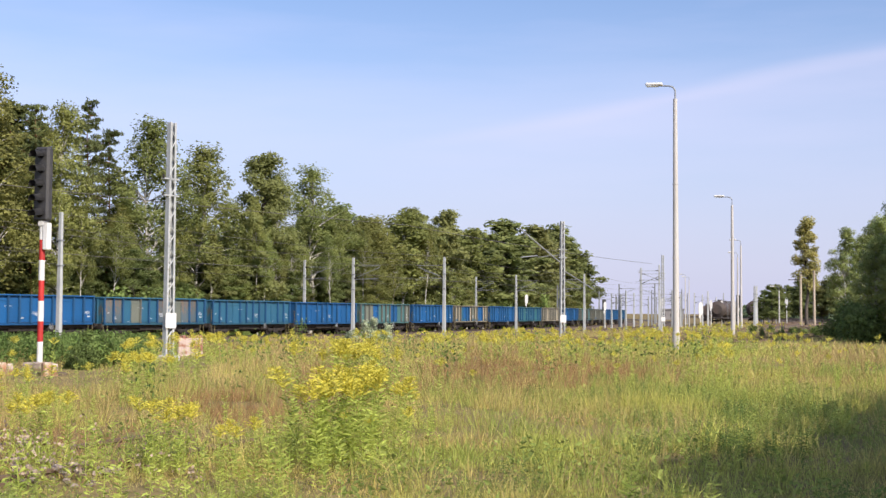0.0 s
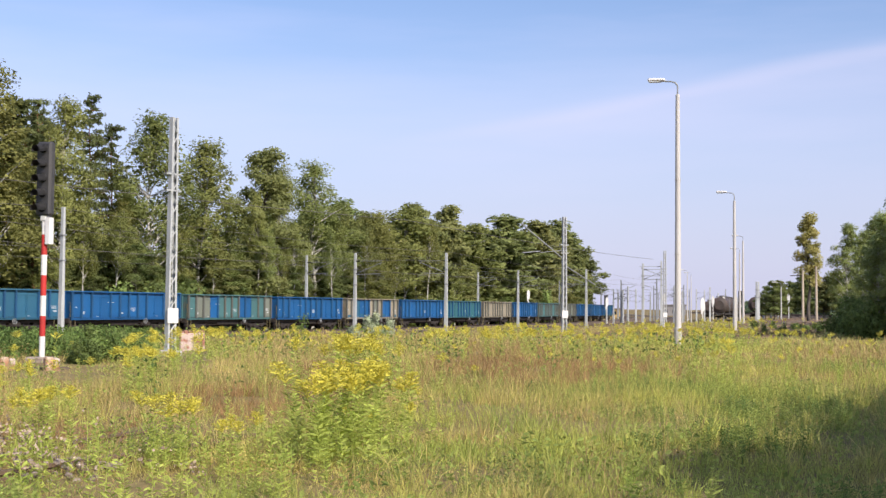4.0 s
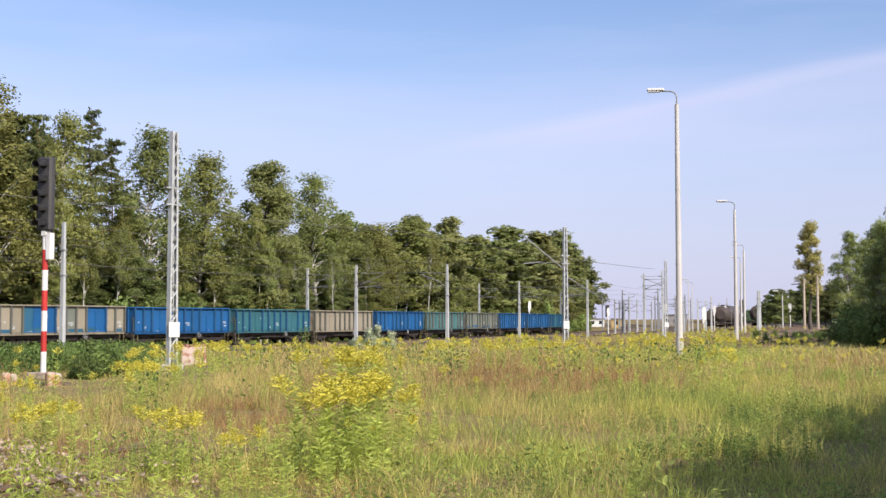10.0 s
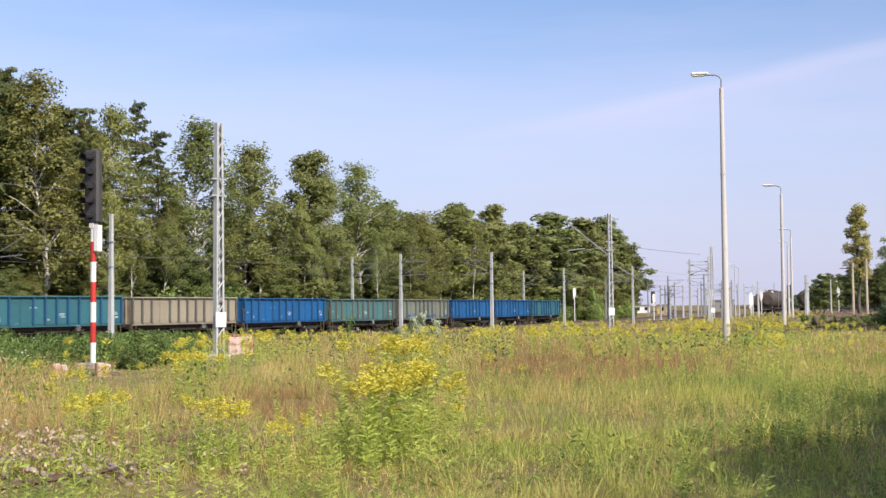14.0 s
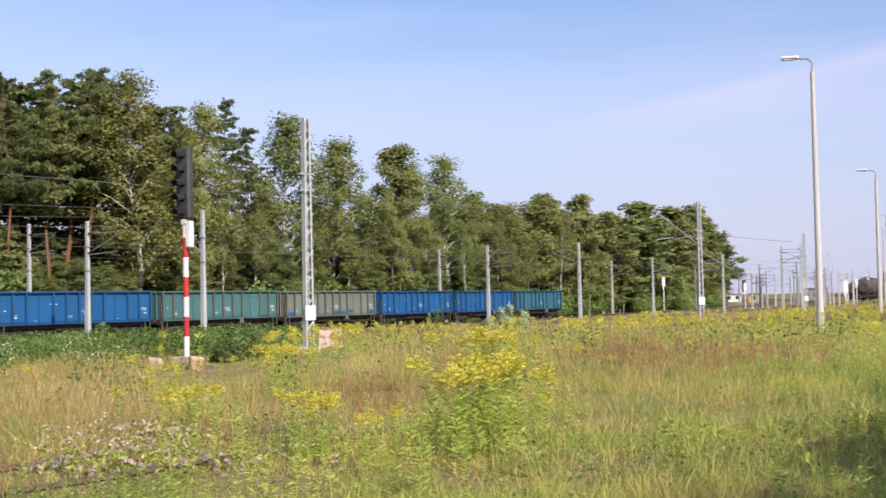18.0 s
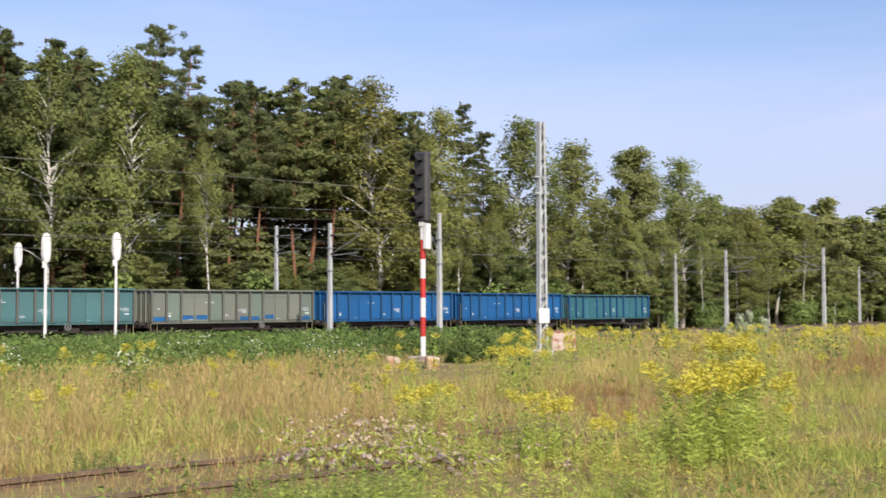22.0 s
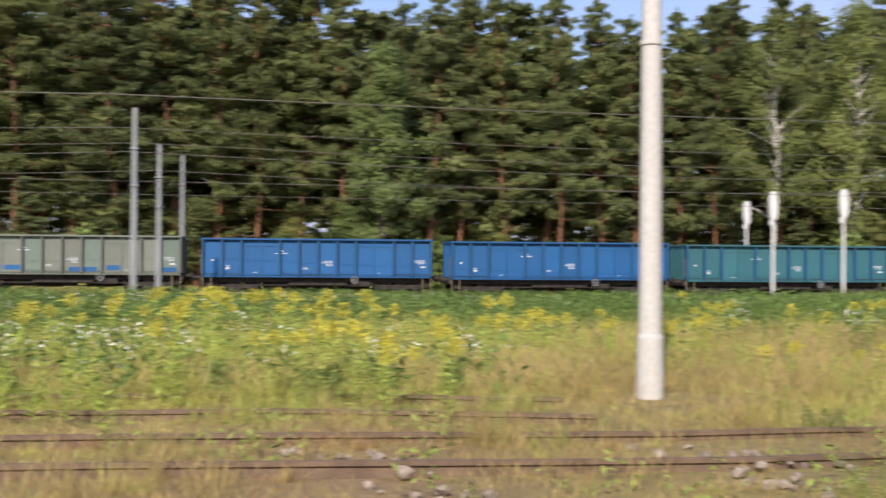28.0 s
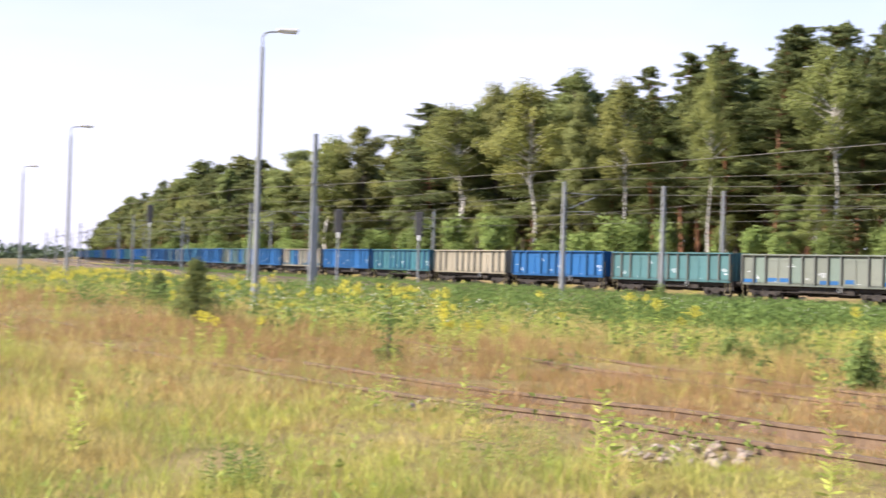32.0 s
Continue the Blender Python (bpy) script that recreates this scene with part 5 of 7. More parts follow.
EDGE = EDGE_DARK + EDGE_FAR + EDGE_BIRCHES + EDGE_PINES + EDGE_MIDDLE + EDGE_LEFT + EDGE_BEND + EDGE_END
_top = sorted({round(q[1]): q[3] for q in EDGE if "birch" not in q[0] and q[2] > -20}.items())


def skyline(s):
    """Height of the tree tops along the line."""
    return float(np.interp(s, [q[0] for q in _top], [q[1] for q in _top]))


def thin(s):
    """True where the wood is so narrow that the sky shows between the trunks."""
    return -100 < s < -68


def kind_odds(s):
    if s < -157:
        return (0.03, 0.27, 0.70)
    if s < -118:
        return (0.10, 0.55, 0.35)
    if s < 60:
        return (0.92, 0.04, 0.04)
    return (0.45, 0.15, 0.40)


def build_forest():
    rng = np.random.RandomState(5)
    for kind, s, u, top, half in EDGE:
        x, y, _ = line(s, u + rng.uniform(-1, 1))
        far = abs(s) > 175
        if kind == "pine" and not thin(s):
            kind = "bushy_pine"
        h = (top - gz(x, y)) / 1.005
        plant(kind.replace("tall_", "") if far else kind, x, y, h, rng, half=half * (1.35 if "pine" in kind else 1.55 if s < -110 else 1.3), pool=FAR_TREES if far else None)
    woods = thing("pine_and_birch_wood", "close pine and birch wood behind the forest edge", "woods", kind="stuff")
    back = []
    for row, (u0, step) in enumerate(((-17, 6.0), (-23, 3.6), (-28, 4.4), (-32, 5.0), (-40, 5.0), (-49, 5.0), (-58, 5.0))):
        s = -420.0
        while s < 620:
            near = -165 < s < 125
            s += step * rng.uniform(0.7, 1.35) * (1.0 if near else 1.5)
            if row == 0 and near:
                continue
            if -152 < s < -102 and (row > 2 or rng.rand() < (0.35, 0.45, 0.75)[row]):
                continue
            if row >= 3 and thin(s) and (row > 4 or rng.rand() < 0.45):
                continue
            x, y, _ = line(s, u0 + rng.uniform(-1.8, 1.8))
            kind = ("pine" if thin(s) else "bushy_pine", "birch", "broad")[rng.choice(3, p=kind_odds(s))]
            h = (skyline(s) - float(bank(s))) * (rng.uniform(0.94, 1.06) if -112 < s < 130 else rng.uniform(0.80, 0.97)) * (0.9 if "pine" not in kind and s > -110 else 1.0)
            if s < -112 and near:
                h *= rng.uniform(0.6, 0.9)
            if row <= 1 or (row == 2 and near):
                plant(kind, x, y, h, rng, wide=1.45 if "pine" in kind else 1.25, pool=FAR_TREES, within=woods)
            else:
                back.append((kind.replace("bushy_", ""), x, y, h))
    build_back_woods(back, rng)
    for s, u, h in ((21.5, -12.5, 17.5), (19.5, -13.5, 17), (48, -13, 17), (-131, -11.5, 13), (-179, -11.5, 15.5), (-147, -11.5, 12), (-72, -12, 15)):
        x, y, _ = line(s, u)
        plant("tall_birch", x, y, h, rng, "birch with a bare white trunk at the forest edge", wide=0.8)
    for s in np.arange(-222, -96, 4.3):
        x, y, _ = line(s + rng.uniform(-1.5, 1.5), -12 - rng.uniform(0, 6))
        plant("tall_birch", x, y, rng.uniform(10, 15) * (1.0 if s > -158 else 0.88), rng, "slim young birch with a bare pale trunk", "slim birches of the forest edge", wide=rng.uniform(0.7, 1.0))
    # young growth under the edge of the forest
    for s in np.concatenate([np.arange(-330, -170, 3.0), np.arange(-170, -60, 2.2), np.arange(-60, 150, 3.4)]):
        x, y, _ = line(s + rng.uniform(-1.6, 1.6), -11.5 - rng.uniform(0, 7))
        kind = "broad" if rng.rand() < 0.65 else "birch"
        if s > -80 and rng.rand() < 0.6:
            kind = "bushy_pine"
        hh = rng.uniform(4.5, 9.0) if s < -95 else rng.uniform(4.2, 6.6) if thin(s) else rng.uniform(3.0, 6.5)
        if thin(s):
            p, q, _ = line(s + rng.uniform(-1.6, 1.6), -19 - rng.uniform(0, 8))
            plant("broad", p, q, rng.uniform(6.5, 11.0), rng, wide=1.8, pool=FAR_TREES, within=woods)
        plant(kind, x, y, hh, rng, "young leafy tree growing under the forest edge", "young trees of the forest edge", wide=1.9, pool=FAR_TREES if s < -165 else None)


def build_back_woods(rows, rng):
    """The deeper woods, never near: trunks, crowns and undergrowth of coarser clumps, in one object."""
    V, F, MI, o = [], [], [], 0

    def add(v, f, m):
        nonlocal o
        V.append(v)
        F.append(f + o)
        o += len(v)
        MI.append(np.full(len(f), m))
    for kind, x, y, h in rows:
        g = gz(x, y)
        n = 380
        zb = h * (rng.uniform(0.42, 0.55) if thin(float(su(x, y)[0][0])) else rng.uniform(0.2, 0.4) if kind == "pine" else 0.2)
        k = rng.rand(n) ** 0.9
        prof = (1 - k ** 1.15) * 3.3 + 0.25 if kind == "pine" else np.sin(math.pi * np.clip(0.12 + 0.85 * k, 0, 1)) * 2.9 + 0.2
        a, R = rng.uniform(0, 6.28, n), prof * np.sqrt(rng.rand(n))
        c = np.stack([x + np.cos(a) * R, y + np.sin(a) * R, g + zb + k * (h - zb)], 1)
        v, f = leaf_tris(rng, c, 0.80, 0.7, 0.35)
        add(v, f, {"pine": 0, "birch": 1, "broad": 2}[kind])
        r = 0.17
        z0, z1 = g - 0.2, g + h * 0.9
        q = np.array([0, 2.1, 4.2])
        lo = np.stack([x + r * np.cos(q), y + r * np.sin(q), np.full(3, z0)], 1)
        hi = np.stack([x + r * 0.4 * np.cos(q), y + r * 0.4 * np.sin(q), np.full(3, z1)], 1)
        add(np.concatenate([lo, hi]), np.array([(0, 1, 4), (0, 4, 3), (1, 2, 5), (1, 5, 4), (2, 0, 3), (2, 3, 5)]), 3 if kind != "birch" else 4)
    for u0, h0, h1 in ((-28, 3.0, 7.0), (-37, 4, 9), (-52, 6, 12), (-64, 9, 16), (-70, 10, 18)):
        for s in np.arange(-420, 430, 3.2):
            if thin(s) and (u0 < -40 or (u0 < -30 and rng.rand() < 0.4)):
                continue
            x, y, _ = line(s + rng.uniform(-1.5, 1.5), u0 + rng.uniform(-3, 3))
            h = rng.uniform(h0, h1)
            n = 130
            c = np.stack([x + rng.normal(size=n) * 1.3, y + rng.normal(size=n) * 1.3, gz(x, y) + rng.rand(n) ** 1.3 * h], 1)
            v, f = leaf_tris(rng, c, 0.85, 0.75, 0.2)
            add(v, f, 2 if rng.rand() < 0.5 else 0)
    ob = new("deep_woods", mesh_from("deep_woods", np.concatenate(V), np.concatenate(F), [M_NEEDLES, M_BIRCH_LEAF, M_LEAF, M_BARK_PINE, M_BARK_BIRCH], np.concatenate(MI)))
    tagged(ob, "deeper pine and birch woods behind the forest edge", "woods", kind="stuff")


build_forest()


def shrub_mesh(seed, spread=(1.0, 1.0, 0.8), size=0.13, leaf=None):
    rng = np.random.RandomState(seed)
    clusters, stems = [], []
    for i in range(14):
        a, R = i * 2.4 + rng.normal() * 0.4, rng.uniform(0.1, 0.85)
        tip = np.array([math.cos(a) * R * spread[0], math.sin(a) * R * spread[1], rng.uniform(0.45, 1.75) * (1.15 - 0.45 * R) * spread[2]])
        stems.append(tube([(0, 0, -0.1), tip * [0.5, 0.5, 0.6], tip], [0.03, 0.02, 0.006], 4))
        rc = rng.uniform(0.28, 0.48)
        clusters.append((tip, np.array([rc, rc, rc]), int(480 * rc * rc + 40)))
        clusters.append((tip * [0.8, 0.8, 0.5], np.array([rc, rc, rc]), int(300 * rc * rc + 20)))
    v, f, n = leaf_cloud(rng, clusters, size, 0.7, 0.0, lambda q: q * [0.8, 0.8, 0.5])
    sv, sf = join(stems)
    me = mesh_from("foliage", v, f, leaf or M_SHRUB)
    me.polygons.foreach_set("use_smooth", np.full(len(me.polygons), True))
    me.normals_split_custom_set_from_vertices(n.tolist())
    return mesh_from("woody_base", sv, sf, M_BARK), me


SHRUBS = [shrub_mesh(40 + i) for i in range(5)]
PALE_SHRUBS = [shrub_mesh(60 + i, leaf=M_PALE_LEAF) for i in range(2)]


def shrub(x, y, size, rng, label="leafy green shrub at the foot of the trees", group="forest edge shrubs", pool=None):
    st, fo = (pool or SHRUBS)[rng.randint(len(pool or SHRUBS))]
    t = thing("shrub", label, "shrub", group)
    t.matrix_basis = pose(x, y, gz(x, y) - 0.05, 0, 0, rng.uniform(0, 360)) @ Matrix.Diagonal((size, size, size * rng.uniform(0.8, 1.3), 1))
    part("woody_base", st, None, t)
    part("foliage", fo, None, t)
    return t


def build_shrubs():
    rng = np.random.RandomState(9)
    for s in np.concatenate([np.arange(-330, -125, 5.0), np.arange(-125, -45, 2.4), np.arange(-45, 300, 5.5)]):
        x, y, _ = line(s + rng.uniform(-1.5, 1.5), -10.5 - rng.uniform(0, 5))
        shrub(x, y, rng.uniform(1.3, 3.0), rng)


build_shrubs()


def build_right_side():
    rng = np.random.RandomState(21)
    g = "bushes by the yard"
    for x, y, h in ((25.6, 70, 7.6), (27.5, 73, 8.6), (29.5, 76, 9.4), (26.0, 76, 6.6), (31, 84, 8.8), (28.5, 82, 7.0), (35, 95, 8.5), (37, 105, 8.0), (45, 120, 9), (25.6, 68, 5.2),
                    (33, 100, 7), (31.5, 92, 7.5), (26.6, 67, 8.6), (25.9, 66.5, 7.4), (25.2, 70.5, 6.0), (26.9, 71, 7.2), (28.2, 70, 8.2), (27.6, 78, 7.8), (24.6, 73, 5.0), (28.0, 65.5, 8.6), (30.5, 80, 8.0), (43, 135, 9), (40, 118, 7.5)):
        plant("sapling", x + 1.3, y, h * rng.uniform(1.08, 1.3), rng, "young leafy tree with a pale trunk and loose green foliage", g, wide=1.25)
    for x, y, k in ((25.2, 72, 1.5), (26.4, 78, 1.5), (27.5, 84, 1.4), (29, 90, 1.4), (27.0, 69, 1.6)):
        shrub(x, y, k, rng, "dense green bush at the edge of the yard", g)
    plant("poplar", 50.7, 170, 14.8, rng, "slender poplar with a narrow olive crown", g, "poplar_tree", 1.3)
    # taller trees beside the path, behind the standpoint: unseen, added to deepen its shade
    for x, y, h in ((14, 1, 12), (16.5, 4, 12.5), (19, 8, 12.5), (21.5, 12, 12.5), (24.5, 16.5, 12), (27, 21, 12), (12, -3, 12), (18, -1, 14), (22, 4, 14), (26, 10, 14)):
        plant("broad", x, y, h, rng, "leafy tree out of view, shading the yard path", "trees by the path", wide=1.9, pool=FAR_TREES)


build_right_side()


def build_yard_edge():
    """Low trees behind the poles and the weedy mound in front of them."""
    rng = np.random.RandomState(37)
    for i in range(12):
        a, d = radians(14.6 + 0.42 * i + rng.uniform(-0.1, 0.1)), rng.uniform(190, 240)
        plant("broad", d * math.sin(a), d * math.cos(a), rng.uniform(5.5, 7.0) + 0.22 * i, rng, "low leafy tree behind the far poles", "trees past the poles", wide=1.9, pool=FAR_TREES)
    for i in range(16):
        a, d = radians(14.0 + 0.32 * i + rng.uniform(-0.15, 0.15)), rng.uniform(88, 122)
        shrub(d * math.sin(a), d * math.cos(a), rng.uniform(0.3, 0.5), rng, "low green bush on the weedy mound", "bushes on the mound")


build_yard_edge()


def build_shade_trees():
    """A close row of low trees beside the standpoint, out of view, set there to shade the path."""
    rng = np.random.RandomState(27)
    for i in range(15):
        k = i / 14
        plant("broad", 10.3 + 4.4 * k + rng.uniform(-0.5, 0.5), 3.4 + 12.5 * k + rng.uniform(-0.5, 0.5), rng.uniform(5.6, 7.4), rng, "leafy tree out of view, shading the yard path", "trees by the path", wide=2.0, pool=FAR_TREES)
        # taller second row and low fillers, added to block more sky light
        plant("broad", 11.8 + 5.2 * k + rng.uniform(-0.6, 0.6), 2.2 + 12.5 * k + rng.uniform(-0.6, 0.6), rng.uniform(8.0, 9.2), rng, "leafy tree out of view, shading the yard path", "trees by the path", wide=2.0, pool=FAR_TREES)
        plant("broad", 10.9 + 4.6 * k + rng.uniform(-0.4, 0.4), 3.0 + 12.5 * k + rng.uniform(-0.5, 0.5), rng.uniform(4.0, 5.4), rng, "low leafy tree out of view, filling the path shade", "trees by the path", wide=2.8, pool=FAR_TREES)


build_shade_trees()


def build_far_woods():
    """Low wooded skyline past the yard: many small clumps, one object."""
    rng = np.random.RandomState(31)
    pts = []
    for a in np.concatenate([np.arange(13.5, 40, 0.10), np.arange(-152, -126, 0.12)]):
        d = rng.uniform(420, 620) if a > 0 else rng.uniform(650, 900)
        h = rng.uniform(7, 13) * d / 480 * (1.0 if a > 17 else 0.6)
        m = 46
        p = rng.normal(size=(m, 3)) * [2.2, 2.2, 1.0]
        p[:, 2] = np.abs(rng.uniform(0, 1, m)) * h * (1 - 0.06 * np.hypot(p[:, 0], p[:, 1]))
        pts.append(p + [d * math.sin(radians(a)), d * math.cos(radians(a)), -1.2])
    v, f = rhombs(rng, np.concatenate(pts), 2.6, 0.7)
    tagged(new("far_woods", mesh_from("far_woods", v, f, M_FAR)), "low hazy green woods on the skyline", "woods", kind="stuff")


build_far_woods()


# ---- small things in the yard ----
def stone_mesh(seed):
    rng = np.random.RandomState(seed)
    bm = B()
    bmesh.ops.create_icosphere(bm, subdivisions=1, radius=0.5)
    for v in bm.verts:
        v.co *= rng.uniform(0.7, 1.15)
        v.co.z *= 0.65
    me = bpy.data.meshes.new("stone")
    bm.to_mesh(me)
    bm.free()
    me.materials.append(M_STONE)
    return me


def build_rubble():
    rng = np.random.RandomState(55)
    stones = [stone_mesh(i) for i in range(6)]
    for cx, cy, rx, ry, n, hh in ((-4.7, 12.8, 1.35, 1.1, 120, 0.20), (-5.6, 8.2, 1.6, 0.7, 45, 0.05), (-11.0, -1.6, 1.0, 0.6, 40, 0.06), (-14.3, -5.3, 1.2, 0.5, 25, 0.05), (-7.5, 5.6, 1.2, 0.5, 30, 0.05)):
        t = thing("rubble_heap", "low heap of pale broken stones in the weeds", "rubble", "rubble heaps", put(cx, cy))
        for _ in range(n):
            a, k = rng.uniform(0, 6.28), math.sqrt(rng.rand())
            x, y = rx * k * math.cos(a), ry * k * math.sin(a)
            sz = rng.uniform(0.05, 0.17)
            o = new("stone", stones[rng.randint(6)])
            o.parent = t
            o.matrix_basis = pose(x, y, gz(cx + x, cy + y) - gz(cx, cy) + hh * (1 - k) + 0.02, rng.uniform(0, 40), rng.uniform(0, 40), rng.uniform(0, 360)) @ Matrix.Diagonal((sz, sz * rng.uniform(0.6, 1), sz, 1))


def pale_weeds():
    """Faded thistle-like flower heads about the rubble."""
    rng = np.random.RandomState(58)
    V, F, MI, o = [], [], [], 0
    for cx, cy, sx, sy, n in ((-4.7, 12.5, 0.85, 0.9, 48), (-4.2, 11.7, 0.7, 0.6, 28), (-5.2, 12.2, 0.5, 0.5, 14), (-2.4, 11.4, 0.3, 0.3, 6)):
        for _ in range(n):
            x, y = cx + rng.normal() * sx * 0.6, cy + rng.normal() * sy * 0.6
            h = rng.uniform(0.25, 0.55)
            m = 9
            pts = np.stack([x + rng.normal(size=m) * 0.05, y + rng.normal(size=m) * 0.05, gz(x, y) + h + rng.normal(size=m) * 0.03], 1)
            v, f = rhombs(rng, pts, 0.034, 0.9)
            pts2 = np.stack([x + rng.normal(size=7) * 0.05, y + rng.normal(size=7) * 0.05, gz(x, y) + rng.uniform(0, h, 7)], 1)
            v2, f2 = rhombs(rng, pts2, 0.09, 0.3)
            V += [v, v2]
            F += [f + o, f2 + o + len(v)]
            o += len(v) + len(v2)
            MI += [1] * len(f) + [0] * len(f2)
    ob = new("faded_thistles", mesh_from("faded_thistles", np.concatenate(V), np.concatenate(F), [M_STEM, M_PALEWEED], MI))
    tagged(ob, "faded grey-pink thistle heads over broken stones", "weeds", kind="stuff")


BOX_LIFT = 0.18


def build_blocks():
    x, y = -9.9, 47.8
    t = thing("concrete_box", "pale concrete cable box with crumbling red brick top", "cable box", at=put(x, y, facing(x, y) + 8, BOX_LIFT))
    part("body", box(B(), -0.48, 0.48, -0.3, 0.3, -0.3 - BOX_LIFT, 0.5, 0.04), M_BOX, t, "crumbling pinkish concrete body")
    for i in range(6):
        part("brick", box(B(), -0.46 + i * 0.155, -0.33 + i * 0.155, -0.28, 0.26 - 0.05 * (i % 3), 0.5, 0.57 + 0.03 * (i % 2), 0.008), M_REDBRICK, t)
    for x, y, k in ((-10.9, 30.6, 0), (-9.9, 30.9, 1)):
        t = thing("marker_block", "short worn orange and white painted concrete block", "concrete block", "painted blocks by the signal", put(x, y, facing(x, y) + 15 * k))
        part("left_half", box(B(), -0.20, 0.0, -0.14, 0.14, -0.2, 0.34, 0.03), M_ORANGE, t)
        part("right_half", box(B(), 0.003, 0.16, -0.14, 0.14, -0.2, 0.31, 0.03), M_BOX, t, "bare weathered concrete")
    t = thing("dark_slab", "weathered dark concrete slab under the signal", "slab", at=put(-10.5, 31.2, facing(-10.5, 31.2)))
    part("slab", box(B(), -0.9, 0.9, -0.3, 0.3, -0.15, 0.06, 0.03), M_BALLAST, t)
    part("step", box(B(), 0.2, 0.8, -0.5, -0.36, -0.2, 0.0, 0.03), M_BALLAST, t)


def small_pine(x, y, h, seed, label):
    rng = np.random.RandomState(seed)
    t = thing("young_pine", label, "tree", "young conifers", put(x, y))
    v, f = tube([(0, 0, -0.1), (0, 0, h)], [0.05, 0.01], 6)
    part("trunk", mesh_from("trunk", v, f, M_BARK), None, t)
    pts = []
    for i in range(26):
        z = h * (0.06 + 0.9 * i / 26)
        R = 0.36 * h * (1 - (z / h) ** 1.3) + 0.06
        for j in range(5):
            a = rng.uniform(0, 6.28)
            tip = np.array([math.cos(a) * R, math.sin(a) * R, z + 0.25 * R])
            k = rng.uniform(0.15, 1, 26)[:, None]
            pts.append(np.array([0, 0, z]) + (tip - [0, 0, z]) * k + rng.normal(size=(26, 3)) * 0.05)
    v, f = rhombs(rng, np.concatenate(pts), 0.13, 0.25)
    part("crown", mesh_from("crown", v, f, M_NEEDLES), None, t)


def tall_weed(x, y, h, seed, label):
    rng = np.random.RandomState(seed)
    t = thing("tall_weed", label, "weed", "tall single weeds", put(x, y))
    v, f = tube([(0, 0, -0.05), (0.03, 0.02, h)], [0.02, 0.008], 5)
    part("stem", mesh_from("stem", v, f, M_BARK), None, t)
    pts = rng.normal(size=(160, 3)) * [0.16, 0.16, 0] + np.stack([np.zeros(160), np.zeros(160), rng.uniform(0.15, 1.0, 160) * h], 1)
    v, f = rhombs(rng, pts, 0.12, 0.4)
    part("foliage", mesh_from("foliage", v, f, M_WEED), None, t)


def tank_wagon_parts():
    t = thing("tank_wagon", "dark rusty tank wagon standing in the far sidings", "tank wagon", "standing tank wagons")
    part("tank", rod(rod(rod(B(), (-5.6, 0, 2.6), (5.6, 0, 2.6), 1.45, n=24), (5.6, 0, 2.6), (6.0, 0, 2.6), 1.45, 0.8, n=24), (-6.0, 0, 2.6), (-5.6, 0, 2.6), 0.8, 1.45, n=24), M_TANK, t)
    part("dome", rod(B(), (0, 0, 3.9), (0, 0, 4.35), 0.45, n=16), M_TANK, t)
    part("walkway", box(B(), -2.2, 2.2, -0.3, 0.3, 4.1, 4.16), M_STEEL, t)
    part("underframe", box(B(), -6.6, 6.6, -1.1, 1.1, 0.9, 1.2, 0.03), M_DARK, t)
    for x in (-4.6, 4.6):
        part("bogie", shared("bogie", bogie_mesh, M_DARK), None, t, at=pose(x, 0, 0))
    part("ladder", box(box(B(), 0.8, 0.84, 1.42, 1.48, 1.0, 4.0), 1.2, 1.24, 1.42, 1.48, 1.0, 4.0), M_STEEL, t)
    return t


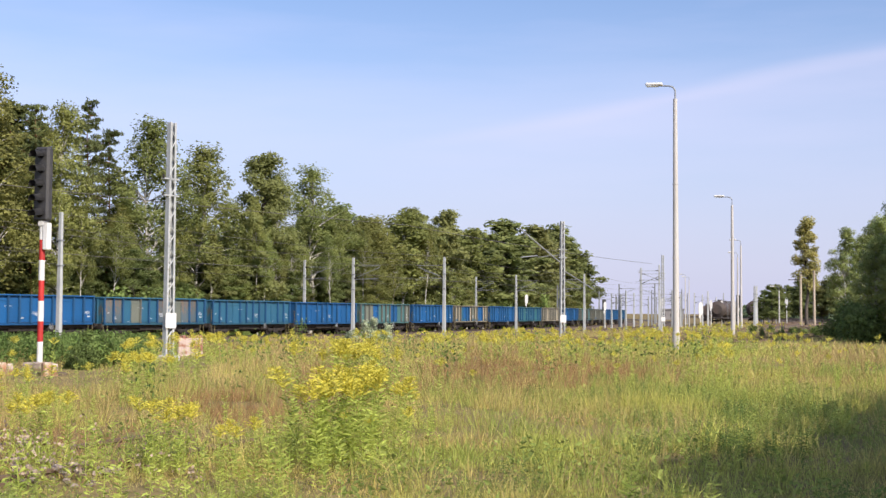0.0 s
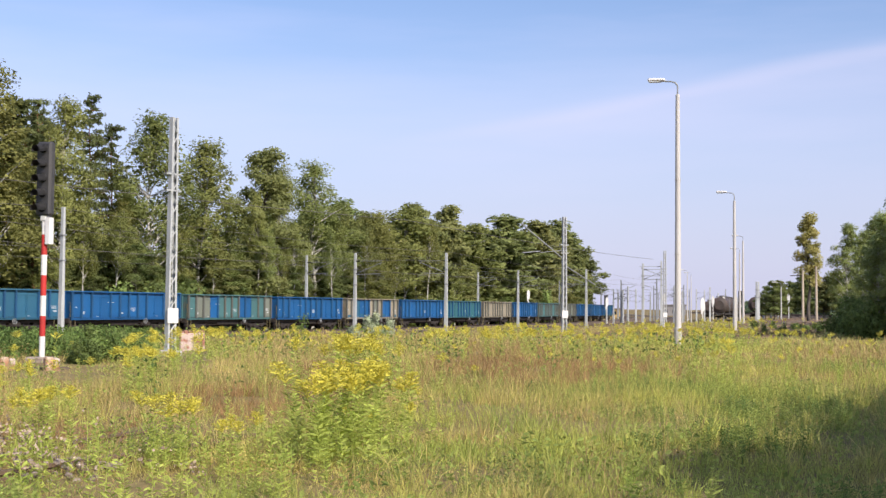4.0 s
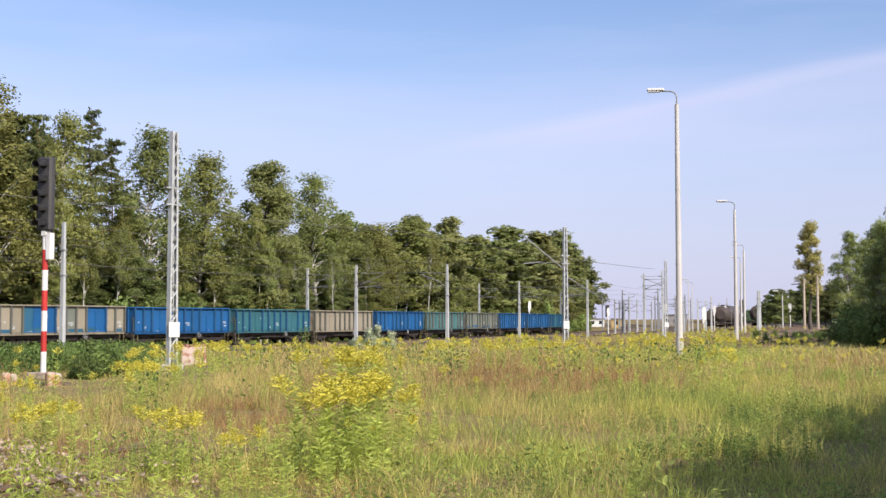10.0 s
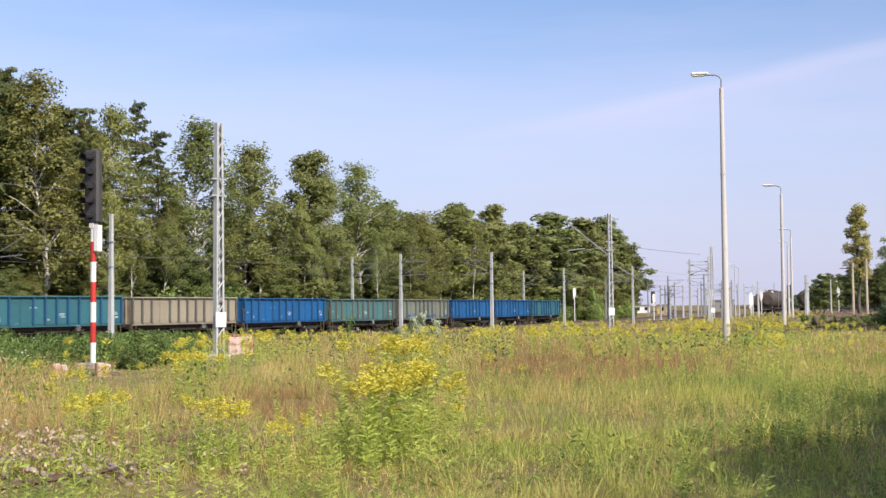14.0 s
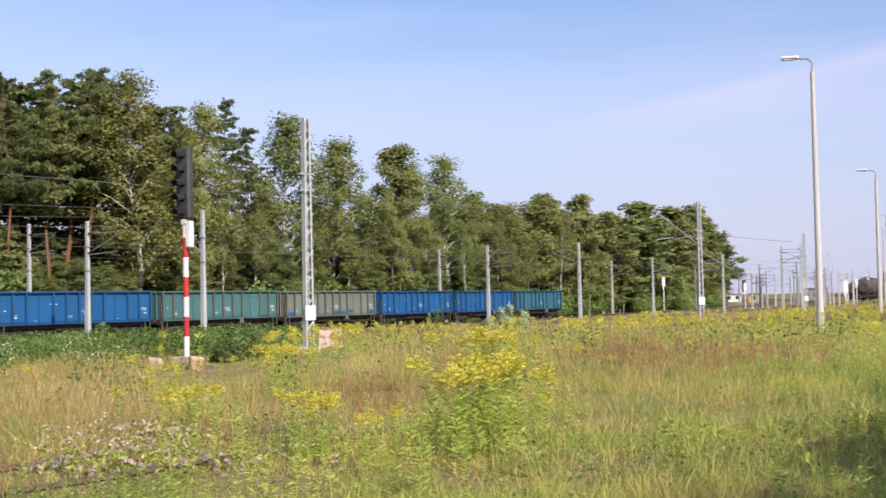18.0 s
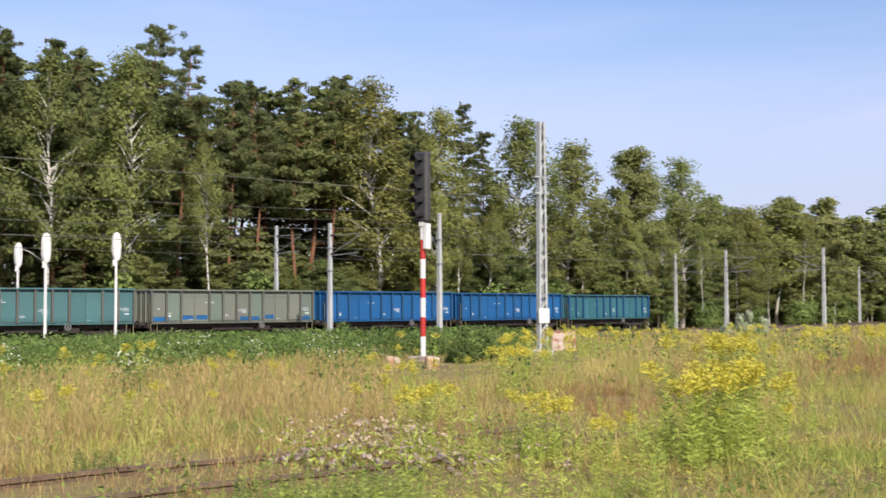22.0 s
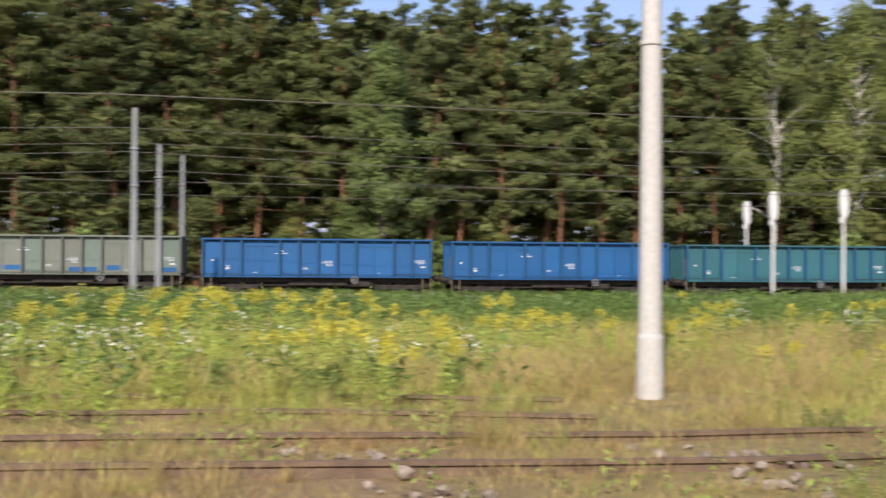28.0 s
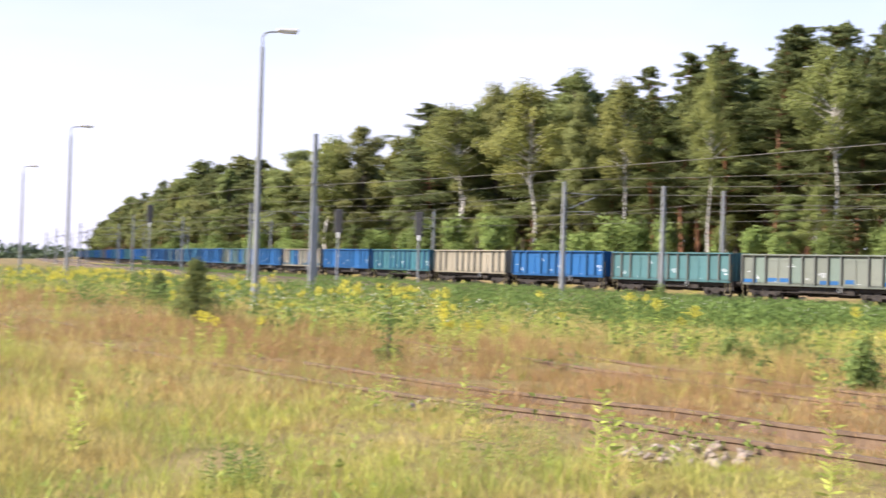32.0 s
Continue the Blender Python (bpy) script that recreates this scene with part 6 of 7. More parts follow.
def build_yard():
    """Far end of the yard: sidings with tank wagons, masts, signals, lamps and low buildings."""
    rng = np.random.RandomState(91)
    first = None
    for s0, u, n in ((-232, 25.5, 5), (-246, 31.0, 4), (-290, 20.0, 3)):
        for i in range(n):
            x, y, th = line(s0 - 13.2 * i, u)
            m = pose(x, y, gz(x, y) + 0.35, 0, 0, math.degrees(math.atan2(-math.cos(th), -math.sin(th))))
            if first is None:
                first = tank_wagon_parts()
                first.matrix_basis = m
            else:
                copy_thing(first, m)
    # slim masts of the far sidings: place and height
    for x, y, H in ((24.0, 148.1, 7.7), (27.9, 157.5, 8.4), (42.4, 226.1, 6.9), (45.8, 235.6, 6.3), (50.4, 244.9, 6.6), (54.0, 254.3, 6.5), (44.5, 205.2, 6.0), (61.1, 273.3, 6.1), (58.2, 253.4, 6.6),
                    (42.0, 164.7, 5.6), (43.5, 169.5, 5.7), (58.0, 222.6, 5.5), (61.8, 231.9, 5.9), (29.6, 197.8, 6.4), (35.5, 227.2, 6.6), (31.7, 217.7, 6.2), (43.1, 256.4, 6.5), (32.8, 237.7, 6.7)):
        plain_mast(H, "pale slim mast among the far sidings", x, y, facing(x, y) + rng.uniform(-30, 30), rng.choice((-1, 0, 1)) if H > 6 else 0, M_STEEL_LIGHT)
    lattice_mast(8.6, "pale lattice mast among the far sidings", 24.8, 137.8, facing(24.8, 137.8) + 20, True, False)
    for x, y, H in ((13.4, 196.5, 5.8), (28.5, 215, 4.9), (46.5, 212, 4.6), (48.8, 214, 4.5), (54.5, 228, 4.5), (58.5, 208, 4.6), (29.5, 140, 3.2), (36, 190, 4.4), (60.5, 222, 4.2)):
        dwarf_back(H, x, y, facing(x, y) + rng.uniform(-20, 20), "signal with a white back among the far sidings")
    for x, y, H in ((42.8, 215.8, 9.3), (47.4, 235.3, 9.5), (50.4, 183.2, 5.8)):
        lamp_post(H, "slim lamp post among the far sidings", x, y, 0, facing(x, y) + 180, 0.11)
    for x, y, H in ((47.4, 196, 5.0), (29.4, 223, 5.4)):
        black_signal(H, x, y, facing(x, y))
    for x, y, H in ((45.8, 156.4, 6.8), (47.4, 156.0, 7.3)):
        t = thing("wooden_pole", "bare pale wooden pole beside the poplar", "pole", "poles by the poplar", put(x, y))
        part("pole", rod(B(), (0, 0, -0.4), (0, 0, H), 0.19, 0.13, n=10), M_WOOD, t)
        part("cross_arm", box(B(), -1.6 if x < 46 else -0.25, 0.25, -0.05, 0.05, H - 0.75, H - 0.65), M_DARK, t)
    # low buildings
    for az, d, w, h, mat, lab in ((7.0, 470, 6, 2.8, M_WHITE, "low white shed beyond the sidings"), (8.0, 420, 4.5, 2.8, M_YELLOWWALL, "low yellow rendered building beyond the sidings"), (10.6, 470, 9, 3.8, M_ROOF, "grey depot shed far off")):
        x, y = d * math.sin(radians(az)), d * math.cos(radians(az))
        t = thing("building", lab, "building", "far buildings", put(x, y, -az))
        part("wall", box(B(), -w / 2, w / 2, -3, 3, -1, h), mat, t)
        part("roof", box(B(), -w / 2 - 0.3, w / 2 + 0.3, -3.4, 3.4, h, h + 0.35), M_ROOF, t)
        for k in range(int(w / 3)):
            part("window", box(B(), -w / 2 + 1 + k * 3, -w / 2 + 2.2 + k * 3, -3.05, -2.98, 1.0, 2.2), M_GLASS, t)


BUSHES = ((-20.3, -0.2, 0.42), (-19.0, 0.7, 0.34), (-16.2, 2.3, 0.36), (-37.3, 2.2, 0.5), (-68.4, -11.2, 0.8), (-23.5, -2.5, 0.36), (-59.7, -10.0, 0.7), (-25.9, -1.8, 0.42), (-20.3, -8.2, 0.3),
          (-18.3, 4.4, 0.4), (-14.6, 5.2, 0.34), (-16.9, 2.9, 0.3), (-27.1, 11.9, 0.5), (-11.3, 7.6, 0.3), (-12.6, 7.0, 0.34), (-12.7, 9.4, 0.4), (-11.4, 9.6, 0.3))


def build_small():
    build_rubble()
    pale_weeds()
    build_blocks()
    small_pine(-27.6, -16.6, 1.75, 3, "bushy young pine in dry grass")
    small_pine(-42, -27, 1.2, 4, "small young pine beside the siding")
    tall_weed(-20.2, -8.2, 1.7, 5, "tall dark weed stalk in dry sorrel")
    tall_weed(-37, -24.4, 1.8, 6, "tall green weed beside the siding")
    tall_weed(-7.2, 62, 1.6, 7, "tall grey-green mullein in the straw")
    rng = np.random.RandomState(71)
    for x, y, k in ((-10.5, 36.3, 0.68), (-10.0, 37.4, 0.6), (-10.9, 37.5, 0.66), (-10.1, 34.8, 0.5), (-11.3, 40.2, 0.6), (-12.9, 40.0, 0.62), (-14.2, 40.4, 0.6), (-16.5, 41, 0.7), (-10.6, 35.2, 0.4)):
        shrub(x, y, k, rng, "dense dark green shrub beside the signal", "shrubs by the signal")
    for x, y, k in BUSHES:
        shrub(x, y, k, rng, "low leafy bush among the overgrown sidings", "bushes among the sidings")
    for x, y, k in ((-6.2, 84, 0.8), (-5.0, 84.5, 0.95), (-3.9, 85, 0.75)):
        shrub(x, y, k, rng, "pale green shrub with white leaf undersides", "pale shrubs by the line", PALE_SHRUBS)
    build_yard()


build_small()


# ---- grass and weeds ----
def blades(rng, x, y, z, h, w, kx, ky, bent):
    """One blade for each root: a bent kite, or a plain sliver where it stands far off."""
    n = len(x)
    a = rng.uniform(0, 2 * math.pi, n)
    ca, sa = np.cos(a) * w, np.sin(a) * w
    lx, ly = kx * h, ky * h
    tip = np.stack([x + lx, y + ly, z + h], 1)
    if bent:
        v = np.stack([np.stack([x, y, z], 1), np.stack([x + ca + lx * 0.25, y + sa + ly * 0.25, z + h * 0.5], 1), tip, np.stack([x - ca + lx * 0.25, y - sa + ly * 0.25, z + h * 0.5], 1)], 1)
    else:
        v = np.stack([np.stack([x - ca, y - sa, z], 1), np.stack([x + ca, y + sa, z], 1), tip], 1)
    m = v.shape[1]
    return v.reshape(-1, 3), np.arange(m * n).reshape(n, m)


def scatter(rng, bands, a0, a1):
    """Points in a sector, with a density for each band of distance."""
    X, Y = [], []
    for r0, r1, dens in bands:
        area = 0.5 * radians(a1 - a0) * (r1 * r1 - r0 * r0)
        n = int(area * dens)
        r = np.sqrt(rng.uniform(r0 * r0, r1 * r1, n))
        a = radians(a0) + rng.rand(n) * radians(a1 - a0)
        X.append(r * np.sin(a))
        Y.append(r * np.cos(a))
    return np.concatenate(X), np.concatenate(Y)


def zones(x, y):
    """How much of each plant grows at a place: straw, lush weeds, bare, red sorrel, goldenrod."""
    s, u = su(x, y)
    n1, n2, n3 = value_noise(x, y, 5.5, 7), value_noise(x, y, 14, 8), value_noise(x, y, 2.2, 9)
    near_edge = lambda a, b, w: np.clip((u - a) / w + 0.5 + (n3 - 0.5), 0, 1) * np.clip((b - u) / w + 0.5 + (n3 - 0.5), 0, 1)
    rails = near_edge(57.2, 60.4, 1.0) * (s > -32)
    n4 = value_noise(x, y, 3.4, 12)
    lush = near_edge(14.5, 42.5 - 15 * np.clip((s - 2) / 14, 0, 1), 2) * np.clip((s + 70) / 6 + (n1 - 0.5) * 2, 0, 1) * np.clip((45 - s) / 30 + (n1 - 0.5) * 4, 0, 1)
    lush = np.maximum(lush, 0.7 * near_edge(15, 44, 3) * (s > -24) * (s < 90) * np.clip((n1 - 0.52) * 5, 0, 1))
    tall = near_edge(40.5, 57, 3) * np.clip((s + 58) / 16 + (n1 - 0.5), 0, 1) * np.clip((-22 - s) / 12 + (n1 - 0.5), 0, 1) * (0.62 + 0.38 * n4)
    mid = near_edge(13, 52, 6) * np.clip((-50 - s) / 14, 0, 1) * np.clip(0.9 * n2 + 0.5 * n4 - 0.05, 0, 0.88)
    straw = np.clip(np.maximum(np.maximum(tall, mid), 0.08 + 0.7 * np.clip(n1 * n4 - 0.13, 0, 1) * (u < 66) + rails * 0.3 + 0.35 * np.clip((-6 - np.degrees(np.arctan2(x, y))) / 10, 0, 1) * n4), 0, 0.85)

    def patch(cx, cy, across, along):
        """A rough-edged oval, long axis towards the standpoint."""
        d = math.hypot(cx, cy)
        ex, ey = cx / d, cy / d
        q = np.hypot(((x - cx) * ey - (y - cy) * ex) / across, ((x - cx) * ex + (y - cy) * ey) / along)
        return np.clip((1.0 - q) * 2.5 + (n3 - 0.5) * 1.6 + (n4 - 0.5), 0, 1)
    top = lambda *q: functools.reduce(np.maximum, q)
    red = top(patch(3.0, 35, 4.0, 11), patch(-4.8, 16.2, 2.2, 1.8), 0.9 * patch(-3.1, 20.9, 1.8, 4.5), 0.85 * patch(-2.0, 29, 1.4, 8), 0.8 * patch(2.6, 42, 3.5, 14), 0.35 * patch(12.0, 42, 3, 12))
    red = top(red, near_edge(50, 60, 4) * (s > -22) * np.clip((n1 - 0.15) * 2.5, 0, 1), near_edge(56, 66, 3) * (s > -2) * np.clip((n1 - 0.05) * 3, 0, 1) * 0.85, 0.75 * near_edge(58, 90, 4) * np.clip((s + 14) / 8, 0, 1) * np.clip((n4 + n1 - 0.5) * 2, 0, 1), rails * 0.45)
    clumpy = np.clip((0.55 * value_noise(x, y, 1.4, 27) + 0.45 * value_noise(x, y, 4.5, 28) - 0.5) * 9, 0, 1)
    straw = np.clip(top(straw, patch(-5.1, 38, 2.6, 12), patch(-0.8, 29, 1.4, 4.5), 0.9 * patch(2.2, 52, 4, 9), 0.7 * patch(13.9, 43, 2.6, 18), 0.6 * near_edge(13, 46, 5) * (s < -58) * (1 - clumpy), 0.8 * patch(6.5, 34, 2.0, 5), 0.85 * patch(-3.1, 21, 2.0, 4)), 0, 0.88)
    straw = straw * np.where((np.degrees(np.arctan2(x, y)) > -6) & (np.hypot(x, y) < 27), 0.75, 1.0)
    straw = straw * np.where((np.degrees(np.arctan2(x, y)) > -19.5) & (np.hypot(x, y) < 36), 0.6, 1.0)
    straw = straw * np.where((np.degrees(np.arctan2(x, y)) < -72) & (u > 59), 0.45, 1.0)
    # straw thinned where the tree shade falls, so the plant colour there is darker
    shade_oval = patch(6.0, 16.5, 2.6, 9)
    straw = straw * (1 - 0.85 * shade_oval)
    straw = np.clip(straw + 0.15 * (u < 59) * np.clip((-62 - np.degrees(np.arctan2(x, y))) / 25, 0, 1) * np.clip(n4 + n1 - 0.6, 0, 1), 0, 0.88)
    stands = np.clip((value_noise(x, y, 2.6, 29) - 0.66) * 10, 0, 1)
    gold = near_edge(np.where(s > -30, 43.5, 38.0), 56, 3) * (s > -60) * np.where(s > -24, 0.5 * stands + 0.012, 0.3 * clumpy)
    gold = top(gold, near_edge(13, 42, 4) * (s < -62) * np.clip((n1 - 0.22) * 2.6, 0, 1) * (0.02 + 0.85 * clumpy) * np.clip((n2 - 0.3) * 4, 0.15, 1), patch(9.5, 45, 5.5, 18) * (0.2 + 0.65 * clumpy), 0.8 * patch(28, 104, 5, 14) * (0.3 + 0.6 * clumpy), 0.7 * patch(-6, 40, 2.5, 8) * clumpy)
    gold = gold * (1 - 0.75 * tall)
    gold = gold * (1 - 0.9 * np.clip(patch(-10.4, 29.5, 2.5, 3.5) + patch(-9.2, 44, 1.4, 4), 0, 1))
    fan = patch(31, 150, 5.5, 40)
    gold, straw = gold * (1 - fan), straw * (1 - 0.8 * fan)
    az = np.degrees(np.arctan2(x, y))
    open_side = np.clip((az + 14.5) / 2.5 + (n3 - 0.5), 0, 1) * (s < -38)      # the hedge ends a little past the signal
    lush = lush * (1 - open_side)
    gold = top(gold, open_side * near_edge(14, 47, 4) * (0.03 + 0.85 * clumpy) * np.clip((n1 - 0.15) * 3, 0, 1))
    gold = gold * (1 - 0.95 * np.clip(2 * patch(-9.4, 44.5, 1.6, 5), 0, 1))
    view = np.clip(2.0 - np.abs(az + 11.7) / 0.6, 0, 1) * (np.hypot(x, y) > 29) * (np.hypot(x, y) < 49)
    gold, straw = gold * (1 - 0.95 * view), straw * (1 - 0.6 * view)
    lush = top(lush, 0.2 * patch(14, 66, 4.5, 10), 0.4 * patch(30, 105, 6, 16))
    return s, u, straw, lush, rails * 0.25, np.clip(red, 0, 1), gold


def clearing(x, y):
    """Where the growth is kept short: about the signal, its blocks and the cable box."""
    k = np.zeros(len(x))
    for cx, cy in ((-11.0, -1.6), (-14.3, -5.3), (-7.5, 5.6), (-5.6, 8.2)):
        k = np.maximum(k, np.clip(1.5 - np.hypot(x - cx, y - cy) / 0.8, 0, 1))
    for cx, cy, rx, ry in ((-9.2, 28.6, 2.4, 4.5), (-10.4, 33.0, 2.2, 3.0), (-8.9, 43.5, 1.2, 5.0), (-9.4, 44.5, 1.3, 4.0), (-8.4, 40.0, 1.3, 7.0), (-9.2, 10.7, 0.8, 1.1)):
        k = np.maximum(k, np.clip(1.6 - np.hypot((x - cx - (y - cy) * cx / cy) / rx, (y - cy) / ry) * 1.2, 0, 1))
    view = np.clip(2.0 - np.abs(np.degrees(np.arctan2(x, y)) + 11.7) / 0.6, 0, 1) * (np.hypot(x, y) > 29) * (np.hypot(x, y) < 49)
    return np.maximum(k, 0.8 * view)


def add_stuff(name, v, f, mats, label, category, idx=None):
    ob = new(name, mesh_from(name, v, f, mats, idx))
    return tagged(ob, label, category, kind="stuff")


def tufts(rng, bands, a0, a1):
    """Tussocks: blades that spread from common roots. Returns roots, outward leans and a height factor."""
    X, Y, LX_, LY_, K, ID = [], [], [], [], [], []
    base = 0
    for r0, r1, dens, n in bands:
        cx, cy = scatter(rng, [(r0, r1, dens)], a0, a1)
        m = len(cx)
        spread = rng.uniform(0.03, 0.09, m)[:, None] * (1.0 if r1 < 25 else 1.6)
        ox, oy = rng.normal(size=(m, n)) * spread, rng.normal(size=(m, n)) * spread
        big = rng.uniform(0.6, 1.5, m)[:, None] * np.ones((1, n))
        X.append((cx[:, None] + ox).ravel())
        Y.append((cy[:, None] + oy).ravel())
        LX_.append((ox / spread * 0.28 + rng.normal(size=(m, n)) * 0.18).ravel())
        LY_.append((oy / spread * 0.28 + rng.normal(size=(m, n)) * 0.18).ravel())
        K.append((big * rng.uniform(0.5, 1.0, (m, n))).ravel())
        ID.append((base + np.arange(m)[:, None] + np.zeros((1, n), int)).ravel())
        base += m
    return tuple(np.concatenate(q) for q in (X, Y, LX_, LY_, K, ID))


def build_grass():
    rng = np.random.RandomState(77)
    bands = [(0.9, 6.5, 170), (6.5, 11, 1200), (11, 16, 520), (16, 24, 300), (24, 36, 190), (36, 60, 70), (60, 100, 14), (100, 220, 2.2)]
    x, y = scatter(rng, bands, -136, 26)
    x2, y2 = scatter(rng, [(0.9, 8, 170), (8, 18, 60), (18, 40, 12)], 26, 224)
    x, y = np.concatenate([x, x2]), np.concatenate([y, y2])
    n0 = len(x)
    tx, ty, tlx, tly, tk, tid = tufts(rng, [(6.5, 11, 12, 38), (11, 16, 9, 30), (16, 24, 6, 22), (24, 36, 3.0, 15), (36, 62, 1.2, 11)], -136, 26)
    b = rng.uniform(0, 2 * math.pi, n0)
    k0 = rng.uniform(0.1, 0.9, n0)
    x, y = np.concatenate([x, tx]), np.concatenate([y, ty])
    lx, ly = np.concatenate([np.cos(b) * k0, tlx]), np.concatenate([np.sin(b) * k0, tly])
    kk = np.concatenate([np.ones(n0), tk * 3.0])
    draw = np.concatenate([rng.rand(n0), rng.rand(tid.max() + 1)[tid]])
    draw2 = np.concatenate([rng.rand(n0), rng.rand(tid.max() + 1)[tid]])
    s, u, straw, lush, bare, red, gold = zones(x, y)
    hole = np.clip((value_noise(x, y, 1.3, 44) - 0.60) * 5, 0, 1)
    keep = (u > 13.2) & (rng.rand(len(x)) > bare * 0.7) & (rng.rand(len(x)) > 0.8 * hole)
    x, y, s, u, straw, lush, red, lx, ly, kk, draw, draw2 = (q[keep] for q in (x, y, s, u, straw, lush, red, lx, ly, kk, draw, draw2))
    r = np.hypot(x, y)
    z = ground_z(x, y) - 0.02
    is_red = draw < red * 0.8
    is_straw = (~is_red) & (draw2 < straw)
    is_green = ~(is_straw | is_red)
    w = np.clip(0.0028 * r / 10, 0.0026, 0.04) * rng.uniform(0.7, 1.4, len(x))
    hgt = kk * rng.uniform(0.06, 0.17, len(x)) * (0.5 + 1.1 * value_noise(x, y, 1.7, 5)) * np.clip(0.55 + r / 30, 0.75, 1.5)
    worn = np.clip((u - 56) / 1.5, 0, 1) * np.clip((64 - u) / 2, 0, 1) * (s > -33) * (s < -13)      # thin growth along the disused track
    hgt = np.minimum(hgt * (1 - 0.85 * clearing(x, y)) * (1 - 0.5 * worn), 0.55)
    tall = np.clip((straw - 0.45) * 3, 0, 1) * (s < -22)
    hs = hgt * (1.1 + 1.3 * tall * (0.4 + 0.9 * value_noise(x, y, 3.1, 15)))
    hs = np.minimum(hs, 0.30 + 0.40 * value_noise(x, y, 3.1, 15) + 0.2 * (rng.rand(len(x)) < 0.05)) * np.where((u < 45) & (s > -62), 0.8, 1.0)
    for mask, hh, mat, name, label in ((is_green, hgt, M_GRASS, "green_grass", "uneven green grass of the yard"),
                                       (is_straw, hs, M_STRAW, "dry_grass", "tall dry straw-coloured grass"),
                                       (is_red, hgt * 1.1, M_SORREL, "dry_sorrel", "reddish brown dried sorrel")):
        for q, bent in ((mask & (r < 16), True), (mask & (r >= 16), False)):
            v, f = blades(rng, x[q], y[q], z[q], hh[q], w[q] * (1.0 if bent else 0.8), lx[q], ly[q], bent)
            add_stuff(name, v, f, mat, label, "grass")
    # seed heads of the tall dry grass
    m = is_straw & (tall > 0.2) & (kk > 1) & (rng.rand(len(x)) < 0.5)
    c = np.stack([x[m], y[m], z[m] + hs[m] * rng.uniform(0.85, 1.1, m.sum())], 1)
    k = np.clip(r[m] / 11, 1, 4.5)[:, None]
    n = len(c)
    a = rng.uniform(0, 6.28, n)
    ax = np.stack([np.cos(a), np.sin(a), np.zeros(n)], 1) * 0.0045 * k
    up = np.stack([rng.normal(size=n) * 0.25, rng.normal(size=n) * 0.25, np.ones(n)], 1) * 0.05 * np.sqrt(k)
    v = np.stack([c - up, c + ax, c + up, c - ax], 1).reshape(-1, 3)
    add_stuff("grass_seed_heads", v, np.arange(4 * n).reshape(n, 4), M_STRAW, "pale seed heads of tall dry grass", "grass")


build_grass()


def build_bank_grass():
    rng = np.random.RandomState(83)
    n = 78000
    s, u = rng.uniform(-60, 260, n), rng.uniform(-15.5, 13.5, n)
    free = (np.abs(u) > 2.9) & ((np.abs(u - 11.6) > 1.9) | (s > 15))
    s, u = s[free], u[free]
    n = len(s)
    x, y, _ = line(s, u)
    z = ground_z(x, y) - 0.03
    h, w = rng.uniform(0.2, 0.55, n) * (0.6 + 0.8 * value_noise(x, y, 4, 6)), rng.uniform(0.02, 0.05, n)
    m = 60000
    s3, u3 = rng.uniform(-30, 150, m), rng.uniform(-11.0, -3.0, m)
    x3, y3, _ = line(s3, u3)
    x, y, z = np.concatenate([x, x3]), np.concatenate([y, y3]), np.concatenate([z, ground_z(x3, y3) - 0.03])
    h, w = np.concatenate([h, rng.uniform(0.2, 0.5, m)]), np.concatenate([w, rng.uniform(0.02, 0.05, m)])
    straw = rng.rand(n + m) < 0.2
    for mask, mat, name, label in ((~straw, M_GRASS, "bank_grass", "rough green grass on the bank behind the line"), (straw, M_STRAW, "dry_bank_grass", "dry grass on the bank behind the line")):
        v, f = blades(rng, x[mask], y[mask], z[mask], h[mask], w[mask], rng.normal(size=mask.sum()) * 0.3, rng.normal(size=mask.sum()) * 0.3, False)
        add_stuff(name, v, f, mat, label, "grass")


build_bank_grass()


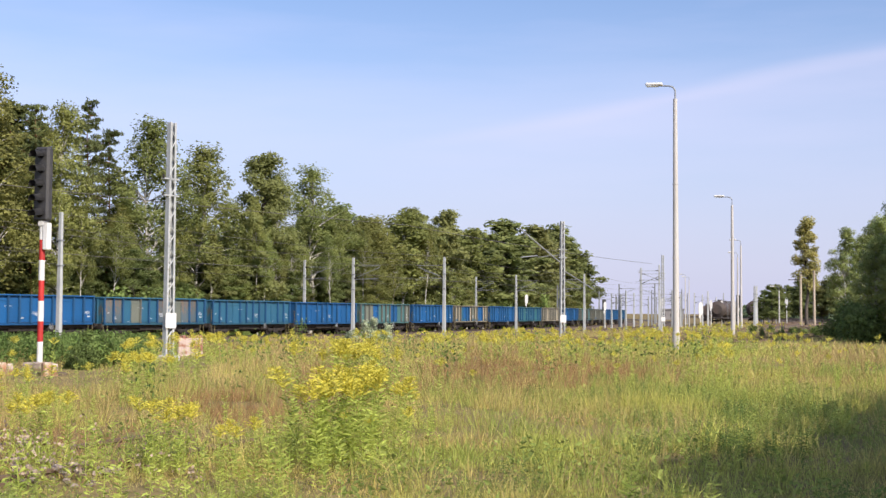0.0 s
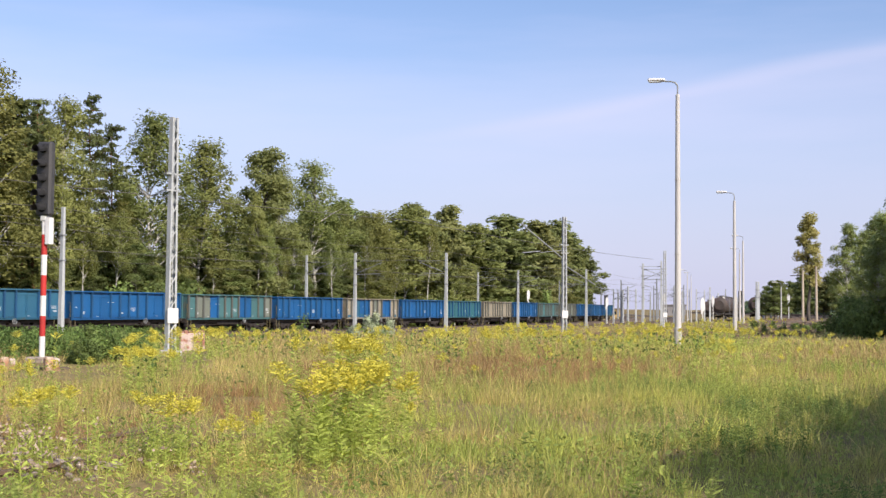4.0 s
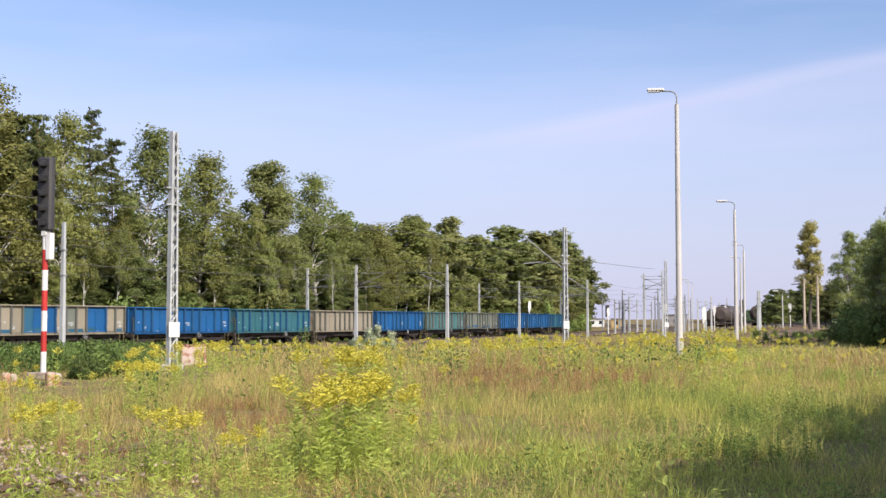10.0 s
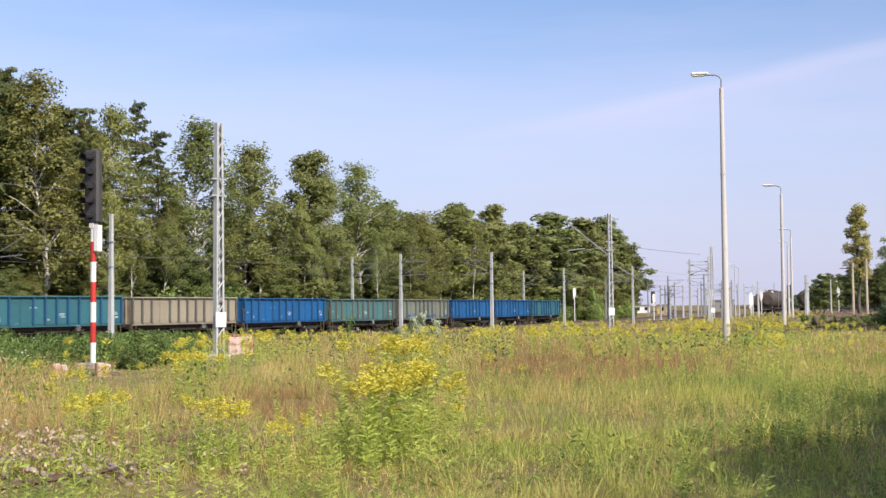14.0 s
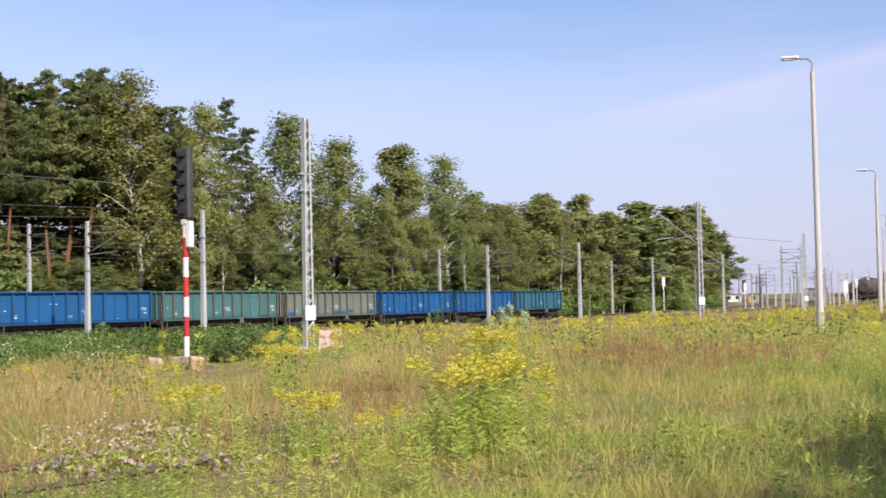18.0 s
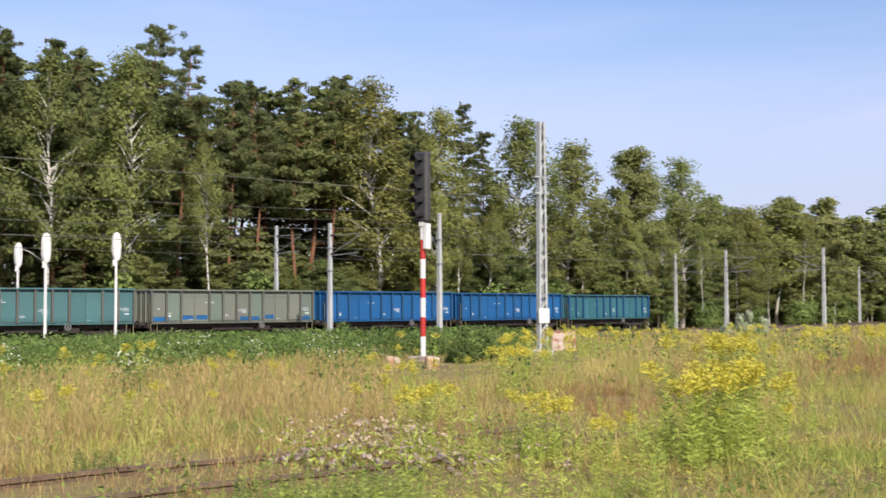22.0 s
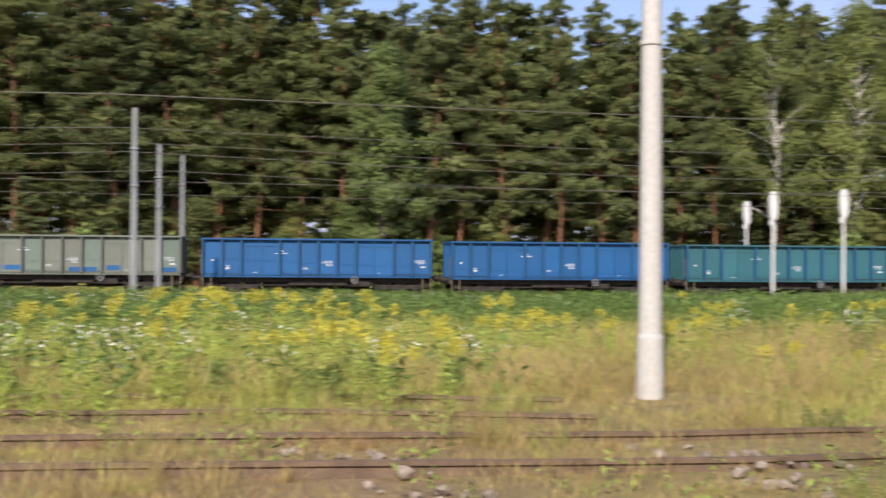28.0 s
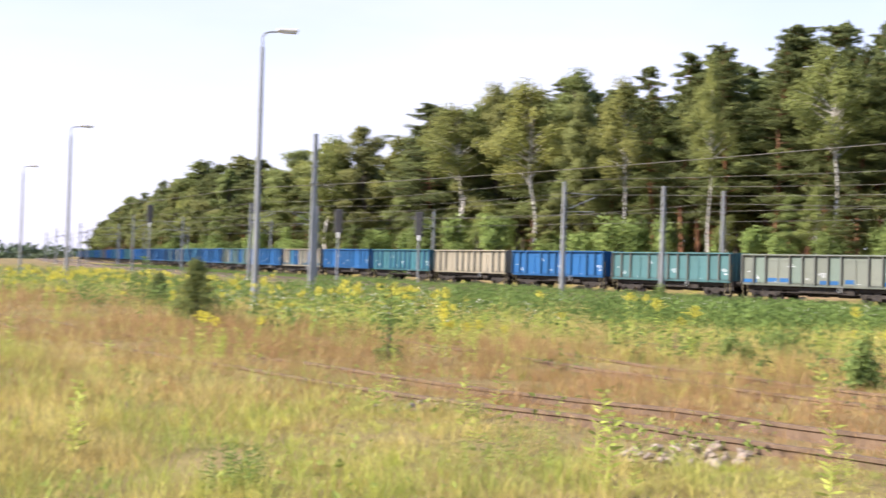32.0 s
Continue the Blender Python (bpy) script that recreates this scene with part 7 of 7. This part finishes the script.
def goldenrod_shape(rng, h, leaves=42, plume=36, near=True):
    """One goldenrod stalk: stem, narrow leaves, arching yellow plume. Returns (verts, quads, mats)."""
    lean = rng.normal(size=2) * 0.10
    at = lambda k: np.array([lean[0] * k * k, lean[1] * k * k, k]) * h
    v, f, mi = [], [], []

    def quad(p, q, wd, mat):
        p, q = np.asarray(p), np.asarray(q)
        d = q - p
        side = np.cross(d, rng.normal(size=3))
        side = side / (np.linalg.norm(side) + 1e-9) * wd
        o = len(v)
        v.extend([p, p + d * 0.45 + side, q, p + d * 0.45 - side])
        f.append((o, o + 1, o + 2, o + 3))
        mi.append(mat)
    quad(at(0), at(0.5), 0.009, 0)
    quad(at(0.35), at(0.98), 0.006, 0)
    for i in range(leaves):
        k = 0.10 + 0.72 * i / leaves
        a = i * 2.4 + rng.normal() * 0.3
        l = rng.uniform(0.10, 0.17) * (1.1 - 0.5 * k)
        p = at(k)
        mid = p + np.array([math.cos(a) * l * 0.6, math.sin(a) * l * 0.6, l * rng.uniform(0.2, 0.6)])
        quad(p, mid + [math.cos(a) * l * 0.3, math.sin(a) * l * 0.3, -l * 0.1], 0.012 if near else 0.017, 0)
    # plume: arching one-sided sprays, longest below
    for i in range(plume):
        k = 0.80 + 0.2 * (i + rng.rand()) / plume
        a = i * 2.4 + rng.normal() * 0.5
        R = (0.17 * (1.04 - k) / 0.22 + 0.02) * rng.uniform(0.6, 1.15)
        e = np.array([math.cos(a), math.sin(a), 0])
        p = at(k)
        steps = 5 if near else 1
        for j in range(steps):
            q = p + e * R / steps + [0, 0, R / steps * (0.75 - 0.8 * j / steps)]
            quad(p - e * 0.006, q + e * 0.008, 0.011 if near else 0.015, 1)
            p = q
    if plume:
        quad(at(0.9), at(1.05), 0.009 if near else 0.016, 1)
    return np.array(v), np.array(f), np.array(mi)


def scatter_shapes(rng, shapes, x, y, z, sc):
    """Joins turned and scaled copies of small shapes into one set of quads."""
    V, F, MI = [], [], []
    o = 0
    order = rng.randint(len(shapes), size=len(x))
    for k, (v, f, mi) in enumerate(shapes):
        ids = np.nonzero(order == k)[0]
        if not len(ids):
            continue
        a = rng.uniform(0, 6.28, len(ids))
        c, s_ = np.cos(a)[:, None], np.sin(a)[:, None]
        sc_ = sc[ids][:, None]
        X = (v[None, :, 0] * c - v[None, :, 1] * s_) * sc_ + x[ids][:, None]
        Y = (v[None, :, 0] * s_ + v[None, :, 1] * c) * sc_ + y[ids][:, None]
        Z = v[None, :, 2] * sc_ + z[ids][:, None]
        V.append(np.stack([X, Y, Z], 2).reshape(-1, 3))
        F.append((f[None] + (np.arange(len(ids)) * len(v))[:, None, None]).reshape(-1, 4) + o)
        MI.append(np.tile(mi, len(ids)))
        o += len(ids) * len(v)
    return np.concatenate(V), np.concatenate(F), np.concatenate(MI)


def build_goldenrod():
    rng = np.random.RandomState(101)
    near = [goldenrod_shape(rng, 1.0) for _ in range(8)]
    far = [goldenrod_shape(rng, 1.0, 15, 20, False) for _ in range(8)]
    pieces = [(mesh_from("stalk", v, f[mi == 0], M_STEM), mesh_from("plume", v, f[mi == 1], M_GOLD)) for v, f, mi in near]
    x, y = scatter(rng, [(10, 20, 3.0), (20, 34, 4.0), (34, 62, 4.0), (62, 120, 1.6)], -138, 22)
    s, u, straw, lush, bare, red, gold = zones(x, y)
    keep = (rng.rand(len(x)) < gold * np.where((np.hypot(x, y) > 32) & (s < -38), 0.55, 0.9) * (1 - 0.7 * lush)) & (u > 13) & (u < 64)
    x, y = x[keep], y[keep]
    r = np.hypot(x, y)
    z = ground_z(x, y)
    sc = rng.uniform(0.55, 1.0, len(x)) * np.where(su(x, y)[0] > -30, 1.2, 1.0) * np.where(r > 34, 1.05, 1.0) * np.where((su(x, y)[0] < -60) & (su(x, y)[1] < 40), 0.7, 1.0)
    n = r < 26
    for mask, shapes in ((n, near), (~n, far)):
        v, f, mi = scatter_shapes(rng, shapes, x[mask], y[mask], z[mask], sc[mask])
        add_stuff("goldenrod_field", v, f, [M_STEM, M_GOLD], "yellow flowering goldenrod scattered over the yard", "weeds", mi)
    # leafy stalks not yet in flower, in loose stands
    leafy = [goldenrod_shape(rng, 0.8, 34, 0) for _ in range(6)]
    x, y = scatter(rng, [(8.5, 14, 9.0), (14, 24, 6.0), (24, 40, 4.0), (40, 60, 2.0)], -136, 22)
    s, u, straw, lush, bare, red, gold = zones(x, y)
    stand = np.clip((0.6 * value_noise(x, y, 1.6, 51) + 0.4 * value_noise(x, y, 5, 52) - 0.52) * 8, 0, 1)
    stand = stand * (1 - 0.4 * straw * (s < -26)) * np.where(u > 46, 0.8, 0.25) * np.where(s > -32, np.where((u > 43) & (u < 57) & (s < 12), 0.9, 0.12), 1.0) * (1 - 0.8 * bare) * (1 - clearing(x, y)) * (1 - 0.8 * red)
    oval = np.clip(1.5 - 1.3 * np.hypot((x - 8.2 - (y - 36) * 0.22) / 4.2, (y - 36) / 12), 0, 1)
    stand = np.maximum(stand, 0.8 * oval * np.clip((value_noise(x, y, 1.6, 51) - 0.3) * 3, 0, 1))
    leafy_side = (np.abs(np.degrees(np.arctan2(x, y)) + 13) < 8) & (np.hypot(x, y) < 38)
    stand = np.maximum(stand, 0.6 * leafy_side * np.clip((value_noise(x, y, 1.6, 51) - 0.45) * 5, 0, 1) * (1 - clearing(x, y)) * (1 - 0.7 * red))
    keep = (rng.rand(len(x)) < stand) & (u > 36)
    x, y = x[keep], y[keep]
    v, f, mi = scatter_shapes(rng, leafy, x, y, ground_z(x, y), rng.uniform(0.35, 0.85, len(x)) * np.where(su(x, y)[0] > -28, 1.3, 1.0))
    add_stuff("leafy_stalks", v, f, [M_STEM, M_GOLD], "light green leafy stalks standing in the grass", "weeds", mi)
    # dense tussocks of darker weeds
    cx, cy = scatter(rng, [(8, 16, 0.22), (16, 30, 0.16), (30, 55, 0.07)], -136, 22)
    s, u, straw, lush, bare, red, gold = zones(cx, cy)
    keep = (u > 44) & (clearing(cx, cy) < 0.2) & (rng.rand(len(cx)) > 0.7 * red) & (rng.rand(len(cx)) > 0.5 * straw)
    cx, cy = cx[keep], cy[keep]
    # a fresh green stand beside the old rails, and loose ones towards the path
    for px, py, spread, count in ((-4.2, 9.1, 0.75, 26), (2.6, 24.0, 1.3, 22), (4.6, 28.0, 1.6, 20), (5.0, 18.5, 1.0, 22), (3.6, 15.0, 0.8, 16), (5.6, 22.0, 1.0, 18)):
        cx = np.concatenate([cx, px + rng.normal(size=count) * spread])
        cy = np.concatenate([cy, py + rng.normal(size=count) * spread * 1.3])
    m = 34
    rad = rng.uniform(0.2, 0.75, len(cx))[:, None] * np.sqrt(rng.rand(len(cx), m))
    a = rng.uniform(0, 6.28, (len(cx), m))
    x, y = (cx[:, None] + np.cos(a) * rad).ravel(), (cy[:, None] + np.sin(a) * rad * 0.8).ravel()
    tall = (rng.uniform(0.2, 0.46, len(cx))[:, None] * rng.uniform(0.55, 1.1, (len(cx), m))).ravel()
    bushy = [goldenrod_shape(rng, 1.0, 20, 0, False) for _ in range(6)]
    tone = np.repeat(rng.rand(len(cx)) < 0.3, m)
    for q, mat, lab in ((tone, M_WEED, "dark green tussocks of leafy weeds in the grass"), (~tone, M_HERB, "fresh green tussocks of leafy weeds in the grass")):
        v, f, mi = scatter_shapes(rng, bushy, x[q], y[q], ground_z(x[q], y[q]), tall[q])
        add_stuff("weed_tussocks", v, f, mat, lab, "weeds")
    # clumps that stand out, each a plant of its own
    for cx, cy, hh, n_, spread in ((-1.30, 13.6, 1.1, 36, 0.28), (-1.0, 14.8, 1.1, 22, 0.26), (-2.9, 13.1, 0.78, 16, 0.20), (-2.1, 12.5, 0.68, 10, 0.12), (-4.6, 14.2, 0.78, 10, 0.13), (-0.55, 14.6, 0.6, 8, 0.2), (-0.4, 17.0, 0.75, 10, 0.25), (-1.6, 22, 1.2, 30, 0.5),
                                   (-7.0, 20.5, 0.75, 10, 0.2), (-5.6, 23.5, 0.9, 16, 0.4), (-6.7, 36, 1.0, 24, 0.8), (-6.5, 30, 1.0, 20, 0.6), (2.8, 40, 1.0, 26, 1.0), (8.2, 47, 1.0, 40, 1.4), (6.0, 58, 1.0, 40, 2.0), (12.5, 52, 0.9, 30, 1.4), (-14.4, 13.2, 0.9, 18, 0.5), (-13.2, 15.5, 0.8, 14, 0.5), (-18.7, -10.6, 0.9, 14, 0.35), (-17.5, 2.4, 1.0, 18, 0.5), (-11.3, 8.0, 0.9, 24, 0.6)):
        t = thing("goldenrod_clump", "bushy clump of yellow flowering goldenrod in the grass", "goldenrod", "goldenrod clumps", put(cx, cy))
        for _ in range(n_):
            px, py = cx + rng.normal() * spread, cy + rng.normal() * spread * 0.8
            k = rng.uniform(0.6, 1.05) * hh
            stalk, plume = pieces[rng.randint(len(pieces))]
            o = part("stalk", stalk, None, t, at=pose(px - cx, py - cy, gz(px, py) - gz(cx, cy), 0, 0, rng.uniform(0, 360)) @ Matrix.Diagonal((k, k, k, 1)))
            tagged(o, kind="stuff")
            if k > 0.84 * hh:
                tagged(part("plume", plume, None, o), kind="stuff")


build_goldenrod()


def build_weeds():
    """Broad-leaved green weeds along the line, and white-flowered ones among them."""
    rng = np.random.RandomState(131)

    def weed(h, n):
        v, f = [], []
        pts = np.stack([rng.normal(size=n) * 0.17, rng.normal(size=n) * 0.17, rng.uniform(0.12, 1.0, n) * h], 1)
        v, f = rhombs(rng, pts, 0.13, 0.5, 0.1)
        return v, f, np.zeros(len(f), int)
    shapes = [weed(1.0, 20) for _ in range(6)]
    x, y = scatter(rng, [(9, 20, 1.0), (20, 34, 3.2), (34, 62, 5.5), (62, 100, 2.0), (100, 180, 0.4)], -138, 20)
    s, u, straw, lush, bare, red, gold = zones(x, y)
    p = np.maximum(lush, np.where(s < -62, 0.012, 0.04) * (u < 56) + 0.34 * (u > 36) * (u < 54) * (s > -30) * (s < 60) * np.clip((value_noise(x, y, 3, 33) - 0.35) * 4, 0, 1))
    keep = (rng.rand(len(x)) < p) & (u > 12.5) & (u < 58) & (clearing(x, y) < 0.4)
    x, y, u = x[keep], y[keep], u[keep]
    z = ground_z(x, y) - 0.05
    r = np.hypot(x, y)
    v, f, mi = scatter_shapes(rng, shapes, x, y, z, rng.uniform(0.6, 1.05, len(x)) * np.clip(0.5 + r / 60, 0.6, 1.1) * np.where(su(x, y)[0] < -66, 0.6, 1.0))
    ob = add_stuff("green_weeds", v, f, M_WEED, "tall lush green nettles and weeds beside the line", "weeds")

    n = 9000
    s, u = rng.uniform(8, 190, n), rng.uniform(2.0, 13.0, n)
    keep = (np.abs(u - 11.6) > 1.0) & (rng.rand(n) < np.clip((s - 8) / 14, 0, 1)) & (u < 13.2)
    x, y, _ = line(s[keep], u[keep])
    v, f, mi = scatter_shapes(rng, shapes, x, y, ground_z(x, y) - 0.05, rng.uniform(0.45, 0.85, len(x)))
    add_stuff("line_side_weeds", v, f, M_WEED, "green weeds between the tracks at the foot of the train", "weeds")

    low = []
    for _ in range(6):
        pts = np.stack([rng.normal(size=16) * 0.09, rng.normal(size=16) * 0.09, rng.uniform(0.02, 0.22, 16)], 1)
        a, b = rhombs(rng, pts, 0.055, 0.5, 0.2)
        low.append((a, b, np.zeros(16, int)))
    x, y = scatter(rng, [(7, 14, 7.0), (14, 26, 3.5), (26, 40, 1.6)], -136, 24)
    keep = (value_noise(x, y, 1.8, 71) > 0.56) & ((su(x, y)[0] < -31) | (rng.rand(len(x)) < 0.25))
    x, y = x[keep], y[keep]
    v, f, mi = scatter_shapes(rng, low, x, y, ground_z(x, y), rng.uniform(0.6, 1.6, len(x)))
    ob = add_stuff("low_herbs", v, f, M_HERB, "low broad-leaved herbs among the grass", "weeds")

    def white(h):
        pts = np.stack([rng.normal(size=14) * 0.16, rng.normal(size=14) * 0.16, rng.uniform(0.7, 1.0, 14) * h], 1)
        a, b = rhombs(rng, pts, 0.04, 0.9, 0.6)
        pts = np.stack([rng.normal(size=16) * 0.13, rng.normal(size=16) * 0.13, rng.uniform(0.1, 0.9, 16) * h], 1)
        c, d = rhombs(rng, pts, 0.15, 0.4, 0.2)
        return np.concatenate([a, c]), np.concatenate([b, d + len(a)]), np.concatenate([np.ones(14, int), np.zeros(16, int)])
    shapes = [white(0.8) for _ in range(5)]
    x, y = scatter(rng, [(11, 24, 1.6), (24, 50, 0.5)], -120, -20)
    s, u, straw, lush, bare, red, gold = zones(x, y)
    keep = (u < 55) & (u > 22) & (value_noise(x, y, 7, 61) > 0.5)
    x, y = x[keep], y[keep]
    v, f, mi = scatter_shapes(rng, shapes, x, y, ground_z(x, y), rng.uniform(0.7, 1.2, len(x)))
    add_stuff("white_flowered_weeds", v, f, [M_WEED, M_WHITEFLOWER], "weeds with small white flower heads", "weeds", mi)


build_weeds()


motions()
